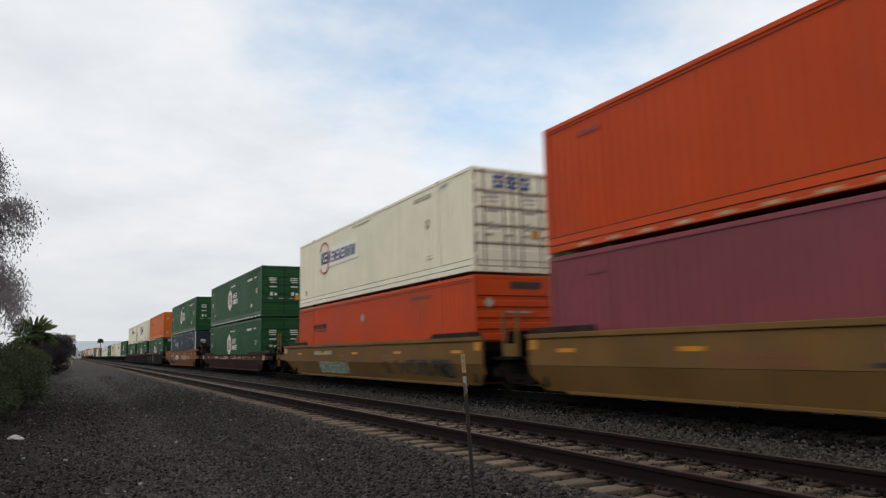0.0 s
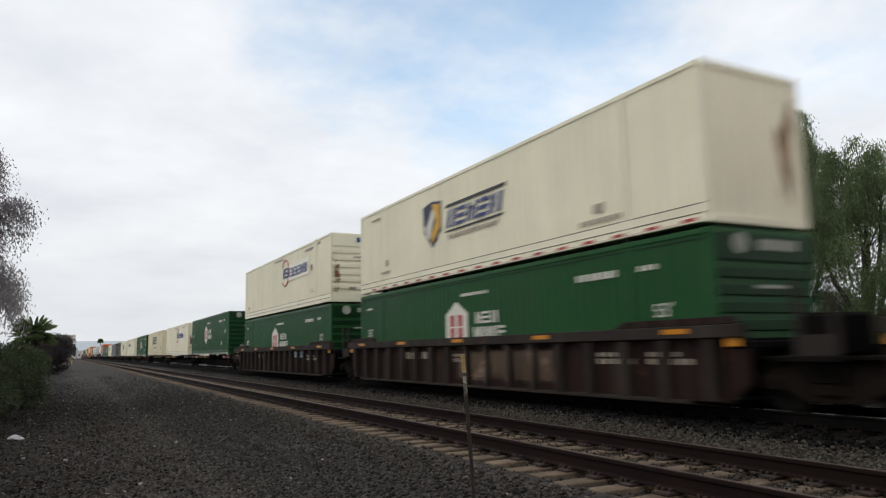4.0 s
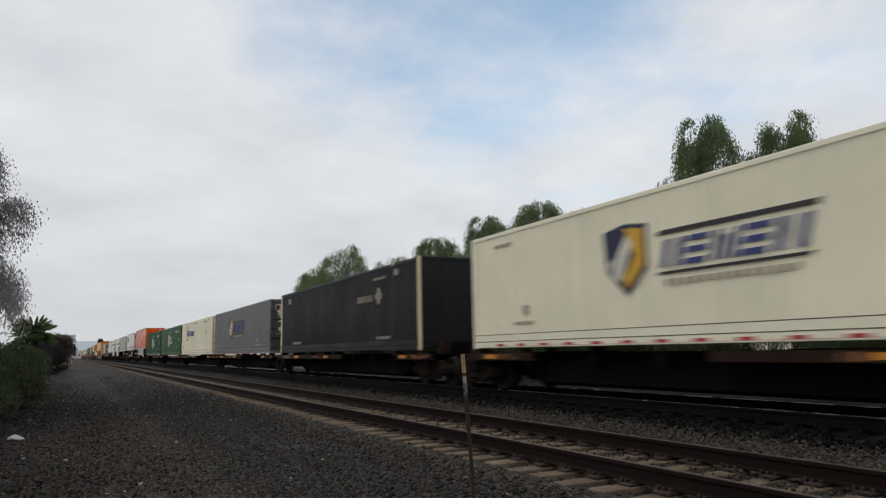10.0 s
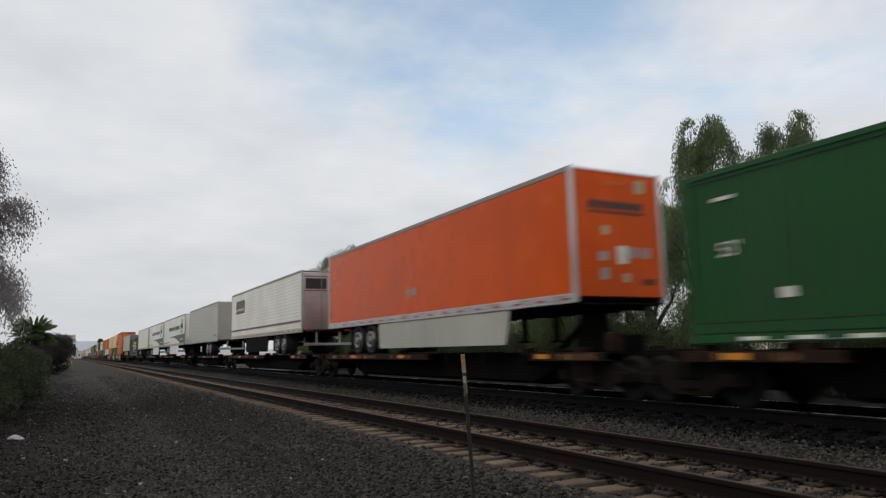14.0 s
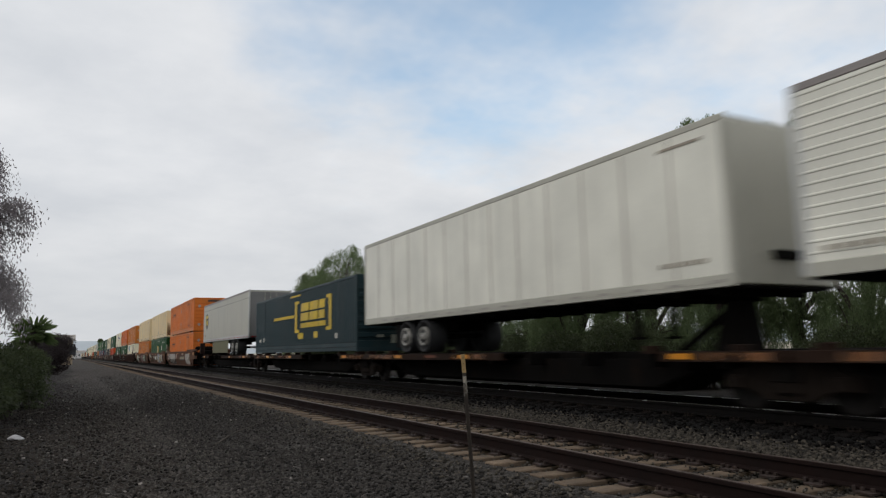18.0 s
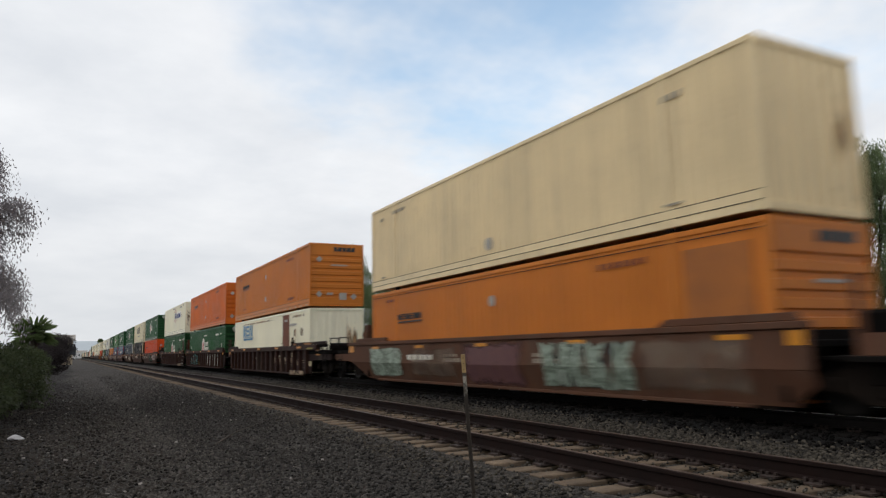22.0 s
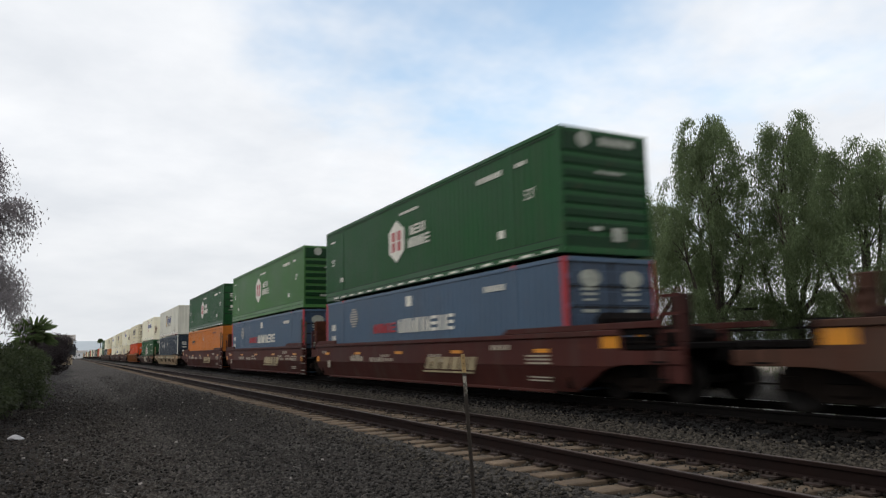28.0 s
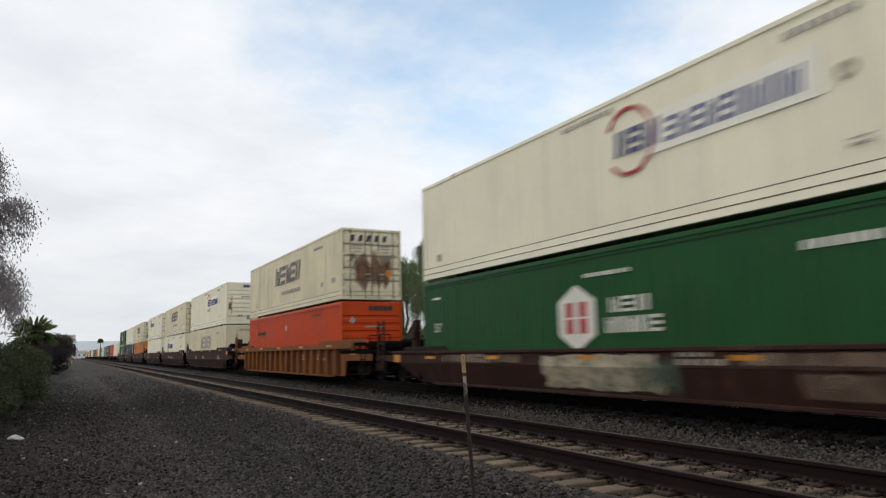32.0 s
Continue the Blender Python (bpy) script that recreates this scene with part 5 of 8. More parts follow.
def d_slate(c, low):
    z = 1.62
    part("emblem", prisms("brackets", [rect(8.18, 7.88, 0.92, 2.40), rect(7.88, 7.56, 2.26, 2.40), rect(7.88, 7.52, 0.92, 1.06), rect(2.9, 3.2, 0.92, 2.40), rect(3.2, 3.52, 2.26, 2.40), rect(3.2, 3.56, 0.92, 1.06)], -HALF - 0.010, -HALF + 0.006), M_YELLOW, c, "yellow bracket emblem")
    part("lettering", prisms("slate name", bars(7.25, 3.7, 1.44, 1.80, 3, 0.05, 2, -0.06) + bars(7.2, 3.65, 1.88, 2.25, 3, 0.05, 2, -0.06) + bars(7.25, 3.6, 1.12, 1.34, 13, 0, 2, 0.02), -HALF - 0.010, -HALF + 0.006), M_YELLOW, c)
    part("marking", prisms("slate marks", bars(12.1, 8.3, 1.64, 1.78, 16, 0, 5, 0.04) + bars(8.95, 7.3, 2.62, 2.70, 9, 0, 6, 0.04), -HALF - 0.010, -HALF + 0.006), M_YELLOW, c)
    part("marking", prisms("slate discs", [disc(y, 0.76, 0.15, 12) for y in (7.52, 7.24, 7.0, 5.1, 4.85)], -HALF - 0.010, -HALF + 0.006), M_YELLOW, c)
    part("marking", prisms("slate small", [rect(2.4, 2.2, 0.55, 0.75), rect(14.3, 14.1, 0.6, 0.8), rect(15.2, 14.9, 0.6, 0.75)], -HALF - 0.010, -HALF + 0.006), M_WHITE, c)


def d_tan(c, low):
    part("placard", prisms("tan disc", [disc(8.2, 0.62, 0.17, 12)], -HALF - 0.010, -HALF + 0.006), M_GREY, c)
    part("marking", prisms("tan marks", bars(14.3, 13.3, 2.5, 2.6, 6, 0, 2) + bars(2.0, 1.5, 2.35, 2.47, 3, 0, 3) + [rect(15.3, 15.1, 2.4, 2.5), rect(15.2, 15.0, 0.4, 0.46), rect(2.1, 1.7, 0.42, 0.46)], -HALF - 0.010, -HALF + 0.006), M_FADE, c)


def d_black(c, low):
    part("emblem", prisms("black knot", strokes(5.35, 3.75, 1.76, 1.98, 7, 0, 3) + [disc(3.27, 1.90 + 0.17, 0.13, 10), disc(3.27, 1.90 - 0.17, 0.13, 10), disc(3.42, 1.90, 0.12, 10), disc(3.10, 1.90, 0.12, 10)], -HALF - 0.010, -HALF + 0.006), M_FADE, c)
    part("marking", prisms("black marks", bars(3.45, 2.25, 0.40, 0.50, 8, 0, 2) + bars(3.73, 2.64, 2.46, 2.55, 7, 0, 5) + bars(13.9, 12.55, 0.38, 0.50, 9, 0, 2) + [rect(1.9, 1.62, 2.48, 2.68), rect(14.72, 14.30, 2.36, 2.44), rect(14.70, 14.30, 2.47, 2.58)], -HALF - 0.010, -HALF + 0.006), M_FADE, c)


STAIN_THIN = ragged("thin_rust_stain", ((0.30, 0.15, 0.07), (0.50, 0.36, 0.22)), 0.28, 4.2, 0.25, 0.85, (1, 1.0, 0.7), 0.35)


def d_old_white(c, low):
    part("lettering", prisms("old name", strokes(13.5, 11.1, 1.92, 2.56, 3, 0.05, 4) + bars(13.5, 11.1, 1.70, 1.80, 9, 0, 4, 0.1) + [rect(13.55, 13.45, 1.86, 2.6), rect(13.55, 11.0, 1.84, 1.875)], -HALF - 0.010, -HALF + 0.006), M_SKYBLUE, c)
    part("patch", prisms("old door", [rect(4.45, 3.32, 0.15, 2.76)], -HALF - 0.012, -HALF + 0.006), M_RUSTPATCH, c, "rust brown side door panel")
    part("marking", prisms("old marks", [rect(4.1, 3.6, 2.42, 2.54), rect(3.2, 2.1, 2.2, 2.3), rect(6.0, 5.1, 1.0, 1.02), rect(11.0, 10.8, 0.75, 0.85)], -HALF - 0.014, -HALF + 0.006), M_GREY, c)
    part("placard", prisms("old disc", [disc(1.2, 1.86, 0.19, 12)], -HALF - 0.010, -HALF + 0.006), DOOR_GRIME, c)
    for i, (a, b, z0, z1) in enumerate(((4.75, 4.42, 0.1, 2.0), (2.55, 2.05, 0.2, 2.78), (3.34, 3.2, 0.1, 2.7), (15.6, 4.6, 2.56, 2.72), (3.2, 0.2, 2.50, 2.74))):
        part("rust_stain", prisms(("old rust", i), [rect(a, b, z0, z1)], -HALF - 0.0095, -HALF - 0.0085), STAIN_THIN, c)


def d_none(c, low):
    return None


def d_mauve(c, low):
    part("marking", prisms("mauve marks", bars(5.2, 3.8, 2.3, 2.4, 8, 0, 2) + bars(14.9, 14.2, 2.4, 2.5, 4, 0, 3), -HALF - 0.010, -HALF + 0.006), MAUVE, c)


STAIN_NARROW = ragged("rust_run_end", ((0.20, 0.09, 0.04), (0.40, 0.24, 0.12)), 0.80, 1.8, 0.5, 0.8, (2.2, 1, 0.35), 0.3)
STAIN_RIBS = ragged("rust_ribs_end", ((0.20, 0.08, 0.035), (0.34, 0.18, 0.09)), 0.62, 2.6, 0.4, 0.8, (1.0, 1, 1.6), 0.4)


def d_green_card(c, low):
    fr = part("placard", prisms("card frame", [rect(8.95, 7.55, 0.95, 2.0)], -HALF - 0.010, -HALF + 0.006), M_YELLOW, c, "yellow framed placard")
    part("placard_inlay", prisms("card inlay", [rect(8.6, 7.9, 1.1, 1.85)], -HALF - 0.014, -HALF - 0.010), M_GREY, fr)
    part("placard", prisms("card hex", [disc(4.35, 1.75, 0.30, 6)], -HALF - 0.010, -HALF + 0.006), M_WHITE, c, "small white hexagon placard")
    part("marking", prisms("green card marks", bars(8.6, 7.2, 2.55, 2.63, 9, 0, 1) + bars(3.7, 2.5, 2.30, 2.44, 6, 0, 2) + bars(1.9, 1.5, 2.3, 2.42, 3, 0, 4) + [rect(15.5, 15.3, 2.4, 2.5), rect(1.3, 0.9, 0.95, 1.1)], -HALF - 0.008, -HALF + 0.006), M_WHITE, c)
    part("placard", end_prisms("card end", [[(-0.2, H_CARD), (0.45, H_CARD), (0.45, H_CARD + 0.42), (-0.2, H_CARD + 0.42)]], -0.012, 0.0), M_YELLOW, c, "yellow end placard")


H_CARD = 2.18


def d_amber_patch(c, low):
    d_orange(c, low)
    part("patch", prisms("amber patch", [rect(1.75, 0.35, 1.05, 2.55)], -HALF - 0.008, -HALF + 0.006), mat("patch_amber", (0.36, 0.115, 0.016), 0.6, var=0.12), c, "darker amber repaired patch")


STYLES = {
    "greencard": (GREEN, d_green_card, "plain", None, "", "dark green container with yellow placards"),
    "amberp": (AMBER, d_amber_patch, "ribs", None, "tapeo", "amber container with a darker patch"),
    "redplain": (RED, d_mauve, "ribs", None, "tapeo", "plain orange-red container"),
    "swiftw": (WHITE, d_swift, "vribs", None, "tape", "white container with navy and gold shield"),
    "hub": (GREEN, d_hub, "ribs", None, "dashes", "dark green container with white hexagon emblem"),
    "hubd": (GREEN, d_hub, "doors", None, "dashes", "dark green container with white-marked doors"),
    "hubc": (GREEN_C, d_hub, "ribs", None, "", "light grass green container with white hexagon emblem"),
    "hubb": (GREEN_B, d_hub, "ribs", None, "", "grass green container with white hexagon emblem"),
    "stg": (WHITE, d_stg, "ribs", None, "", "white container with red ring and blue bars"),
    "stgd": (WHITE, d_stg, "doors", None, "", "white container with blue bars, grimy doors"),
    "stgg": (WHITE, d_stg_mid, "ribs", None, "", "off-white container with red ring, blue bars"),
    "swiftd": (WHITE, d_swift, "doors", None, "tape", "white container with shield emblem, grimy doors"),
    "swiftg": (GREY, d_swift, "doors", None, "tape", "grey container with navy and gold shield"),
    "swiftp": (CREAM, d_swift_plain, "rusty", None, "tape", "cream container with dark bars, rust streaks"),
    "swiftpd": (CREAM, d_swift_plain, "doors", None, "", "cream container with dark bars, rusty doors"),
    "swiftv": (PALE_WARM, d_swift_low, "vribs", None, "tape", "pale grey container with navy and gold shield"),
    "orange": (ORANGE, d_orange, "ribs", None, "tapeo", "orange container with small black bars"),
    "orangeold": (ORANGE_OLD, d_orange, "ribs", None, "tapeo", "faded orange container with small black bars"),
    "amber": (AMBER, d_orange, "ribs", None, "tapeo", "faded amber container with small black bars"),
    "red": (RED, d_orange, "ribs", None, "tapeo", "orange-red container with small black bars"),
    "mauve": (MAUVE, d_mauve, "plain", None, "", "faded mauve container"),
    "navy": (NAVY, d_navy, "doors", M_WHITE, "", "dark navy container with white corner posts"),
    "black": (BLACK, d_black, "plain", TAN, "", "black container with pale corner posts"),
    "blue": (BLUE, d_blue, "doors", M_RED, "", "blue container with red posts, white bars"),
    "slate": (SLATE, d_slate, "ribs", None, "", "dark slate container with yellow bracket emblem"),
    "tan": (TAN, d_tan, "plain", None, "", "dusty tan container with rust-stained end"),
    "tanv": (TAN, d_tan, "vribs", None, "", "pale tan container with ridged end"),
    "oldwhite": (WHITE, d_old_white, "vribs", None, "", "old white container with rust brown door"),
    "white": (WHITE, d_none, "ribs", None, "", "plain white container"),
}


def container(kind, s, z, low):
    paint_, deco, end, posts, tape, label = STYLES[kind]
    stack = " on top of another" if z > 2 else (" down in a well" if low else " on a spine car")
    c = thing("shipping_container", label + stack, "container", "containers on the train")
    L, H = LEN, HIGH
    part("body", ridged("shell", L, H, 0.040, 0.25), paint_, c)
    post = boxes("corner post", [(-0.03, 0.03, -0.075, 0.075, 0.0, H)], 0.012)
    mid = boxes("mid post", [(-0.012, 0.012, -0.06, 0.06, 0.1, H - 0.05)], 0.006)
    for sx in (-1, 1):
        part("top_rail", boxes(("top rail", sx), [(min(sx * HALF, sx * (HALF - 0.07)), max(sx * HALF, sx * (HALF - 0.07)), 0.05, L - 0.05, H - 0.105, H - 0.004)], 0.012), paint_, c)
        part("bottom_rail", boxes(("bottom rail", sx), [(min(sx * HALF, sx * (HALF - 0.07)), max(sx * HALF, sx * (HALF - 0.07)), 0.05, L - 0.05, 0.02, 0.17)], 0.012), paint_, c)
        for y in (0.075, L - 0.075):
            at(part("corner_post", post, posts or paint_, c), sx * (HALF - 0.028), y, 0)
        for y in (2.03, L - 2.03):
            at(part("side_post", mid, paint_, c), sx * (HALF - 0.008), y, 0)
            at(part("lifting_fitting", boxes("fitting", [(-0.08, 0.08, -0.09, 0.09, H - 0.11, H + 0.008)], 0.015), M_RED if kind[:3] == "stg" else posts or paint_, c), sx * (HALF - 0.078), y, 0)
    # end that faces the open side
    if end == "ribs":
        prof, zc = [(0.15, 0)], 0.40
        while zc < H - 0.66:
            prof += [(zc, 0), (zc + 0.03, 0.085), (zc + 0.10, 0.085), (zc + 0.15, 0)]
            zc += 0.30
        prof += [(H - 0.10, 0)]
        if "rib end" not in MESH:
            V = [(x, 0.006 + d, zz) for zz, d in prof for x in (-HALF + 0.09, HALF - 0.09)]
            F = [(2 * i, 2 * i + 1, 2 * i + 3, 2 * i + 2) for i in range(len(prof) - 1)]
            raw("rib end", V, F)
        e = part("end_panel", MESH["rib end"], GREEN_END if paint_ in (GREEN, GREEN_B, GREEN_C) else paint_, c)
        part("lettering", end_prisms("end name", [[(x, H - 0.36), (x + w, H - 0.36), (x + w, H - 0.17), (x, H - 0.17)] for x, w in ((-0.15, 0.16), (0.04, 0.2), (0.27, 0.16), (0.46, 0.2), (0.69, 0.18))], -0.010, 0.004), M_DIM if paint_ in (GREEN, GREEN_B, GREEN_C, NAVY, SLATE) else (M_BLACK if paint_ in (ORANGE, ORANGE_OLD, AMBER, RED) else M_BLUE), e)
        part("marking", end_prisms("end marks", [[(-0.5, 0.52), (-0.2, 0.52), (-0.2, 0.62), (-0.5, 0.62)], [(0.1, 0.30), (0.45, 0.30), (0.45, 0.62), (0.1, 0.62)], [(-0.3, 1.86), (0.5, 1.86), (0.5, 1.92), (-0.3, 1.92)]], -0.012, -0.001), M_DIM if paint_ in (GREEN, GREEN_B, GREEN_C, NAVY, SLATE) else M_GREY, e)
        if kind[:3] == "hub":
            part("emblem", end_prisms("end disc", [[(-0.62 + 0.19 * math.cos(a * 0.5236), H - 0.26 + 0.19 * math.sin(a * 0.5236)) for a in range(12)]], -0.012, 0.004), M_DIM, e)
        if kind in ("stgg", "stg"):
            for j, x in enumerate((-1.02, 1.02)):
                part("rust_stain", end_prisms(("rib rust", j), [[(x - 0.2, 0.15), (x + 0.2, 0.15), (x + 0.2, 2.35), (x - 0.2, 2.35)]], 0.002, 0.004), STAIN_RIBS, e)
        if kind in ("orange", "orangeold", "amber", "red"):
            for i, (x, zz) in enumerate(((-0.85, H - 0.75), (-0.85, 0.55), (0.8, 0.45))):
                part("placard", end_prisms(("end diamond", i), [[(x - 0.15, zz), (x, zz - 0.15), (x + 0.15, zz), (x, zz + 0.15)]], -0.014, 0.0), M_GREY, e)
    elif end == "doors":
        for j, x0 in enumerate((-HALF + 0.085, 0.012)):
            x1 = x0 + HALF - 0.097
            face_ = [(0.06, 0.16), (0.06, H - 0.11), (0.02, H - 0.11)]
            for zz in (2.28, 1.82, 1.32, 0.82, 0.32):
                face_ += [(0.02, zz + 0.31), (0.004, zz + 0.295), (0.004, zz + 0.015), (0.02, zz)]
            d = part("door", prisms(("door", j), [face_ + [(0.02, 0.16)]], x0, x1), DOOR_GREY if paint_ is GREY else DOOR_BLUE if paint_ is BLUE else paint_, c)
            # seals and grime; the level strips paint shade into the door recesses
            tagged(part("door_grime", boxes(("door grime", j), [(x0 + 0.01, x1 - 0.01, 0.010, 0.0195, zz - 0.07, zz - 0.02) for zz in (2.28, 1.82, 1.32, 0.82)] + [(x0 - 0.008, x0 + 0.012, 0.0, 0.03, 0.16, H - 0.11), (x1 - 0.014, x1 + 0.006, 0.0, 0.03, 0.16, H - 0.11), (x0, x1, 0.0, 0.02, H - 0.135, H - 0.112), (x0, x1, 0.0, 0.02, 0.15, 0.175)]), DOOR_GRIME if paint_ in (WHITE, CREAM) else GASKET, d, "dark rubber seals, grime and painted recess shade"), kind="stuff")
            for k, x in enumerate((x0 + 0.28, x1 - 0.28)):
                part("lock_rod", rod(("lock rod", j, k), x, -0.012, 0.05, H - 0.05, 0.016), paint_ if paint_ in (GREEN, GREEN_B, GREEN_C, NAVY, BLUE) else ROD_DARK, d)
                part("handle", boxes(("lock handle", j, k), [(x - 0.02, x + 0.26, -0.03, -0.012, 1.0, 1.05)], 0.006), M_GREY, d)
            for k, zz in enumerate((0.4, 1.05, 1.75, 2.4)):
                xh = x0 - 0.01 if j == 0 else x1 - 0.05
                part("hinge", boxes(("hinge", j, k), [(xh, xh + 0.06, -0.006, 0.02, zz, zz + 0.13)], 0.008), paint_, d)
            mk = [[(x0 + 0.35 + q, zz), (x0 + 0.35 + q + w, zz), (x0 + 0.35 + q + w, zz + h), (x0 + 0.35 + q, zz + h)] for q, w, zz, h in ((0.0, 0.42, 2.15, 0.06), (0.0, 0.42, 2.04, 0.06), (0.05, 0.35, 1.92, 0.05), (0.05, 0.16, 1.18, 0.2), (0.3, 0.14, 1.2, 0.14), (0.02, 0.4, 1.66, 0.07))]
            part("marking", end_prisms(("door marks", j), mk, -0.002, 0.006), M_GREY if paint_ in (WHITE, CREAM) else M_DIM if paint_ is BLUE else M_WHITE, d)
            if j:
                part("placard", end_prisms("door card", [[(0.62, 0.95), (0.88, 0.95), (0.88, 1.22), (0.62, 1.22)]], -0.006, 0.006), M_AMBER, d)
        if kind[:3] == "stg":
            part("lettering", end_prisms("door name", [[(x + a, 2.34 + c), (x + b, 2.34 + c), (x + b, 2.34 + d_), (x + a, 2.34 + d_)] for x in (-0.60, -0.17, 0.26) for a, b, c, d_ in ((0.0, 0.34, 0.0, 0.09), (0.0, 0.12, 0.12, 0.24), (0.2, 0.34, 0.12, 0.24), (0.0, 0.34, 0.27, 0.36))], -0.012, 0.004), M_BLUE, c)
        if kind in ("swiftg", "swiftd"):
            sh = part("shield", end_prisms("door shield", [[(-0.98, 2.58), (-0.74, 2.64), (-0.50, 2.58), (-0.52, 2.28), (-0.74, 2.06), (-0.96, 2.28)]], -0.012, 0.004), M_WHITE, c, "small white, navy and gold shield")
            part("shield_blaze", end_prisms("door shield gold", [[(-0.74, 2.58), (-0.56, 2.54), (-0.58, 2.30), (-0.74, 2.14)]], -0.016, -0.012), M_GOLD, sh)
            part("shield_blaze", end_prisms("door shield navy", [[(-0.94, 2.54), (-0.76, 2.58), (-0.76, 2.36), (-0.92, 2.24)]], -0.016, -0.012), M_NAVY, sh)
            plate = part("name_plate", end_prisms("door name plate", [[(-0.36, 2.24), (1.1, 2.24), (1.1, 2.56), (-0.36, 2.56)]], -0.012, 0.004), M_WHITE, c)
            part("lettering", end_prisms("door plate bars", [[(x, 2.31), (x + 0.15, 2.31), (x + 0.21, 2.49), (x + 0.06, 2.49)] for x in (-0.28, -0.02, 0.24, 0.5, 0.76)], -0.016, -0.012), M_NAVY, plate)
        if kind[:6] == "swiftp":
            part("lettering", end_prisms("door dark name", [[(x, 2.36), (x + 0.16, 2.36), (x + 0.22, 2.62), (x + 0.06, 2.62)] for x in (-0.95, -0.6, -0.25, 0.1, 0.45)], -0.012, 0.004), M_NAVY, c)
            part("rust_stain", end_prisms("door rust", [[(-1.2, 0.1), (1.2, 0.1), (1.2, 2.2), (-1.2, 2.2)]], -0.0035, -0.002), STAIN_DOOR, c)
    elif end == "vribs":
        if "vrib end" not in MESH:
            prof, x = [], -HALF + 0.09
            while x < HALF - 0.3:
                prof += [(x, 0), (x + 0.08, 0), (x + 0.12, 0.04), (x + 0.24, 0.04), (x + 0.28, 0)]
                x += 0.30
            prof.append((HALF - 0.09, 0))
            V = [(x, 0.05 - 0.03 + d, zz) for x, d in prof for zz in (0.15, H - 0.1)]
            F = [(2 * i, 2 * i + 2, 2 * i + 3, 2 * i + 1) for i in range(len(prof) - 1)]
            raw("vrib end", V, F)
        part("end_panel", MESH["vrib end"], paint_, c)
        part("rust_stain", end_prisms("vrib rust", [[(0.45, 0.3), (1.1, 0.3), (1.1, 2.5), (0.45, 2.5)]], 0.012, 0.014), STAIN_NARROW, c)
    else:
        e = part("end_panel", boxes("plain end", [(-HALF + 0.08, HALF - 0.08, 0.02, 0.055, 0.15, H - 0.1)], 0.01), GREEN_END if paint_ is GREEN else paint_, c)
        if end == "rusty":
            for j, x in enumerate((-0.62, 0.62)):
                part("rust_stain", end_prisms(("end rust", j), [[(x - 0.11, 0.06), (x + 0.11, 0.06), (x + 0.13, 2.62), (x - 0.13, 2.62)]], 0.014, 0.016), STAIN_NARROW, e)
            part("lettering", end_prisms("end rusty name", [[(-0.4 + 0.2 * k, H - 0.42), (-0.25 + 0.2 * k, H - 0.42), (-0.2 + 0.2 * k, H - 0.26), (-0.35 + 0.2 * k, H - 0.26)] for k in range(5)], 0.006, 0.019), M_GREY, e)
            part("marking", end_prisms("end rusty marks", [[(-0.25, 1.45), (0.25, 1.45), (0.25, 1.6), (-0.25, 1.6)], [(-0.15, 0.7), (0.2, 0.7), (0.2, 0.8), (-0.15, 0.8)]], 0.006, 0.019), M_GREY, e)
        elif kind == "greencard":
            for j, x in enumerate((-HALF + 0.02, HALF - 0.14)):
                part("reflective_strip", end_prisms(("post strip", j), [[(x, 1.55), (x + 0.12, 1.55), (x + 0.12, 2.1), (x, 2.1)], [(x, 0.85), (x + 0.12, 0.85), (x + 0.12, 1.45), (x, 1.45)]], -0.012, 0.004), M_DIM, e, "dull white reflective strip")
            part("placard", end_prisms("green end hexagon", [[(-0.55 + 0.24 * math.cos(a * 1.0472), 1.15 + 0.24 * math.sin(a * 1.0472)) for a in range(6)]], 0.008, 0.022), M_DIM, e, "dull white hexagon placard")
        elif kind == "tan":
            part("rust_stain", end_prisms("tan rust", [[(-1.22, 0.0), (1.22, 0.0), (1.22, 2.3), (-1.22, 2.3)]], 0.012, 0.0135), STAIN_END, e)
            part("soot_patch", end_prisms("tan soot", [[(-0.85, 0.35), (-0.15, 0.35), (-0.15, 1.0), (-0.85, 1.0)]], 0.012, 0.015), SOOT_END, e)
            part("soot_patch", end_prisms("tan soot high", [[(-0.40, H - 0.52), (0.50, H - 0.52), (0.50, H - 0.14), (-0.40, H - 0.14)]], 0.012, 0.015), SOOT_END, e)
    part("end_sill", boxes("end sill", [(-HALF + 0.06, HALF - 0.06, 0.0, 0.07, 0.0, 0.15)], 0.01), paint_, c)
    part("end_header", boxes("end header", [(-HALF + 0.06, HALF - 0.06, 0.0, 0.07, H - 0.11, H - 0.003)], 0.01), paint_, c)
    if tape:
        st = {"dashes": M_WHITE, "tape": M_RED, "tapeo": M_CREAM}[tape]
        part("reflective_tape", prisms(("tape", tape), [dashes(0.3, 0.9, 17, 0.45 if tape == "dashes" else 0.32, 0.055, 0.115)], -HALF - 0.005, -HALF), st, c)
    pale_skin = paint_ in (WHITE, CREAM, TAN, PALE_WARM, ORANGE, ORANGE_OLD, AMBER)
    part("seam", boxes("lower seams", [(-HALF - 0.004, -HALF + 0.012, 0.08, L - 0.08, 0.172, 0.186), (-HALF - 0.004, -HALF + 0.012, 0.08, L - 0.08, 0.335, 0.353)]), GRIME if pale_skin else GASKET, c)
    part("bottom_flange", boxes("bottom flange", [(-HALF - 0.002, -HALF + 0.012, 0.08, L - 0.08, 0.186, 0.335)]), paint_, c)
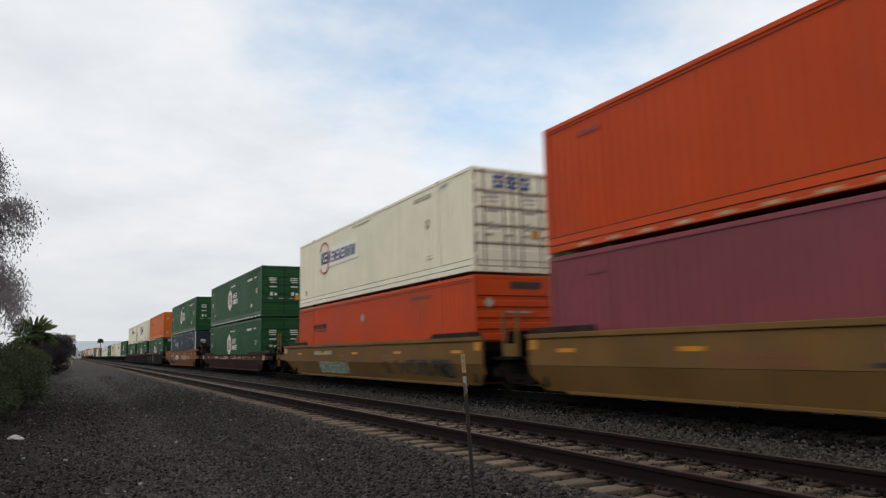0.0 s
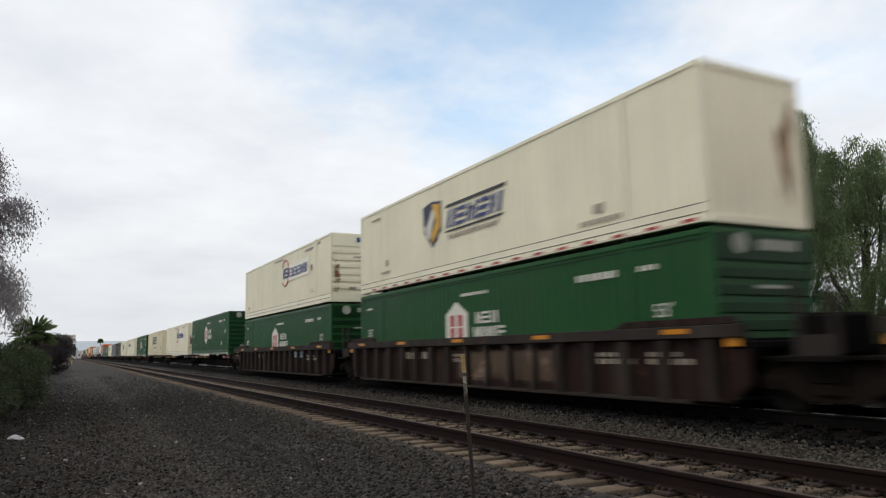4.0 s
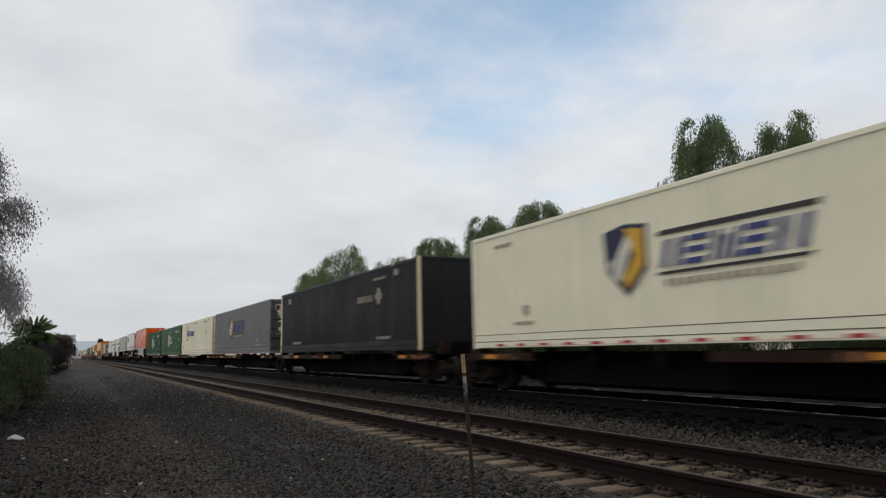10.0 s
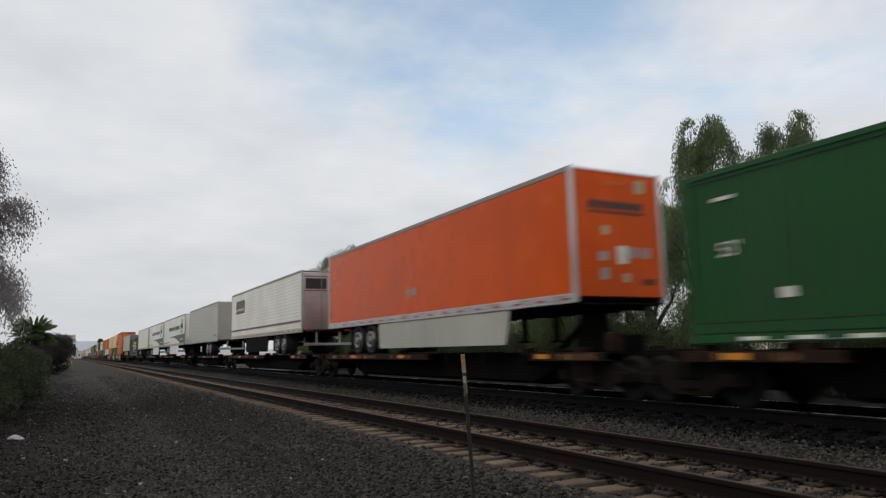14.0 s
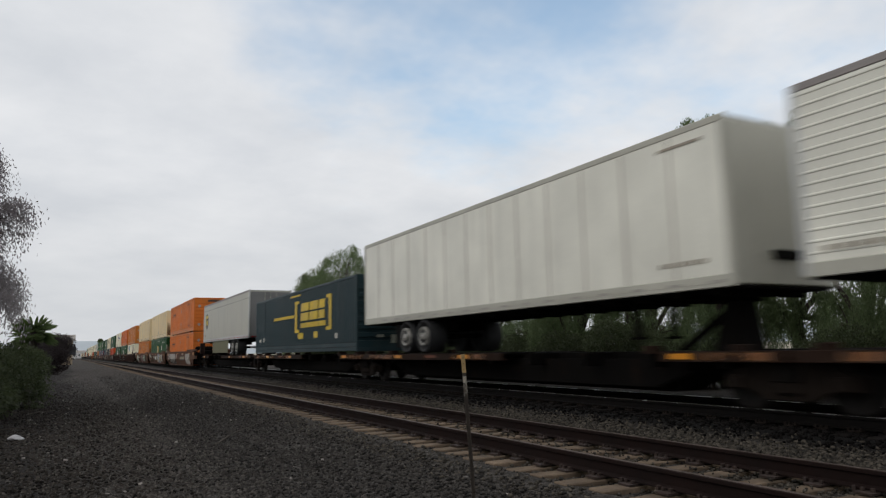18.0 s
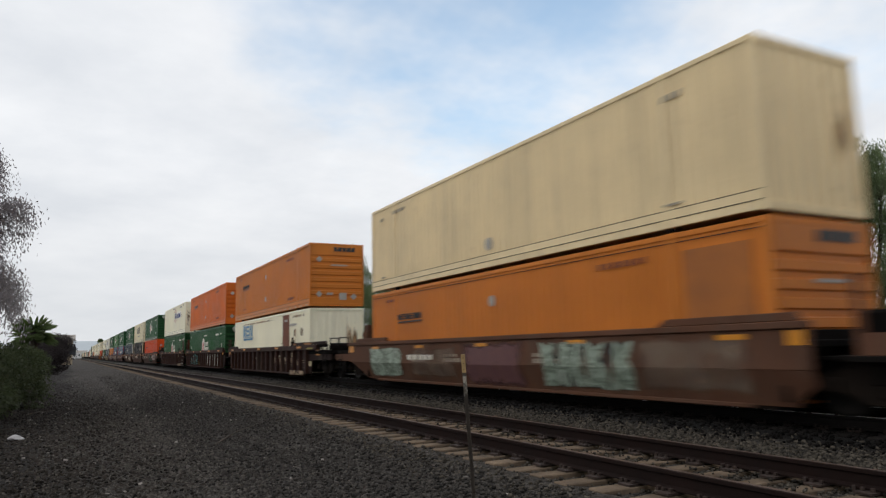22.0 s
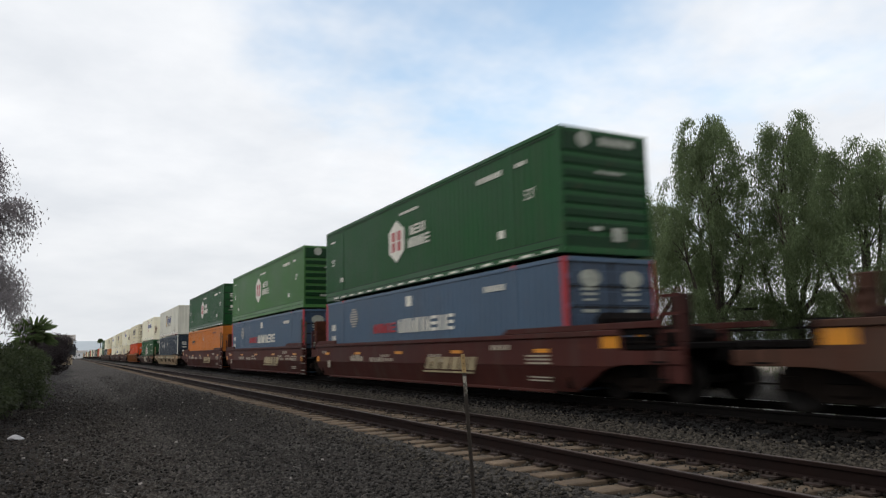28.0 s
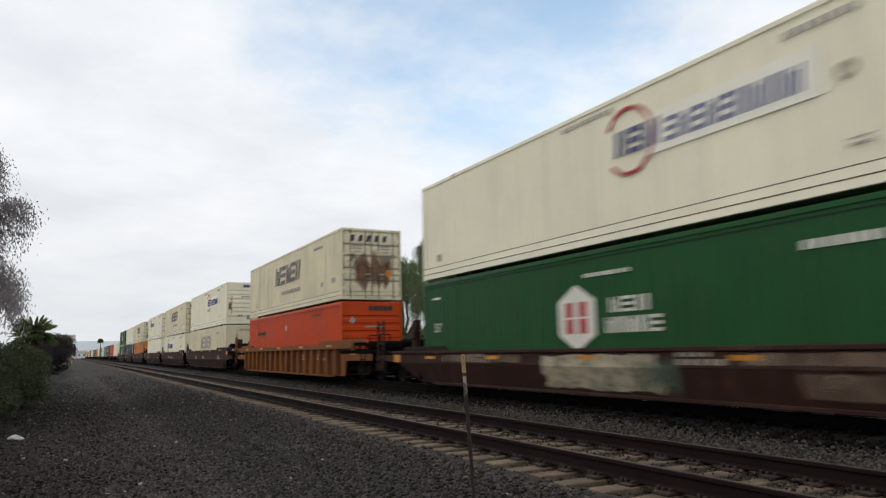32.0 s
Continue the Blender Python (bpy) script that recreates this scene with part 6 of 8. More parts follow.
    if z > 2:
        for y in (2.03, L - 2.03):
            for sx in (-1, 1):
                at(part("twist_lock", boxes("twist lock", [(-0.07, 0.07, -0.08, 0.08, -0.078, 0.02)], 0.015), IRON, c), sx * (HALF - 0.085), y, 0)
    if kind == "blue":
        for x in (-0.62, 0.60):
            part("placard", end_prisms(("oval", x), [[(x + 0.30 * math.cos(a * 0.5236), 2.42 + 0.20 * math.sin(a * 0.5236)) for a in range(12)]], -0.016, 0.004), M_DIM, c, "dull white oval end placard")
    if paint_ in (GREEN, GREEN_B, GREEN_C, RED, ORANGE, ORANGE_OLD, AMBER):
        part("upper_seam", boxes("upper seam", [(-HALF - 0.002, -HALF + 0.004, 0.1, L - 0.1, H - 0.185, H - 0.170)]), GASKET, c)
    deco(c, low)
    MOVERS.append((c, X_FAR, s, z))
    return c


# ---- train: highway trailers ----
def lined(key, L, z0, z1, step):
    """Trailer shell with fine level ridges along its sides."""
    if key in MESH:
        return MESH[key]
    prof, z = [], z0 + 0.02
    while z + step < z1 - 0.02:
        prof += [(z, 0.0), (z + step * 0.72, 0.0), (z + step * 0.80, 0.012), (z + step * 0.92, 0.012)]
        z += step
    prof.append((z1 - 0.02, 0.0))
    V, F = [], []
    for sx in (-1, 1):
        n = len(V)
        for zz, d in prof:
            V += [(sx * (1.285 + d), 0.04, zz), (sx * (1.285 + d), L - 0.04, zz)]
        for i in range(len(prof) - 1):
            q = (n + 2 * i, n + 2 * i + 1, n + 2 * i + 3, n + 2 * i + 2)
            F.append(q[::-1] if sx < 0 else q)
    n = len(V)
    for y in (0.02, L - 0.02):
        V += [(-1.285, y, z0), (1.285, y, z0), (1.285, y, z1), (-1.285, y, z1)]
    F += [(n, n + 1, n + 2, n + 3), (n + 7, n + 6, n + 5, n + 4), (n + 3, n + 2, n + 6, n + 7), (n + 4, n + 5, n + 1, n)]
    return raw(key, V, F)


def trailer(s, L, label, skin, rail, ribs, wheels, skirt, nose, deco, z1=4.87):
    """A box trailer riding on a spine car; wheels: axle places along y; skirt: stretch along y."""
    t = thing("semi_trailer", label, "trailer", "trailers on the train")
    z0 = 2.16
    key = (label, L)
    if ribs:
        part("body", lined((key, "body"), L, z0, z1 - 0.1, ribs), skin, t)
    else:
        part("body", boxes((key, "body"), [(-1.288, 1.288, 0.03, L - 0.03, z0, z1 - 0.06)], 0.015), skin, t)
    part("roof", boxes((key, "roof"), [(-1.27, 1.27, 0.02, L - 0.02, z1 - 0.06, z1 - 0.02)], 0.01), SILVER, t)
    for sx in (-1, 1):
        part("top_rail", boxes((key, "top", sx), [(min(sx * 1.30, sx * 1.22), max(sx * 1.30, sx * 1.22), 0.0, L, z1 - 0.13, z1)], 0.015), TOP_RAIL if rail is SILVER else rail, t)
        part("bottom_rail", boxes((key, "low", sx), [(min(sx * 1.302, sx * 1.22), max(sx * 1.302, sx * 1.22), 0.0, L, 1.98, 2.20)], 0.015), PALE if skin is REEFER else rail, t)
        for y in (0.05, L - 0.05):
            at(part("corner_post", boxes(("trailer post", z1), [(-0.045, 0.045, -0.06, 0.06, 2.0, z1 - 0.02)], 0.015), rail, t), sx * 1.262, y)
    part("reflective_tape", prisms((key, "tape"), [dashes(0.2, 0.93, int((L - 0.7) / 0.93), 0.30, 2.06, 2.11)], -1.309, -1.303), M_GREY if deco is deco_panels else M_RED, t)
    part("floor", boxes((key, "floor"), [(-1.2, 1.2, 0.05, L - 0.05, 1.96, 2.0)]), IRON, t)
    for i in range(int(L / 0.9) - 1):
        at(part("cross_member", boxes("cross member", [(-1.15, 1.15, -0.03, 0.03, 1.86, 1.96)]), IRON, t), 0, 0.9 * i + 0.5)
    tyre = wheelmesh("tyre", 0.50, 0.56, 0.20, 26)
    rim = wheelmesh("rim", 0.285, 0.10, 0.10, 20)
    for y in wheels:
        for sx in (-1, 1):
            w = at(part("wheel", tyre, TYRE, t), sx * 0.98, y, 1.475, 0, 0, 0 if sx < 0 else 180)
            at(part("rim", rim, RIM, w), -0.26, 0, 0)
        at(part("axle", boxes("trailer axle", [(-0.9, 0.9, -0.07, 0.07, 1.40, 1.54)], 0.03), IRON, t), 0, y)
    m = sum(wheels) / len(wheels)
    part("bogie", boxes((key, "bogie"), [(-0.55, -0.42, m - 1.3, m + 1.3, 1.62, 1.88), (0.42, 0.55, m - 1.3, m + 1.3, 1.62, 1.88)], 0.02), IRON, t)
    for sx in (-1, 1):
        part("mud_flap", boxes((key, "flap", sx), [(sx * 0.95 - 0.3, sx * 0.95 + 0.3, m + (1.45 if m < L / 2 else 1.42) - 0.01, m + (1.45 if m < L / 2 else 1.42) + 0.01, 1.15, 1.9)]), TYRE, t)
    leg = L - m - 1.0 if m < L / 2 else 3.1
    for sx in (-0.5, 0.5):
        part("landing_leg", boxes((key, "leg", sx), [(sx - 0.06, sx + 0.06, leg - 0.06, leg + 0.06, 1.22, 1.95), (sx - 0.13, sx + 0.13, leg - 0.13, leg + 0.13, 1.18, 1.23)], 0.012), IRON, t)
    if skirt:
        y0, y1, mt = skirt
        part("side_skirt", prisms((key, "skirt"), [[(y0, 1.98), (y0 + 0.25, 1.14), (y1 - 0.1, 1.14), (y1, 1.98)]], -1.27, -1.25), mt, t, "pale flat side skirt")
    nose(t, key, L)
    deco(t, key, L)
    MOVERS.append((t, X_FAR, s, 0.0))
    return t


def nose_plain(t, key, L):
    part("nose", boxes((key, "nose"), [(-1.23, 1.23, 0.0, 0.05, 2.02, 4.80)], 0.02), SILVER if L < 15 else PALE, t)
    part("gladhand_box", boxes((key, "glad"), [(-0.35, 0.35, -0.06, 0.0, 2.45, 2.62)], 0.02), IRON, t)


def nose_orange(t, key, L):
    n = part("nose", boxes((key, "nose"), [(-1.20, 1.20, 0.0, 0.05, 2.12, 4.80)], 0.02), GLOSS, t)
    part("lettering", end_prisms("nose name", [[(-0.85 + 0.16 * k, 4.08), (-0.72 + 0.16 * k, 4.08), (-0.72 + 0.16 * k, 4.26), (-0.85 + 0.16 * k, 4.26)] for k in range(10)] + [[(-0.85, 3.98), (0.76, 3.98), (0.76, 4.03), (-0.85, 4.03)]], -0.01, 0.0), M_BLACK, n)
    for i, (x, z, w, h, mt) in enumerate(((-0.5, 3.5, 0.2, 0.2, M_CREAM), (-0.62, 2.92, 0.26, 0.2, M_GREY), (-0.1, 2.86, 0.32, 0.4, M_WHITE), (0.25, 3.0, 0.24, 0.24, M_GREY), (0.62, 3.0, 0.24, 0.24, M_GREY), (-0.58, 2.5, 0.22, 0.26, M_GREY), (0.05, 2.45, 0.2, 0.2, M_CREAM), (0.5, 4.5, 0.3, 0.3, M_CREAM), (0.6, 2.4, 0.4, 0.14, M_RUSTPATCH))):
        part("placard", end_prisms(("nose card", i), [[(x, z), (x + w, z), (x + w, z + h), (x, z + h)]], -0.008, 0.0), mt, n)
    part("marker_light", end_prisms("nose lights", [[(x, 4.64), (x + 0.1, 4.64), (x + 0.1, 4.69), (x, 4.69)] for x in (-0.35, -0.15, 0.05)], -0.03, 0.0), M_AMBER, n)


def nose_doors(t, key, L):
    for j, x0 in enumerate((-1.2, 0.01)):
        d = part("door", boxes(("trailer door", j), [(x0, x0 + 1.19, 0.0, 0.04, 2.1, 4.76)] + [(x0 + 0.05, x0 + 1.14, -0.014, 0.0, z, z + 0.40) for z in (2.2, 2.75, 3.3)], 0.01), SILVER, t)
        part("window_panel", end_prisms(("door band", j), [[(x0 + 0.08, 4.0), (x0 + 1.1, 4.0), (x0 + 1.1, 4.5), (x0 + 0.08, 4.5)]], -0.008, 0.0), M_BLACK, d)
        part("stripe", end_prisms(("door stripe", j), [[(x0 + 0.02, 3.9), (x0 + 1.16, 3.9), (x0 + 1.16, 3.95), (x0 + 0.02, 3.95)], [(x0 + 0.02, 4.56), (x0 + 1.16, 4.56), (x0 + 1.16, 4.62), (x0 + 0.02, 4.62)]], -0.008, 0.0), M_RED, d)
        part("lock_rod", rod(("trailer rod", j), x0 + 0.85 - 0.5 * j, -0.03, 2.05, 4.75, 0.018), M_GREY, d)
    part("bumper", boxes("rear bumper", [(-1.15, 1.15, 0.0, 0.12, 1.36, 1.48), (-0.6, -0.52, 0.0, 0.1, 1.45, 2.0), (0.52, 0.6, 0.0, 0.1, 1.45, 2.0)], 0.01), SILVER, t)
    part("tail_light", end_prisms("tails", [[(x, 2.03), (x + 0.12, 2.03), (x + 0.12, 2.1), (x, 2.1)] for x in (-1.1, -0.9, 0.8, 1.0)], -0.02, 0.0), M_RED, t)


def nose_grey_doors(t, key, L):
    for j, x0 in enumerate((-1.2, 0.01)):
        d = part("door", boxes(("grey door", j), [(x0, x0 + 1.19, 0.0, 0.04, 2.1, 4.76)], 0.01), GREY if L > 15 else PALE, t)
        part("lock_rod", rod(("grey rod", j), x0 + 0.85 - 0.5 * j, -0.03, 2.05, 4.75, 0.018), M_GREY, d)
    part("bumper", boxes("rear bumper", [], 0.01), SILVER, t)
    part("tail_light", end_prisms("tails", [], 0, 1), M_RED, t)


def nose_reefer(t, key, L):
    part("nose", boxes((key, "nose"), [(-1.23, 1.23, 0.0, 0.05, 2.02, 4.80)], 0.02), REEFER, t)
    u = part("cooling_unit", end_prisms("reefer unit", [[(-0.98, 2.55), (0.98, 2.55), (1.02, 2.8), (1.02, 4.55), (0.9, 4.72), (-0.9, 4.72), (-1.02, 4.55), (-1.02, 2.8)]], -0.52, 0.0), REEFER, t, "white refrigeration unit with black grille")
    part("grille", end_prisms("reefer grille", [[(-0.35, 3.75), (1.0, 3.75), (1.0, 4.6), (0.85, 4.74), (-0.75, 4.74)]], -0.56, -0.40), M_BLACK, u)
    for k in range(7):
        part("slat", boxes(("reefer slat", k), [(-0.3, 0.95, -0.575, -0.56, 3.82 + 0.11 * k, 3.85 + 0.11 * k)]), IRON, u)
    part("panel", boxes("reefer panel", [(-0.9, 0.9, -0.535, -0.52, 2.75, 3.62)], 0.01), REEFER, u)
    part("badge", boxes("reefer badge", [(-0.82, -0.62, -0.545, -0.535, 3.05, 3.16), (0.6, 0.8, -0.545, -0.535, 2.8, 2.9)]), M_BLACK, u)
    part("lower_guard", boxes("reefer guard", [(-0.8, 0.8, -0.4, 0.0, 2.3, 2.55)], 0.04), IRON, u)


def deco_ffe(t, key, L):
    xo, xi = -1.316, -1.300
    part("swoosh", prisms((key, "swoosh"), [[(11.3, 2.92), (7.0, 2.98), (3.4, 3.02), (0.12, 3.04), (0.12, 2.21), (3.0, 2.21), (3.6, 2.30), (5.0, 2.58), (7.5, 2.82)]], xo + 0.008, xi), M_GREEN, t, "dark green swoosh along the side")
    part("ring", prisms((key, "ring"), arc(1.95, 3.80, 0.66, 0.09, 0, 360, 28), xo, xi), M_GREEN, t)
    part("ring_inlay", prisms((key, "ring bars"), strokes(2.45, 1.45, 3.62, 4.04, 3, 0.10, 2), xo, xi), M_GREEN, t)
    part("lettering", prisms((key, "name"), strokes(11.75, 8.95, 3.56, 3.90, 6, 0.07, 3) + strokes(8.65, 6.85, 3.56, 3.90, 4, 0.07, 4) + strokes(6.55, 3.45, 3.56, 3.90, 7, 0.07, 5), xo, xi), M_GREEN, t)
    part("marking", prisms((key, "marks"), bars(15.8, 10.6, 2.34, 2.42, 24, 0, 5), xo, xi), M_FADE, t)
    part("marking", prisms((key, "web"), bars(3.0, 1.2, 2.50, 2.62, 12, 0, 6), xo - 0.002, xi), M_WHITE, t)


def deco_orange(t, key, L):
    part("placard", prisms((key, "dec"), [disc(8.35, 2.84, 0.15, 8), disc(7.95, 2.88, 0.15, 8)], -1.30, -1.285), M_GREY, t)
    for k in range(12):
        part("rivet_band", boxes(("rivet", k), [(-1.306, -1.300, 0.35 + 1.35 * k, 0.75 + 1.35 * k, 2.12, 2.16)]), M_GREY, t)


def deco_red(t, key, L):
    part("emblem", prisms((key, "card"), [rect(14.6, 12.2, 3.55, 4.35)], -1.312, -1.296), mat("marking_maroon", (0.16, 0.06, 0.07), 0.5, var=0.15, bump=0.0), t, "small dark maroon side panel")
    part("emblem_inlay", prisms((key, "cardbars"), bars(14.4, 12.4, 3.72, 3.86, 7, 0, 3), -1.316, -1.312), M_WHITE, t)
    part("stripe", prisms((key, "stripe"), [rect(0.1, L - 0.1, 2.46, 2.56)], -1.306, -1.296), mat("marking_maroon", (0.16, 0.06, 0.07), 0.5, var=0.15, bump=0.0), t)


def deco_panels(t, key, L):
    for k in range(1, 13):
        part("panel_seam", boxes(("seam", k), [(-1.294, -1.287, 1.24 * k - 0.03, 1.24 * k + 0.03, 2.2, 4.74)], 0.002), SILVER if L < 15 else mat("panel_seam", (0.55, 0.51, 0.43), 0.5, var=0.1), t)
    part("marking", prisms((key, "marks"), bars(1.6, 0.5, 2.42, 2.5, 7, 0, 3) + [rect(1.5, 0.5, 4.55, 4.6)], -1.302, -1.287), M_FADE, t)


def deco_badge(t, key, L):
    sh = part("emblem", prisms((key, "shield"), [[(15.27, 3.98), (15.1, 4.08), (14.7, 4.17), (14.3, 4.08), (14.13, 3.98), (14.13, 3.45), (14.2, 3.25), (14.4, 3.08), (14.7, 2.94), (15.0, 3.08), (15.2, 3.25), (15.27, 3.45)]], -1.298, -1.286), mat("marking_umber", (0.045, 0.024, 0.016), 0.5, var=0.1, bump=0.0), t, "dark brown and gold shield emblem")
    part("emblem_inlay", prisms((key, "gold"), [[(15.2, 4.0), (14.7, 4.08), (14.2, 4.0), (14.2, 3.85), (15.2, 3.75)]] + bars(15.15, 14.25, 3.3, 3.68, 3, 0, 1, 0.15), -1.302, -1.298), M_YELLOW, sh)
    part("seam", boxes((key, "line"), [(-1.292, -1.286, 0.1, L - 0.1, 4.40, 4.415)]), GASKET, t)
    part("marking", prisms((key, "marks"), [rect(15.6, 15.2, 2.4, 2.6)], -1.298, -1.286), M_FADE, t)


# ---- train: make-up, from the units that pass first ----
FADED_MAUVE = ragged("faded_mauve_patch", ((0.10, 0.04, 0.045), (0.13, 0.055, 0.05)), 0.9)
PALE_DUST = ragged("pale_dust", ((0.28, 0.22, 0.13), (0.46, 0.39, 0.27)), 0.9, 1.3, 0.10, 0.8, (1, 1, 1), 0.5)
RUST_RED = ragged("rust_red_patch", ((0.16, 0.05, 0.025), (0.24, 0.10, 0.05)), 0.5, 1.6, 0.2, 0.8, (1, 1, 1), 0.4)
DULL_GREEN = ragged("faded_green_patch", ((0.055, 0.085, 0.05), (0.085, 0.11, 0.075)), 0.7, 1.8, 0.2, 0.8, (1, 1, 1), 0.4)
RIB_NAME = [("bars", M_DULL, 5.9, 5.35, 0.60, 0.82, 1), ("bars", M_DULL, 4.9, 4.25, 0.60, 0.82, 2), ("bars", M_DULL, 3.85, 3.25, 0.60, 0.82, 2), ("bars", M_DULL, 2.85, 2.25, 0.60, 0.82, 2), ("block", M_DULL, 5.95, 5.3, 0.54, 0.57, 1),
            ("block", M_DULL, 4.9, 4.2, 0.54, 0.57, 1), ("block", M_DULL, 3.9, 3.2, 0.54, 0.57, 1), ("block", M_DULL, 2.8, 2.2, 0.50, 0.53, 1), ("block", M_DULL, 2.8, 2.2, 0.42, 0.45, 1), ("bars", M_DULL, 1.75, 1.25, 0.48, 0.74, 2), ("block", M_DULL, 8.7, 8.5, 0.66, 0.80, 1)]
CURVED_NAME = [("slant", M_OLD, 6.5, 3.55, 0.52, 0.86, 6), ("block", M_OLD, 6.6, 3.7, 0.43, 0.48, 1), ("bars", M_FADE, 12.7, 11.4, 0.72, 0.88, 5), ("bars", M_FADE, 10.8, 9.6, 0.70, 0.84, 4), ("bars", M_FADE, 2.8, 1.9, 1.02, 1.14, 4), ("block", M_FADE, 1.3, 0.4, 0.86, 0.90, 1),
               ("block", M_FADE, 1.3, 0.4, 0.78, 0.82, 1), ("block", M_FADE, 1.3, 0.4, 0.70, 0.74, 1), ("block", M_FADE, 1.2, 0.35, 0.40, 0.43, 1), ("block", M_FADE, 1.2, 0.35, 0.33, 0.36, 1), ("bars", M_FADE, 15.3, 14.8, 0.45, 0.72, 1), ("bars", M_FADE, 16.0, 15.4, 1.0, 1.1, 3)]
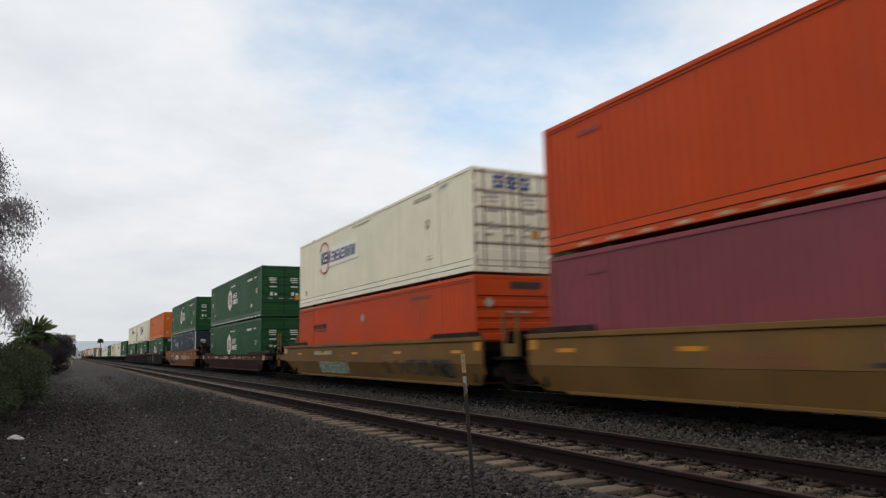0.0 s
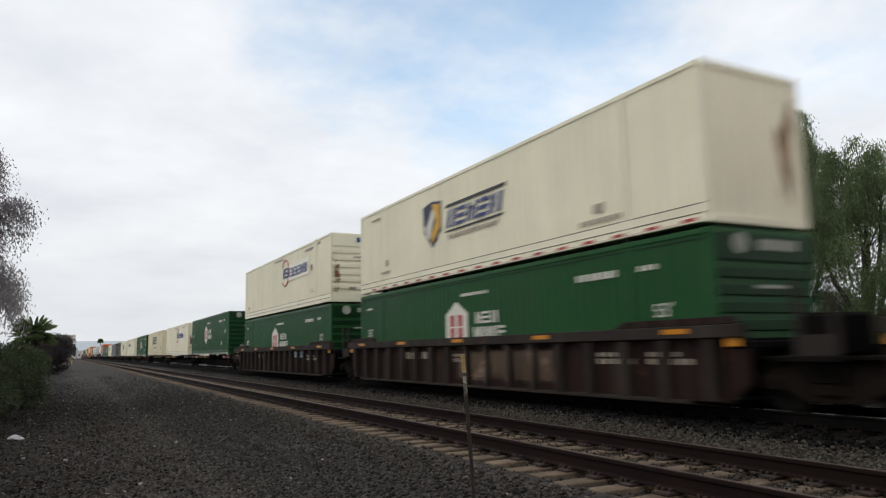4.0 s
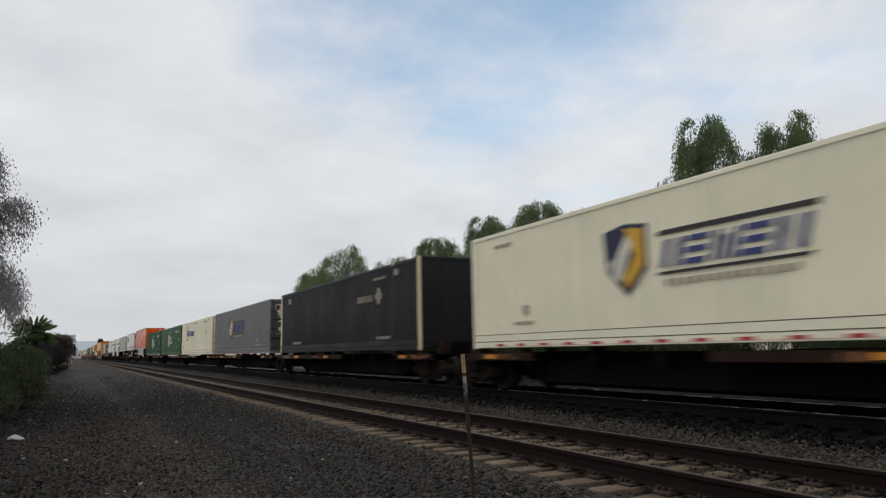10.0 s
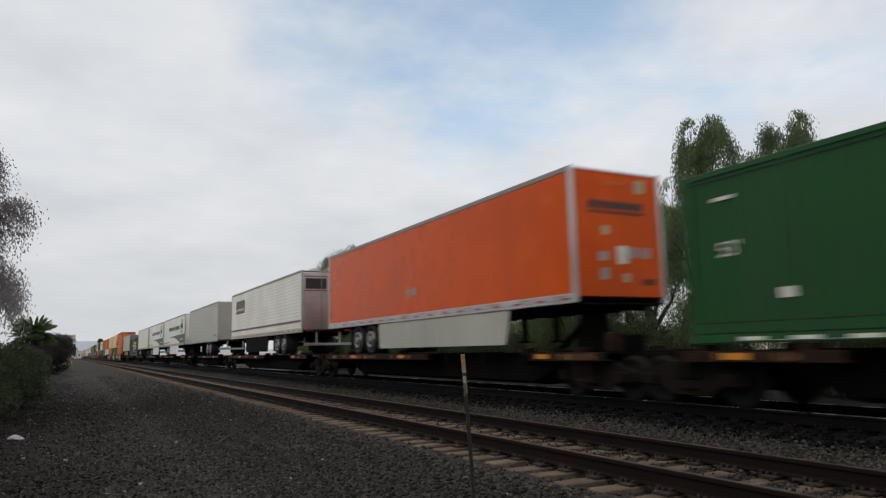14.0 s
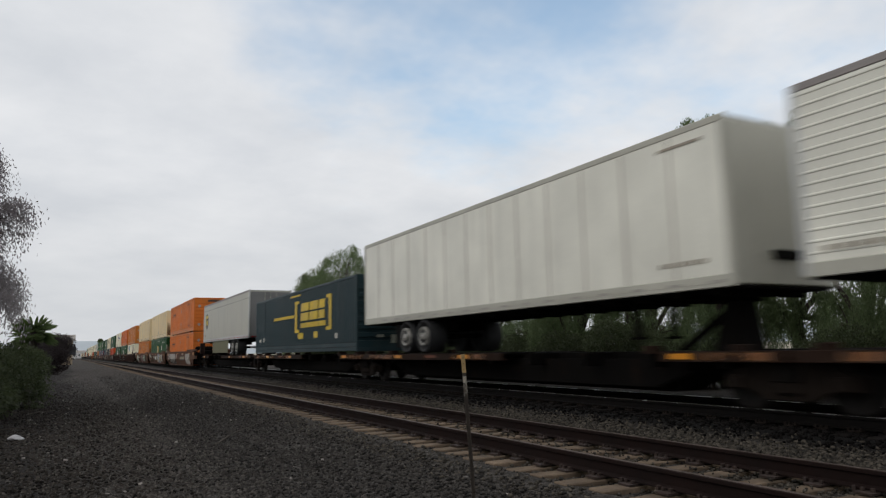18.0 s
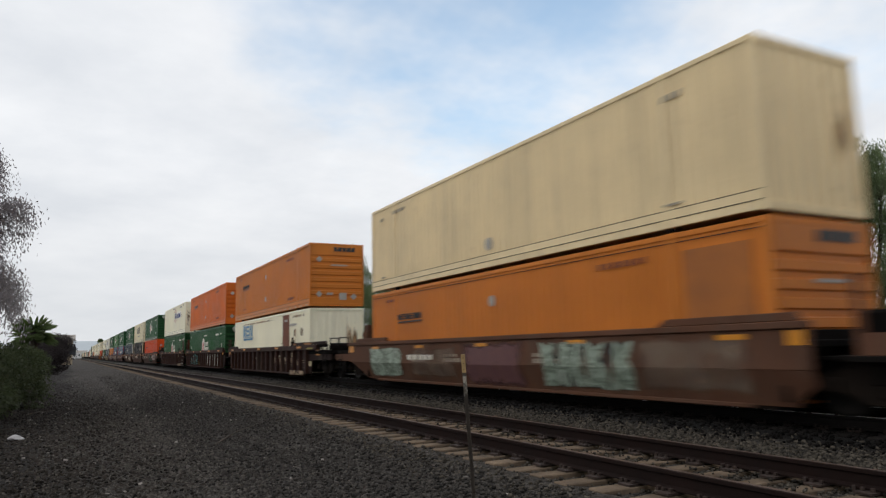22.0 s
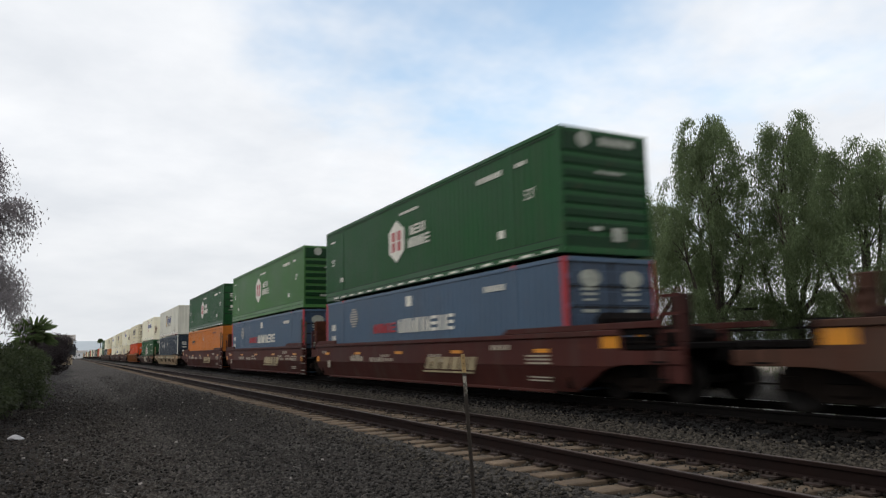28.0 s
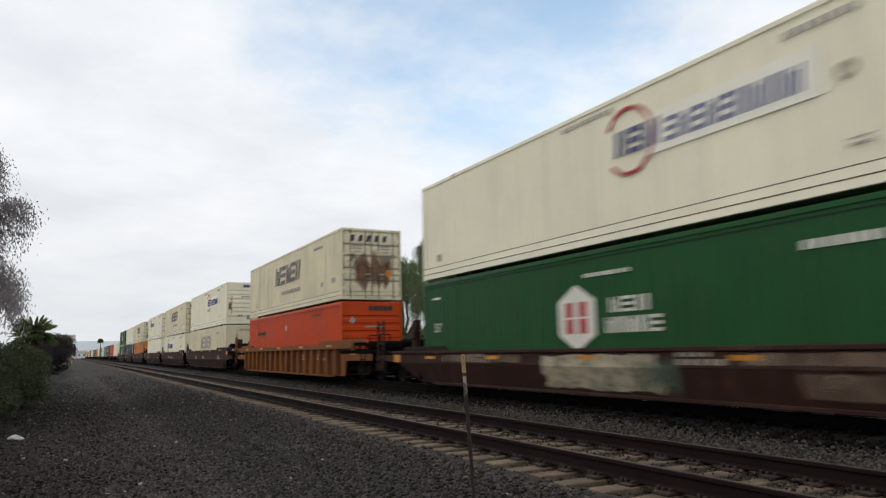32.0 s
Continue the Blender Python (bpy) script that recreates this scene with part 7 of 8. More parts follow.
W_ART = {
    0: [("bars", M_BLACK, 9.0, 4.0, 0.72, 0.78, 3), ("bars", M_BLACK, 3.4, 1.8, 0.6, 0.9, 2)],
    1: [("spray", G_SAGE, 12.8, 9.0, 0.2, 0.70, 1), ("block", M_FADE, 13.2, 12.3, 0.95, 1.1, 1), ("block", M_FADE, 11.9, 11.0, 0.95, 1.1, 1), ("spray", SMUDGE, 6.5, 1.0, 0.2, 0.9, 1), ("spray", G_DARK, 1.8, 0.9, 0.3, 0.8, 2)],
    2: [("spray", DUST_FADE, 15.0, 9.0, 0.68, 0.94, 1), ("spray", DUST_FADE, 8.0, 0.5, 0.68, 0.94, 1), ("bars", M_FADE, 13.0, 11.4, 0.78, 0.9, 5), ("block", M_WHITE, 9.6, 9.2, 0.86, 0.92, 1)],
    3: [("spray", DUST_FADE, 15.5, 11.0, 0.16, 1.24, 1), ("bars", M_WHITE, 10.6, 8.4, 0.62, 1.02, 3), ("spray", G_PINK, 6.5, 3.4, 0.5, 1.1, 4), ("block", M_WHITE, 13.6, 13.0, 0.9, 1.0, 1), ("block", M_BLACK, 0.6, 0.2, 0.95, 1.1, 1)],
    4: [("spray", DUST_FADE, 11.8, 8.0, 0.16, 1.1, 1), ("spray", G_CREAM, 8.6, 6.7, 0.2, 1.12, 1), ("spray", G_CREAM, 11.7, 10.2, 0.3, 0.8, 1), ("spray", G_BLUE, 15.0, 13.8, 0.5, 1.1, 1)],
    5: [("bars", M_FADE, 12.0, 10.0, 0.8, 1.0, 5), ("spray", DUST_FADE, 9.0, 4.0, 0.2, 1.1, 1)],
    6: [("spray", G_BLUE, 5.0, 3.0, 0.8, 1.2, 3), ("bars", M_FADE, 12.0, 10.0, 0.8, 1.0, 5)],
    26: [("spray", DUST_FADE, 16.2, 13.4, 0.2, 1.24, 1), ("spray", G_PINK, 15.4, 14.3, 0.55, 1.15, 1), ("spray", G_WHITE, 14.5, 9.7, 0.16, 1.24, 1), ("spray", G_DARK, 14.0, 9.3, 0.16, 0.72, 6), ("spray", G_PINK, 9.6, 8.6, 0.70, 1.12, 1), ("block", M_BLACK, 6.4, 3.6, 0.58, 0.92, 1), ("bars", M_CREAM, 6.2, 3.8, 0.66, 0.86, 5), ("bars", M_FADE, 5.4, 4.2, 1.04, 1.16, 6), ("spray", G_WHITE, 3.2, 0.5, 0.2, 1.22, 1), ("spray", G_PINK, 2.4, 1.0, 0.16, 0.7, 1)],
    27: [("spray", DUST_FADE, 15.4, 11.0, 0.16, 1.24, 1), ("spray", G_SAGE, 15.6, 14.2, 0.85, 1.15, 2), ("block", M_BLACK, 9.4, 7.2, 0.50, 1.0, 1), ("bars", M_WHITE, 9.2, 7.4, 0.58, 0.94, 3), ("spray", G_BLUE, 6.6, 3.4, 0.16, 1.22, 1), ("spray", G_CREAM, 7.2, 5.9, 0.2, 1.0, 1), ("spray", G_WHITE, 3.4, 1.6, 0.3, 1.2, 2), ("spray", G_YELLOW, 4.2, 3.4, 0.3, 0.9, 1), ("spray", DUST_FADE, 3.0, 0.6, 0.2, 1.2, 1), ("spray", G_CREAM, 2.9, 1.9, 0.3, 1.1, 1)],
    28: [("spray", DUST_FADE, 13.0, 9.6, 0.2, 1.2, 1), ("spray", DUST_FADE, 3.0, 0.3, 0.2, 1.24, 1), ("spray", G_SAGE, 16.0, 13.2, 0.2, 1.2, 1), ("bars", M_WHITE, 12.8, 11.0, 0.78, 0.92, 5), ("spray", FADED_MAUVE, 9.4, 6.5, 0.14, 1.24, 1), ("spray", G_SAGE, 5.9, 2.9, 0.16, 1.22, 4)],
    29: [*RIB_NAME, ("block", M_CREAM, 0.0, -0.36, 0.46, 0.66, 1)],
    30: [("spray", G_TEAL, 13.9, 9.8, 0.16, 1.15, 5), ("spray", G_BLUE, 12.2, 11.0, 0.5, 1.0, 2), ("spray", G_CREAM, 13.3, 10.9, 0.42, 0.8, 4), ("block", M_OLD, 15.76, 14.2, 0.15, 0.24, 1), ("spray", G_YELLOW, 9.9, 8.5, 0.2, 0.62, 2), ("spray", G_YELLOW, 9.8, 9.2, 0.7, 1.0, 1), ("bars", M_FADE, 15.8, 15.2, 0.4, 0.8, 2), ("spray", G_WHITE, 5.8, 3.1, 0.15, 1.14, 2), ("spray", G_WHITE, 3.0, 0.4, 0.15, 1.14, 2)],
    31: [*RIB_NAME, ("block", M_DULL, 0.85, 0.35, 0.42, 0.46, 1), ("block", M_DULL, 0.85, 0.45, 0.50, 0.53, 1), ("spray", DUST_FADE, 16.0, 14.2, 0.2, 0.8, 1)],
    32: [("spray", DUST_FADE, 15.6, 9.0, 0.60, 1.24, 1), ("spray", DULL_GREEN, 7.8, 4.0, 0.16, 1.2, 3), ("spray", G_PINK, 3.4, 0.3, 0.4, 1.16, 3), ("bars", M_FADE, 10.6, 9.4, 0.8, 0.9, 4)],
    33: [("spray", DUST_FADE, 15.0, 8.0, 0.55, 1.24, 1), ("spray", DUST_FADE, 6.0, 1.0, 0.5, 1.24, 1), ("bars", M_FADE, 9.0, 6.4, 0.8, 0.98, 5)],
    34: [("spray", DUST_FADE, 15.5, 12.2, 0.16, 1.24, 1), ("spray", DUST_FADE, 9.2, 6.2, 0.16, 1.24, 1), ("spray", G_CREAM, 6.0, 2.0, 0.2, 0.9, 4), ("bars", M_WHITE, 12.0, 9.5, 0.7, 1.0, 4)],
    35: [*CURVED_NAME],
    36: [*CURVED_NAME],
    37: [*CURVED_NAME],
    38: [("spray", PALE_DUST, 16.2, 8.0, 0.67, 0.94, 1), ("spray", PALE_DUST, 8.0, -0.4, 0.67, 0.94, 1), ("spray", RUST_RED, 3.0, 0.2, 0.2, 0.94, 1), ("spray", SMUDGE, 13.6, 10.2, 0.2, 0.94, 1), ("spray", SMUDGE, 9.6, 6.6, 0.2, 0.94, 1), ("spray", SMUDGE, 6.0, 3.2, 0.2, 0.94, 1), ("bars", M_BLACK, 8.6, 7.4, 0.86, 0.875, 2)],
    39: [("spray", G_CREAM, 10.1, 6.3, 0.16, 0.94, 1), ("spray", DULL_GREEN, 7.2, 5.9, 0.16, 0.9, 1), ("spray", DUST_FADE, 15.0, 10.4, 0.7, 0.94, 1), ("spray", DUST_FADE, 5.0, 0.5, 0.7, 0.94, 1), ("spray", DUST_FADE, 3.9, 1.4, 0.2, 0.66, 1)],
}
BRN, MAR, OCH, FAD, DUS, GRB = (WELL_BROWN, "dark brown"), (WELL_MAROON, "maroon"), (WELL_OCHRE, "faded ochre"), (WELL_FADED, "graffitied faded brown"), (WELL_DUST, "dusty tan"), (WELL_GREY, "grimy grey-brown")
WRN = (WELL_WORN, "graffitied worn brown")
TANC = (WELL_TAN, "dirty tan")
# (unit, place along the train, upper, lower, car colour, car style, joined to the next unit, joined to the one before)
STACKS = [
    (0, -3.44, "redplain", "mauve", TANC, "tan", 1, 0), (1, 16.02, "stgd", "red", TANC, "tan", 0, 1), (2, 39.72, "hubd", "hubd", BRN, "low", 0, 0),
    (3, 63.29, "hubd", "navy", OCH, "smooth", 0, 0), (4, 86.98, "orange", "hub", GRB, "ribbed", 1, 0), (5, 106.50, "swiftw", "hub", GRB, "ribbed", 1, 1),
    (6, 126.07, "stgg", "hub", GRB, "ribbed", 0, 1), (26, 503.37, "orangeold", "orangeold", FAD, "smooth", 1, 0), (27, 522.97, "tan", "greencard", FAD, "smooth", 1, 1),
    (28, 542.32, "tanv", "amberp", FAD, "smooth", 0, 1), (29, 565.93, "amber", "oldwhite", BRN, "ribbed", 1, 0), (30, 585.41, "orange", "hub", BRN, "ribbed", 1, 1),
    (31, 604.94, "stgg", "hub", BRN, "ribbed", 0, 1), (32, 628.44, "hub", "red", WRN, "smooth", 1, 0), (33, 648.05, "swiftpd", "black", WRN, "smooth", 1, 1),
    (34, 667.1, "hub", "navy", WRN, "smooth", 0, 1), (35, 690.96, "hub", "blue", MAR, "smooth", 1, 0), (36, 710.41, "hubc", "blue", MAR, "smooth", 1, 1),
    (37, 729.79, "hubd", "amber", MAR, "smooth", 0, 1), (38, 753.39, "swiftv", "navy", DUS, "low", 0, 0), (39, 776.86, "stgg", "hub", BRN, "low", 0, 0),
    (40, 800.35, "swiftpd", "red", OCH, "ribbed", 0, 0), (41, 823.85, "stgg", "swiftp", BRN, "smooth", 1, 0), (42, 843.4, "swiftpd", "stg", BRN, "smooth", 1, 1),
    (43, 862.9, "stgd", "white", BRN, "smooth", 0, 1), (44, 886.4, "swiftpd", "amber", BRN, "smooth", 1, 0), (45, 905.9, "white", "navy", BRN, "smooth", 1, 1), (46, 925.4, "hub", "hub", BRN, "smooth", 0, 1),
]
for u, s, up, down, (colour, word), style, joined, before in STACKS:
    ends = ((0.62, False) if before else (3.3, True), (0.62, False) if joined else (3.3, True))
    well_car(s, style, colour, word + (" ribbed" if style == "ribbed" else "") + " steel well car carrying stacked containers", ends, u + 100, W_ART.get(u, ()), -0.29 if u in (29, 31) else 0.0)
    container(down, s, 0.139, True)
    container(up, s, 3.111, False)

# (place, next gap, load, truck of its own in front, and behind)
SINGLES = [(147.30, 2.4, "hub", 1, 0), (165.85, 4.6, "stgg", 0, 0), (186.63, 2.5, "swiftp", 0, 1), (205.32, 4.6, "hub", 1, 0), (226.11, 2.8, "stgd", 0, 0), (245.01, 3.2, "swiftd", 0, 1),
           (264.39, 2.3, "black", 1, 0), (282.83, 1.3, "swiftg", 0, 0), (300.26, 1.2, "stgd", 0, 0), (317.62, 1.1, "hubb", 0, 0), (334.83, 3.1, "hub", 0, 1), (463.76, 1.9, "slate", 0, 0)]
far_loads = ("white", "red", "hub", "swiftg", "stg", "hub", "white", "orange", "navy", "hub", "tan", "white", "hub", "orange", "stg", "hub", "navy", "white", "amber", "hub")
place = 949.0
for i, kind in enumerate(far_loads):
    SINGLES.append((place, 2.6, kind, i % 3 == 0, i % 3 == 2))
    place += LEN + 2.6
for i, (s, nxt, kind, a, b) in enumerate(SINGLES):
    car = spine_car(s, LEN, nxt, a, b, None, i + 300, bool(b) or s in (226.11, 317.62))
    load = container(kind, s, 1.052, False)
    if s > 940:
        fuse(car)
        fuse(load)

# cream skirt darkened: the shade it hangs in is put into the colour
SKIRT_SHADED = paint("dull_olive_skirt", (0.17, 0.165, 0.105), rough=0.7, spec=0.15)
TRAILERS = [
    (354.05, LEN, 3.9, 1, 0, "glossy orange box trailer with silver rails", GLOSS, SILVER, 0, (11.65, 12.92), (2.6, 10.9, PALE), nose_orange, deco_orange, 1.0),
    (374.12, LEN, 5.0, 0, 0, "white ribbed trailer with dark maroon stripe", REEFER, SILVER, 0.16, (3.2, 4.45), (6.2, 11.8, IRON), nose_doors, deco_red, 15.2),
    (395.29, 13.7, 3.1, 0, 1, "short pale grey box trailer", PALE, SILVER, 0, (3.0, 4.25), (), nose_grey_doors, deco_panels, 12.8),
    (412.05, LEN, 1.2, 1, 0, "white refrigerated trailer with dark green swoosh", REEFER, SILVER, 0.17, (11.65, 13.0), (4.2, 10.9, REEFER), nose_reefer, deco_ffe, 1.0),
    (429.38, LEN, 1.2, 0, 0, "white refrigerated trailer with dark green swoosh", REEFER, SILVER, 0.17, (11.65, 13.0), (4.2, 10.9, REEFER), nose_reefer, deco_ffe, 1.0),
    (446.74, LEN, 0.9, 0, 0, "plain off-white trailer with panel seams", REEFER, PALE, 0, (11.46, 12.72), (), nose_plain, deco_panels, 1.0),
    (481.84, LEN, 5.4, 0, 1, "grey trailer with brown and gold shield", PALE, SILVER, 0, (3.6, 4.9), (6.2, 12.2, SKIRT_SHADED), nose_grey_doors, deco_badge, 15.2),
]
for i, (s, L, nxt, a, b, label, skin, rail, ribs, wheels, skirt, nose, deco, hitch) in enumerate(TRAILERS):
    spine_car(s, L, nxt, a, b, hitch, i + 400, bool(b))
    trailer(s, L, label, skin, rail, ribs, wheels, skirt, nose, deco, 4.99 if i == 0 else 4.89)


# ---- places of plants and small things ----
# (x, y, turn, height, variant)
TREES_AT = [(22.0, 18.75, 20, 10.8, 2, 0.78), (23.6, 16.7, 140, 10.4, 2, 0.78), (22.6, 13.2, 210, 8.5, 1, 0.8), (22.5, 9.3, 10, 9.3, 0, 1.0), (24.0, 24.9, 70, 9.1, 1, 1.0), (24.2, 29.2, 170, 9.2, 1, 1.0), (24.0, 33.2, 250, 10.5, 2, 1.0),
            (24.2, 38.8, 30, 10.5, 2, 1.0), (24.0, 46.0, 300, 10.3, 2, 1.0), (24.0, 53.0, 90, 9.7, 1, 1.0), (21.4, 59.0, 0, 11.4, 0, 1.0), (21.0, 66.0, 200, 10.0, 1, 1.0)]
SHRUBS_AT = [(-2.9, 18.5, 10, 1.05, 1), (-2.6, 22.0, 0, 1.05, 0), (-2.3, 26.5, 80, 1.0, 0), (-2.3, 31.5, 150, 1.0, 0), (-2.5, 36.5, 200, 0.9, 1), (-2.9, 51.0, 60, 1.0, 1), (-2.9, 62.0, 120, 1.2, 1), (-2.9, 78.0, 20, 1.7, 0), (-2.9, 93.0, 200, 1.9, 1), (-2.5, 104.0, 90, 2.0, 1)]
UNDERGROWTH_AT = [(20.8, 6.6, 0, 1.3, 0), (21.4, 10.6, 70, 1.1, 1), (20.8, 13.0, 140, 1.1, 0), (21.2, 19.2, 200, 1.1, 0), (21.8, 24.0, 90, 1.25, 1), (21.4, 28.6, 10, 1.2, 0),
                  (22.2, 31.6, 60, 1.1, 1), (21.6, 35.4, 150, 1.3, 0), (22.2, 40.6, 250, 1.2, 1), (21.8, 46.0, 20, 1.4, 0), (22.0, 53.5, 120, 1.5, 1), (21.0, 63.0, 0, 1.6, 0)]
PALM_AT = (-1.68, 42.0, -0.52)
FAR_PALM_AT = (15.2, 450.0, -0.6)
THIN_AT = [(-4.5, 23.2, 0, 9.0), (-5.0, 26.2, 120, 9.2)]
UP = Vector((-0.117, -0.097, 1.0)).normalized()
SIDE = UP.cross(Vector((-0.5, -0.86, 0))).normalized()
FACE = UP.cross(SIDE)
POST_AT = Matrix.Translation((2.66, 4.56, -0.50)) @ Matrix((SIDE, FACE, UP)).transposed().to_4x4()
LITTER_AT = (-0.86, 16.6)
SHEDS = [(6.0, 740.0, 16.0, 12.0, 5.5, mat("shed_white", (0.66, 0.66, 0.66), 0.7, var=0.1), "pale low warehouse in the hazy distance"), (24.0, 780.0, 14.0, 12.0, 6.5, mat("shed_white", (0.66, 0.66, 0.66)), "pale low warehouse in the hazy distance"),
         (-2.3, 170.0, 5.6, 8.0, 5.0, mat("shed_tan", (0.46, 0.36, 0.25), 0.8, var=0.15), "tan stucco house behind the shrubs")]


# ---- plants ----
def leaf_material(name, col, back, var=0.35):
    ma = bpy.data.materials.new(name)
    ma.use_nodes = True
    nt = ma.node_tree
    N, link = nt.nodes.new, nt.links.new
    b = nt.nodes["Principled BSDF"]
    geo = N("ShaderNodeNewGeometry")
    co = N("ShaderNodeTexCoord")
    clump = N("ShaderNodeTexNoise")
    clump.inputs["Scale"].default_value, clump.inputs["Detail"].default_value = 0.8, 3
    link(co.outputs["Object"], clump.inputs[0])
    r = N("ShaderNodeValToRGB")
    add = N("ShaderNodeMath")
    add.operation = "MULTIPLY_ADD"
    link(geo.outputs["Random Per Island"], add.inputs[0])
    add.inputs[1].default_value = 0.5
    link(clump.outputs[0], add.inputs[2])
    link(add.outputs[0], r.inputs[0])
    r.color_ramp.elements[0].position, r.color_ramp.elements[1].position = 0.35, 1.0
    r.color_ramp.elements[0].color = (*(c * (1 - var) for c in col), 1)
    r.color_ramp.elements[1].color = (*(c * (1 + var) for c in col), 1)
    link(r.outputs[0], b.inputs["Base Color"])
    b.inputs["Roughness"].default_value = 0.6
    b.inputs["Specular IOR Level"].default_value = 0.3
    tr = N("ShaderNodeBsdfTranslucent")
    tr.inputs[0].default_value = (*back, 1)
    mx = N("ShaderNodeMixShader")
    mx.inputs[0].default_value = 0.45
    link(b.outputs[0], mx.inputs[1])
    link(tr.outputs[0], mx.inputs[2])
    link(mx.outputs[0], nt.nodes["Material Output"].inputs[0])
    return ma


LEAF = leaf_material("pepper_leaves", (0.114, 0.150, 0.074), (0.195, 0.255, 0.112), 0.36)
LEAF_DARK = leaf_material("shrub_leaves", (0.054, 0.064, 0.035), (0.073, 0.095, 0.038), 0.6)
LEAF_BROWN = leaf_material("dry_shrub_leaves", (0.022, 0.017, 0.018), (0.03, 0.022, 0.022), 0.4)
LEAF_PALM = leaf_material("palm_leaves", (0.085, 0.118, 0.052), (0.13, 0.185, 0.062))
LEAF_DRY = leaf_material("thin_leaves", (0.21, 0.19, 0.195), (0.46, 0.42, 0.42))
BARK = mat("bark", (0.060, 0.047, 0.038), 0.9, var=0.35, grain=(3, 25), bump=0.6, streak=0.3)


def tubes(key, paths, sides=7):
    """Tapered limbs: each path is a list of (point, radius)."""
    V, F = [], []
    for path in paths:
        n0 = len(V)
        for i, (p, r) in enumerate(path):
            q = path[min(i + 1, len(path) - 1)][0] - path[max(i - 1, 0)][0]
            q = q.normalized() if q.length else Vector((0, 0, 1))
            u = q.orthogonal().normalized()
            v = q.cross(u)
            V += [p + (u * math.cos(6.283 * k / sides) + v * math.sin(6.283 * k / sides)) * r for k in range(sides)]
        for i in range(len(path) - 1):
            a = n0 + i * sides
            F += [(a + k, a + (k + 1) % sides, a + sides + (k + 1) % sides, a + sides + k) for k in range(sides)]
    return raw(key, V, F, True)


def leaves_mesh(key, base, along, across):
    """Leaves as pointed quads: base points, long axes and half widths (numpy arrays)."""
    n = len(base)
    P = np.stack([base, base + along * 0.45 + across, base + along, base + along * 0.45 - across], 1).reshape(-1, 3)
    me = bpy.data.meshes.new("mesh")
    me.vertices.add(len(P))
    me.vertices.foreach_set("co", P.astype(np.float32).ravel())
    me.loops.add(4 * n)
    me.loops.foreach_set("vertex_index", np.arange(4 * n, dtype=np.int32))
    me.polygons.add(n)
    me.polygons.foreach_set("loop_start", (np.arange(n) * 4).astype(np.int32))
    me.update(calc_edges=True)
    me.materials.append(None)
    MESH[key] = me
    return me


def weeping_tree(variant, height, width, lobes, clumps, strands, droop, seed, leaf=(0.12, 0.017), hang=(0.1, 2.0), bulge=0.20, cone=0.85, skirt=0):
    """Trunk and bent limbs; each limb carries a lobe of the crown, a dome of hanging leafy strands with gaps between the lobes."""
    rng = np.random.default_rng(seed)
    rr = random.Random(seed)
    fork = height * rr.uniform(0.24, 0.30)
    lean = Vector((rr.uniform(-0.5, 0.5), rr.uniform(-0.5, 0.5), 0))
    paths = [[(Vector((0, 0, -0.5)), 0.36), (Vector((0, 0, 0.4)) + lean * 0.2, 0.29), (lean + Vector((0, 0, fork)), 0.25)]]
    ends = []
    for i in range(lobes + skirt):
        a = 6.283 * (i * 0.382 + rr.uniform(-0.06, 0.06))
        R = bulge * width * rr.uniform(0.65, 1.2)
        u = (i + 0.5) / lobes
        reach = max(0.0, width * 0.5 * (1.0 - cone * u ** 1.6) * rr.uniform(0.8, 1.0) - 0.5 * R)
        if i >= lobes:
            u, R = 0.0, R * 0.85
            reach = width * 0.30 * rr.uniform(0.7, 1.1)
        top = height * (0.46 + 0.54 * u * rr.uniform(0.9, 1.0)) - R * 0.85 - (0.13 * height if i >= lobes else 0.0)
        p0 = lean + Vector((0, 0, fork * rr.uniform(0.75, 1.0)))
        p2 = Vector((math.cos(a) * reach, math.sin(a) * reach, top))
        p1 = (p0 + p2) / 2 + Vector((math.cos(a) * reach * 0.22, math.sin(a) * reach * 0.22, -0.05 * height + rr.uniform(-0.3, 0.3)))
        path = []
        for k in range(8):
            v = k / 7
            bend = Vector((rr.uniform(-0.08, 0.08), rr.uniform(-0.08, 0.08), rr.uniform(-0.06, 0.06)))
            path.append((p0 * (1 - v) ** 2 + p1 * 2 * v * (1 - v) + p2 * v * v + bend * (0 < k < 7), 0.11 * (1 - v) + 0.022))
        paths.append(path)
        low = rr.uniform(*hang)
        for k in range(clumps):
            d = Vector((rr.gauss(0, 1), rr.gauss(0, 1), rr.gauss(0.35, 0.75))).normalized()
            d.z = max(d.z, -0.25)
            e = p2 + Vector((d.x, d.y, d.z * 0.85)) * R * (rr.uniform(0.5, 1.2) if k % 6 else rr.uniform(1.1, 1.4))
            paths.append([(path[6][0], 0.03), ((path[6][0] + e) / 2 + Vector((0, 0, 0.10 * R)), 0.018), (path[6][0] * 0.12 + e * 0.88, 0.008)])
            ends.append((e, low, d))
    trunk = tubes(("trunk", variant), paths)
    base, along, across = [], [], []
    for e, low, d in ends:
        n_s = int(strands * rr.uniform(0.5, 1.3))
        e = np.array(e)
        longer = droop * rr.uniform(0.55, 1.25)
        for _ in range(n_s):
            off = rng.normal(0, 1, 3) * np.array([0.5, 0.5, 0.36]) * (0.06 * width)
            L = longer * rng.uniform(0.35, 1.1)
            L = min(L, max(0.45, e[2] + off[2] - low + rng.uniform(-0.5, 0.6)))
            n = max(5, int(L / 0.075))
            u = np.linspace(0, 1, n)
            out = np.array([d.x, d.y]) * 0.7 + off[:2]
            out /= np.linalg.norm(out) + 1e-6
            sway = rng.normal(0, 0.08, 2)
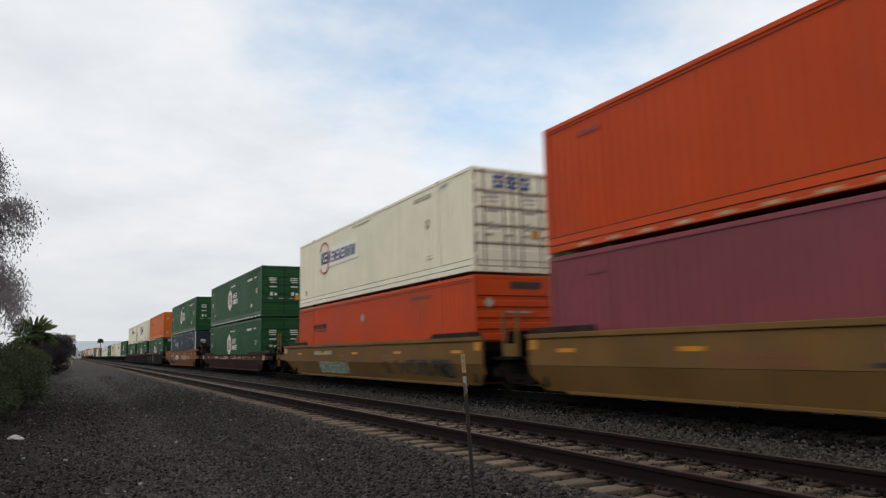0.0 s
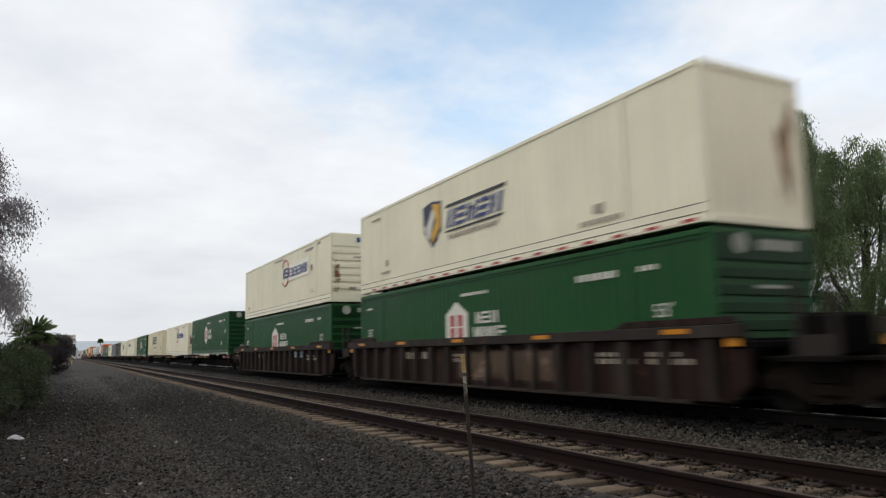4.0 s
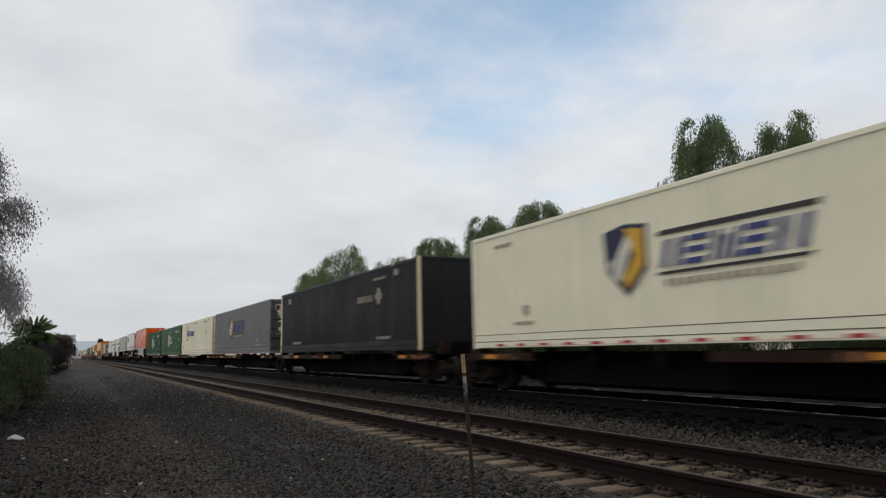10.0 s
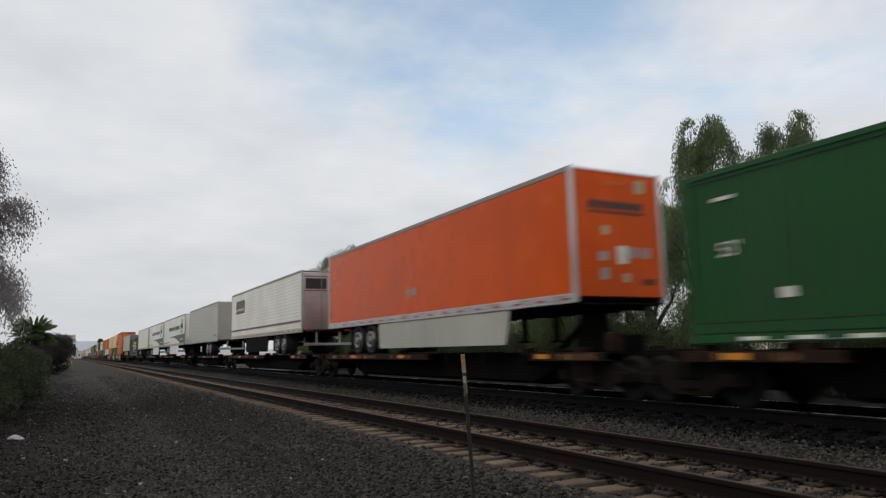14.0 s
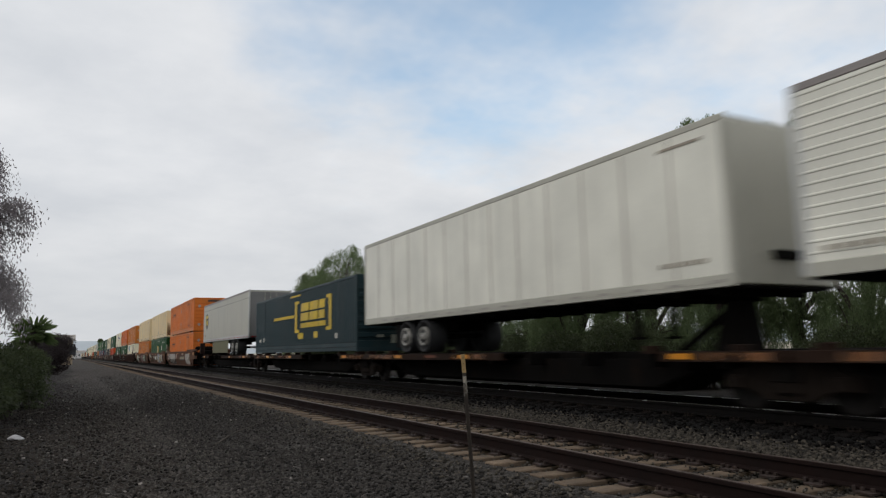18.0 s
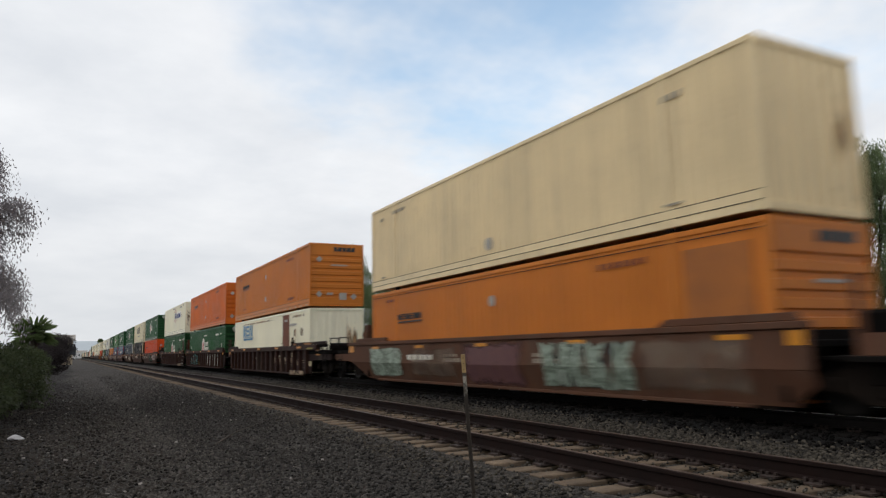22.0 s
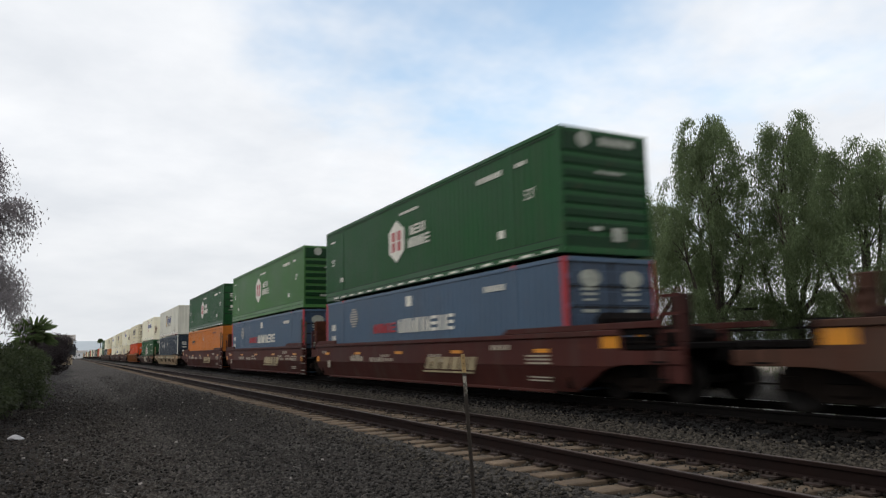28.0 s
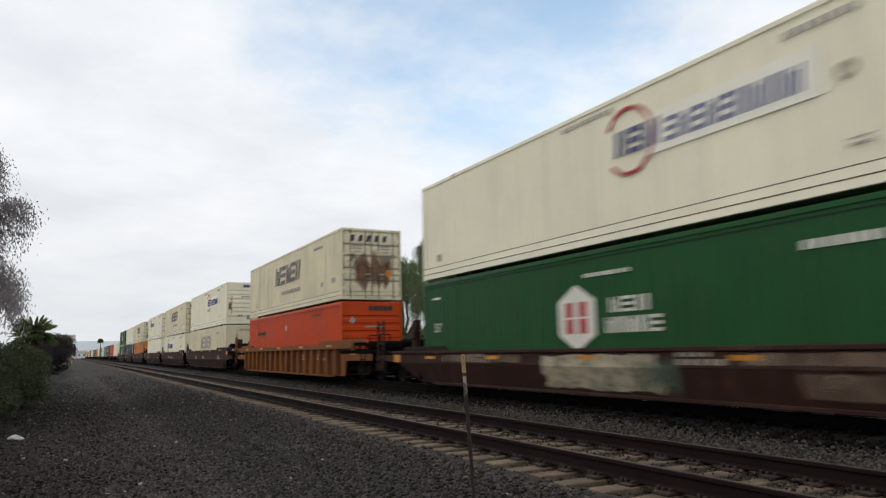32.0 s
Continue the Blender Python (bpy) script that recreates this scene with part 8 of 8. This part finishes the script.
            pts = np.stack([e[0] + off[0] + out[0] * 0.38 * np.sin(u * 1.6) + sway[0] * u, e[1] + off[1] + out[1] * 0.38 * np.sin(u * 1.6) + sway[1] * u, e[2] + off[2] + 0.16 * np.sin(u * 3.1) - L * u ** 1.3], 1)
            pts += rng.normal(0, 0.025, pts.shape)
            dirs = np.stack([rng.normal(0, 0.42, n), rng.normal(0, 0.42, n), -np.abs(rng.normal(0.8, 0.3, n))], 1)
            dirs /= np.linalg.norm(dirs, axis=1, keepdims=True)
            ln = leaf[0] * rng.uniform(0.6, 1.3, (n, 1))
            side = np.cross(dirs, rng.normal(0, 1, (n, 3)))
            side /= np.linalg.norm(side, axis=1, keepdims=True) + 1e-6
            base.append(pts)
            along.append(dirs * ln)
            across.append(side * leaf[1] * rng.uniform(0.7, 1.3, (n, 1)))
    crown = leaves_mesh(("crown", variant), np.concatenate(base), np.concatenate(along), np.concatenate(across))
    return trunk, crown


def plant(name, label, category, meshes, x, y, z, turn, size, leaf, group="", slim=1.0):
    t = thing(name, label, category, group)
    part("trunk", meshes[0], BARK, t)
    part("crown", meshes[1], leaf, t)
    t.matrix_basis = pose(x, y, z, 0, 0, turn) @ Matrix.Diagonal((size * slim, size * slim, size, 1))
    return t


BIG_A = weeping_tree("a", 10.0, 7.2, 9, 11, 48, 2.1, 5, skirt=3)
BIG_B = weeping_tree("b", 8.4, 5.6, 8, 11, 52, 1.9, 8, skirt=3)
BIG_C = weeping_tree("c", 9.4, 4.4, 8, 11, 44, 1.8, 14, bulge=0.24, skirt=3)
ROW = "weeping trees beyond the tracks"
PEPPER = "weeping pepper tree with hanging green leaves beyond the tracks"
for x, y, turn, tall, me, slim in TREES_AT:
    size = tall / max(v.co.z for v in (BIG_A, BIG_B, BIG_C)[me][1].vertices)
    plant("pepper_tree", PEPPER, "tree", (BIG_A, BIG_B, BIG_C)[me], x, y, level(x) - 0.1, turn, size, LEAF, ROW, slim)


def shrub(variant, w, h, n, seed, leaf=(0.11, 0.035)):
    """A dense shrub: stems and leaves in several uneven lobes."""
    rng = np.random.default_rng(seed)
    rr = random.Random(seed)
    lobes = [(Vector((rr.uniform(-0.35, 0.35) * w, rr.uniform(-0.35, 0.35) * w, h * rr.uniform(0.25, 0.78))), rr.uniform(0.16, 0.30) * w) for _ in range(14)]
    paths = [[(Vector((rr.uniform(-0.3, 0.3), rr.uniform(-0.3, 0.3), -0.2)), 0.05), (c * 0.5, 0.035), (c, 0.012)] for c, r in lobes]
    base, along, across = [], [], []
    for c, r in lobes:
        k = n // len(lobes)
        d = rng.normal(0, 1, (k, 3))
        d /= np.linalg.norm(d, axis=1, keepdims=True)
        rad = r * rng.uniform(0.35, 1.08, (k, 1)) ** 0.6
        p = np.array(c) + d * rad * np.array([1, 1, 0.85])
        p[:, 2] = np.maximum(p[:, 2], 0.02)
        dirs = d + rng.normal(0, 0.7, (k, 3))
        dirs /= np.linalg.norm(dirs, axis=1, keepdims=True)
        side = np.cross(dirs, rng.normal(0, 1, (k, 3)))
        side /= np.linalg.norm(side, axis=1, keepdims=True) + 1e-6
        base.append(p)
        along.append(dirs * leaf[0] * rng.uniform(0.6, 1.4, (k, 1)))
        across.append(side * leaf[1] * rng.uniform(0.7, 1.3, (k, 1)))
    return tubes(("stems", variant), paths, 5), leaves_mesh(("bush", variant), np.concatenate(base), np.concatenate(along), np.concatenate(across))


def fan_palm(variant, trunk_h, spread, fronds, seed, blade):
    rr = random.Random(seed)
    paths = [[(Vector((0, 0, -0.3)), 0.24), (Vector((0.05, 0, trunk_h * 0.5)), 0.19), (Vector((0, 0.03, trunk_h)), 0.17)]]
    base, along, across = [], [], []
    for i in range(fronds):
        a, el = rr.uniform(0, 6.283), math.asin(rr.uniform(-0.55, 1.0))
        d = Vector((math.cos(a) * math.cos(el), math.sin(a) * math.cos(el), math.sin(el)))
        stem = spread * rr.uniform(0.40, 0.55)
        hub = Vector((0, 0.03, trunk_h)) + d * stem - Vector((0, 0, 0.08 * spread))
        paths.append([(Vector((0, 0.03, trunk_h)), 0.022), (hub, 0.014)])
        u = d.orthogonal().normalized()
        u = (u - Vector((0, 0, u.z))).normalized() if u.z * u.z < 0.98 else u
        for k in range(17):
            b = radians(-105 + 210 * k / 16)
            w = (d * math.cos(b) + u * math.sin(b)).normalized()
            w.z -= 0.18
            ln = spread * 0.5 * (1 - 0.25 * abs(b) / 1.9) * rr.uniform(0.85, 1.1)
            base.append(tuple(hub))
            along.append(tuple(w * ln))
            s_ = w.cross(d if abs(b) > 0.3 else u)
            s_ = s_.normalized() if s_.length > 1e-4 else u
            across.append(tuple(s_ * blade * spread))
    return tubes(("palm", variant), paths, 7), leaves_mesh(("fronds", variant), np.array(base), np.array(along), np.array(across))


BUSH_A, BUSH_B = shrub("a", 3.2, 1.9, 21000, 3, (0.085, 0.022)), shrub("b", 3.0, 2.3, 21000, 6, (0.085, 0.022))
for x, y, turn, size, me in SHRUBS_AT:
    plant("shrub", "dry brownish shrub at the edge of the gravel" if y > 48 else "dense dark green shrub at the edge of the gravel", "shrub", (BUSH_A, BUSH_B)[me], x, y, -0.52, turn, size, LEAF_BROWN if y > 48 else LEAF_DARK, "shrubs along the gravel")
for x, y, turn, size, me in UNDERGROWTH_AT:
    plant("undergrowth", "dark green undergrowth beneath the weeping trees", "shrub", (BUSH_A, BUSH_B)[me], x, y, level(x) - 0.05, turn, size, LEAF_DARK, "undergrowth beyond the tracks")
PALM = fan_palm("low", 2.9, 1.22, 70, 4, 0.04)
plant("fan_palm", "low fan palm with spiky green fronds", "palm", PALM, *PALM_AT, 40, 1.0, LEAF_PALM)
FAR_PALM = fan_palm("tall", 10.4, 1.9, 110, 9, 0.07)
plant("tall_palm", "tall palm in the hazy distance", "palm", FAR_PALM, *FAR_PALM_AT, 0, 1.0, LEAF_PALM)
THIN = weeping_tree("thin", 6.6, 3.9, 16, 12, 84, 0.8, 17, (0.085, 0.013), (0.8, 2.0), 0.17, 0.10)
for x, y, turn, tall in THIN_AT:
    size = tall / max(v.co.z for v in THIN[1].vertices)
    plant("weeping_tree", "sparse weeping tree with fine dark twigs", "tree", THIN, x, y, -0.52, turn, size, LEAF_DRY)


# ---- small things by the track ----
def marker_post():
    p = thing("marker_post", "leaning rusty steel marker post with yellow top", "post")
    rust = mat("post_rust", (0.055, 0.042, 0.033), 0.8, 0.2, var=0.4, grain=(6, 50), bump=0.4, streak=0.5, rust=0.6)
    top = mat("post_yellow", (0.46, 0.31, 0.13), 0.6, var=0.3, grain=(9, 50), bump=0.2, rust=0.7)
    h = 1.555
    part("channel", boxes("post channel", [(-0.014, 0.014, -0.004, 0.004, 0, h - 0.13), (-0.014, -0.009, -0.014, 0.0, 0, h - 0.13), (0.009, 0.014, -0.014, 0.0, 0, h - 0.13)], 0.002), rust, p)
    part("painted_top", boxes("post top", [(-0.0145, 0.0145, -0.006, 0.005, h - 0.13, h)], 0.002), top, p)
    worn = ragged("post_worn_white", ((0.30, 0.26, 0.20), (0.40, 0.37, 0.32)), 0.30, 14.0, 0.10)
    flecks = ragged("post_worn_yellow", ((0.30, 0.22, 0.06), (0.36, 0.30, 0.14)), 0.16, 16.0, 0.05)
    part("paint_patch", prisms("post worn", [rect(-0.015, 0.015, h - 0.32, h - 0.13)], -0.001, 0.0), worn, p).matrix_basis = pose(0, -0.0148, 0, 0, 0, 90)
    part("paint_patch", prisms("post flecks", [rect(-0.015, 0.015, 0.0, 0.42)], -0.001, 0.0), flecks, p).matrix_basis = pose(0, -0.0148, 0, 0, 0, 90)
    for z in (h - 0.025, h - 0.065, h - 0.105):
        part("bolt_hole", boxes(("post hole", z), [(-0.003, 0.003, -0.0068, -0.0055, z - 0.003, z + 0.003)]), IRON, p)
    p.matrix_basis = POST_AT
    return p


marker_post()


def litter():
    rng = np.random.default_rng(2)
    bm = bmesh.new()
    bmesh.ops.create_icosphere(bm, subdivisions=3, radius=0.12)
    for v in bm.verts:
        k = 0.75 + 0.5 * noise.noise(v.co * 9.0)
        v.co = Vector((v.co.x * 1.5 * k, v.co.y * 1.1 * k, max(0.0, v.co.z * 0.75 * k + 0.03)))
    me = from_bm("bag", bm, True)
    ob = part("plastic_bag", me, CLOTH, None)
    tagged(ob, "crumpled white plastic bag lying on the gravel", "litter")
    ob.matrix_basis = pose(LITTER_AT[0], LITTER_AT[1], level(LITTER_AT[0]) + 0.01, 0, 0, 25)


litter()
for i, (x, y, turn, ln) in enumerate(((2.4, 13.5, 60, 2.6), (-1.0, 23.2, 65, 1.3), (-1.4, 18.6, 10, 0.8))):
    st = part("stick", tubes(("stick", i), [[(Vector((0, 0, 0)), 0.016), (Vector((ln * 0.5, 0.06, 0.03)), 0.013), (Vector((ln, -0.02, 0.01)), 0.007)]], 5), BARK, None)
    tagged(st, "dry dark stick lying on the gravel", "stick", "fallen sticks")
    rise = level(x + ln * math.cos(radians(turn))) - level(x)
    st.matrix_basis = pose(x, y, level(x) + 0.03, 0, -math.degrees(math.asin(rise / ln)), turn)


# ---- distance ----
def hills():
    rng = random.Random(7)
    V, F = [], []
    n = 160
    for i in range(n + 1):
        a = radians(-75 + 190 * i / n)
        r = 2600
        h = 46 + 18 * math.sin(i * 0.13 + 1.0) + 14 * math.sin(i * 0.31) + rng.uniform(-2, 2)
        x, y = r * math.sin(a), r * math.cos(a)
        V += [(x, y, -2), (x * 1.08, y * 1.08, h * 0.7), (x * 1.16, y * 1.16, h)]
    for i in range(n):
        for k in range(2):
            a = i * 3 + k
            F.append((a, a + 3, a + 4, a + 1))
    # distance haze is put into the pale blue of the hills
    ob = part("hills", raw("hills", V, F, True), mat("haze_blue_hills", (0.47, 0.51, 0.54), 1.0, var=0.06, grain=(0.004, 0.05), bump=0.0, spec=0.0), None)
    tagged(ob, "pale blue hazy hills on the horizon", "hills", kind="structure")


hills()


def shed(x, y, w, d, h, wall, label):
    b = thing("low_building", label, "building", "buildings in the distance")
    part("wall", boxes(("shed", x, y), [(-w / 2, w / 2, -d / 2, d / 2, 0, h)], 0.05), wall, b)
    part("roof", prisms(("shed roof", x, y), [[(-d / 2 - 0.4, h), (0, h + d * 0.16), (d / 2 + 0.4, h)]], -w / 2 - 0.4, w / 2 + 0.4), mat("shed_roof", (0.34, 0.31, 0.28), 0.8, var=0.2), b)
    for k in range(max(2, int(w / 4))):
        part("window", boxes(("shed window", x, y, k), [(-w / 2 + 4 * k + 1.0, -w / 2 + 4 * k + 2.2, -d / 2 - 0.03, -d / 2 + 0.02, h * 0.4, h * 0.75)]), mat("window_dark", (0.05, 0.06, 0.07), 0.15, var=0.1), b)
    b.matrix_basis = pose(x, y, -0.5)


for x, y, w, d, h, mt, lb in SHEDS:
    shed(x, y, w, d, h, mt, lb)


# ---- what moves: the train rolls past, slowing a little ----
def run(t):
    return 24.6501 * t - 0.0145 * t * t


def motions():
    times = [2.0 * i for i in range(17)]
    for ob, x, s, z in MOVERS:
        walk(ob, [(t, pose(x, s - run(t), z)) for t in times])


motions()
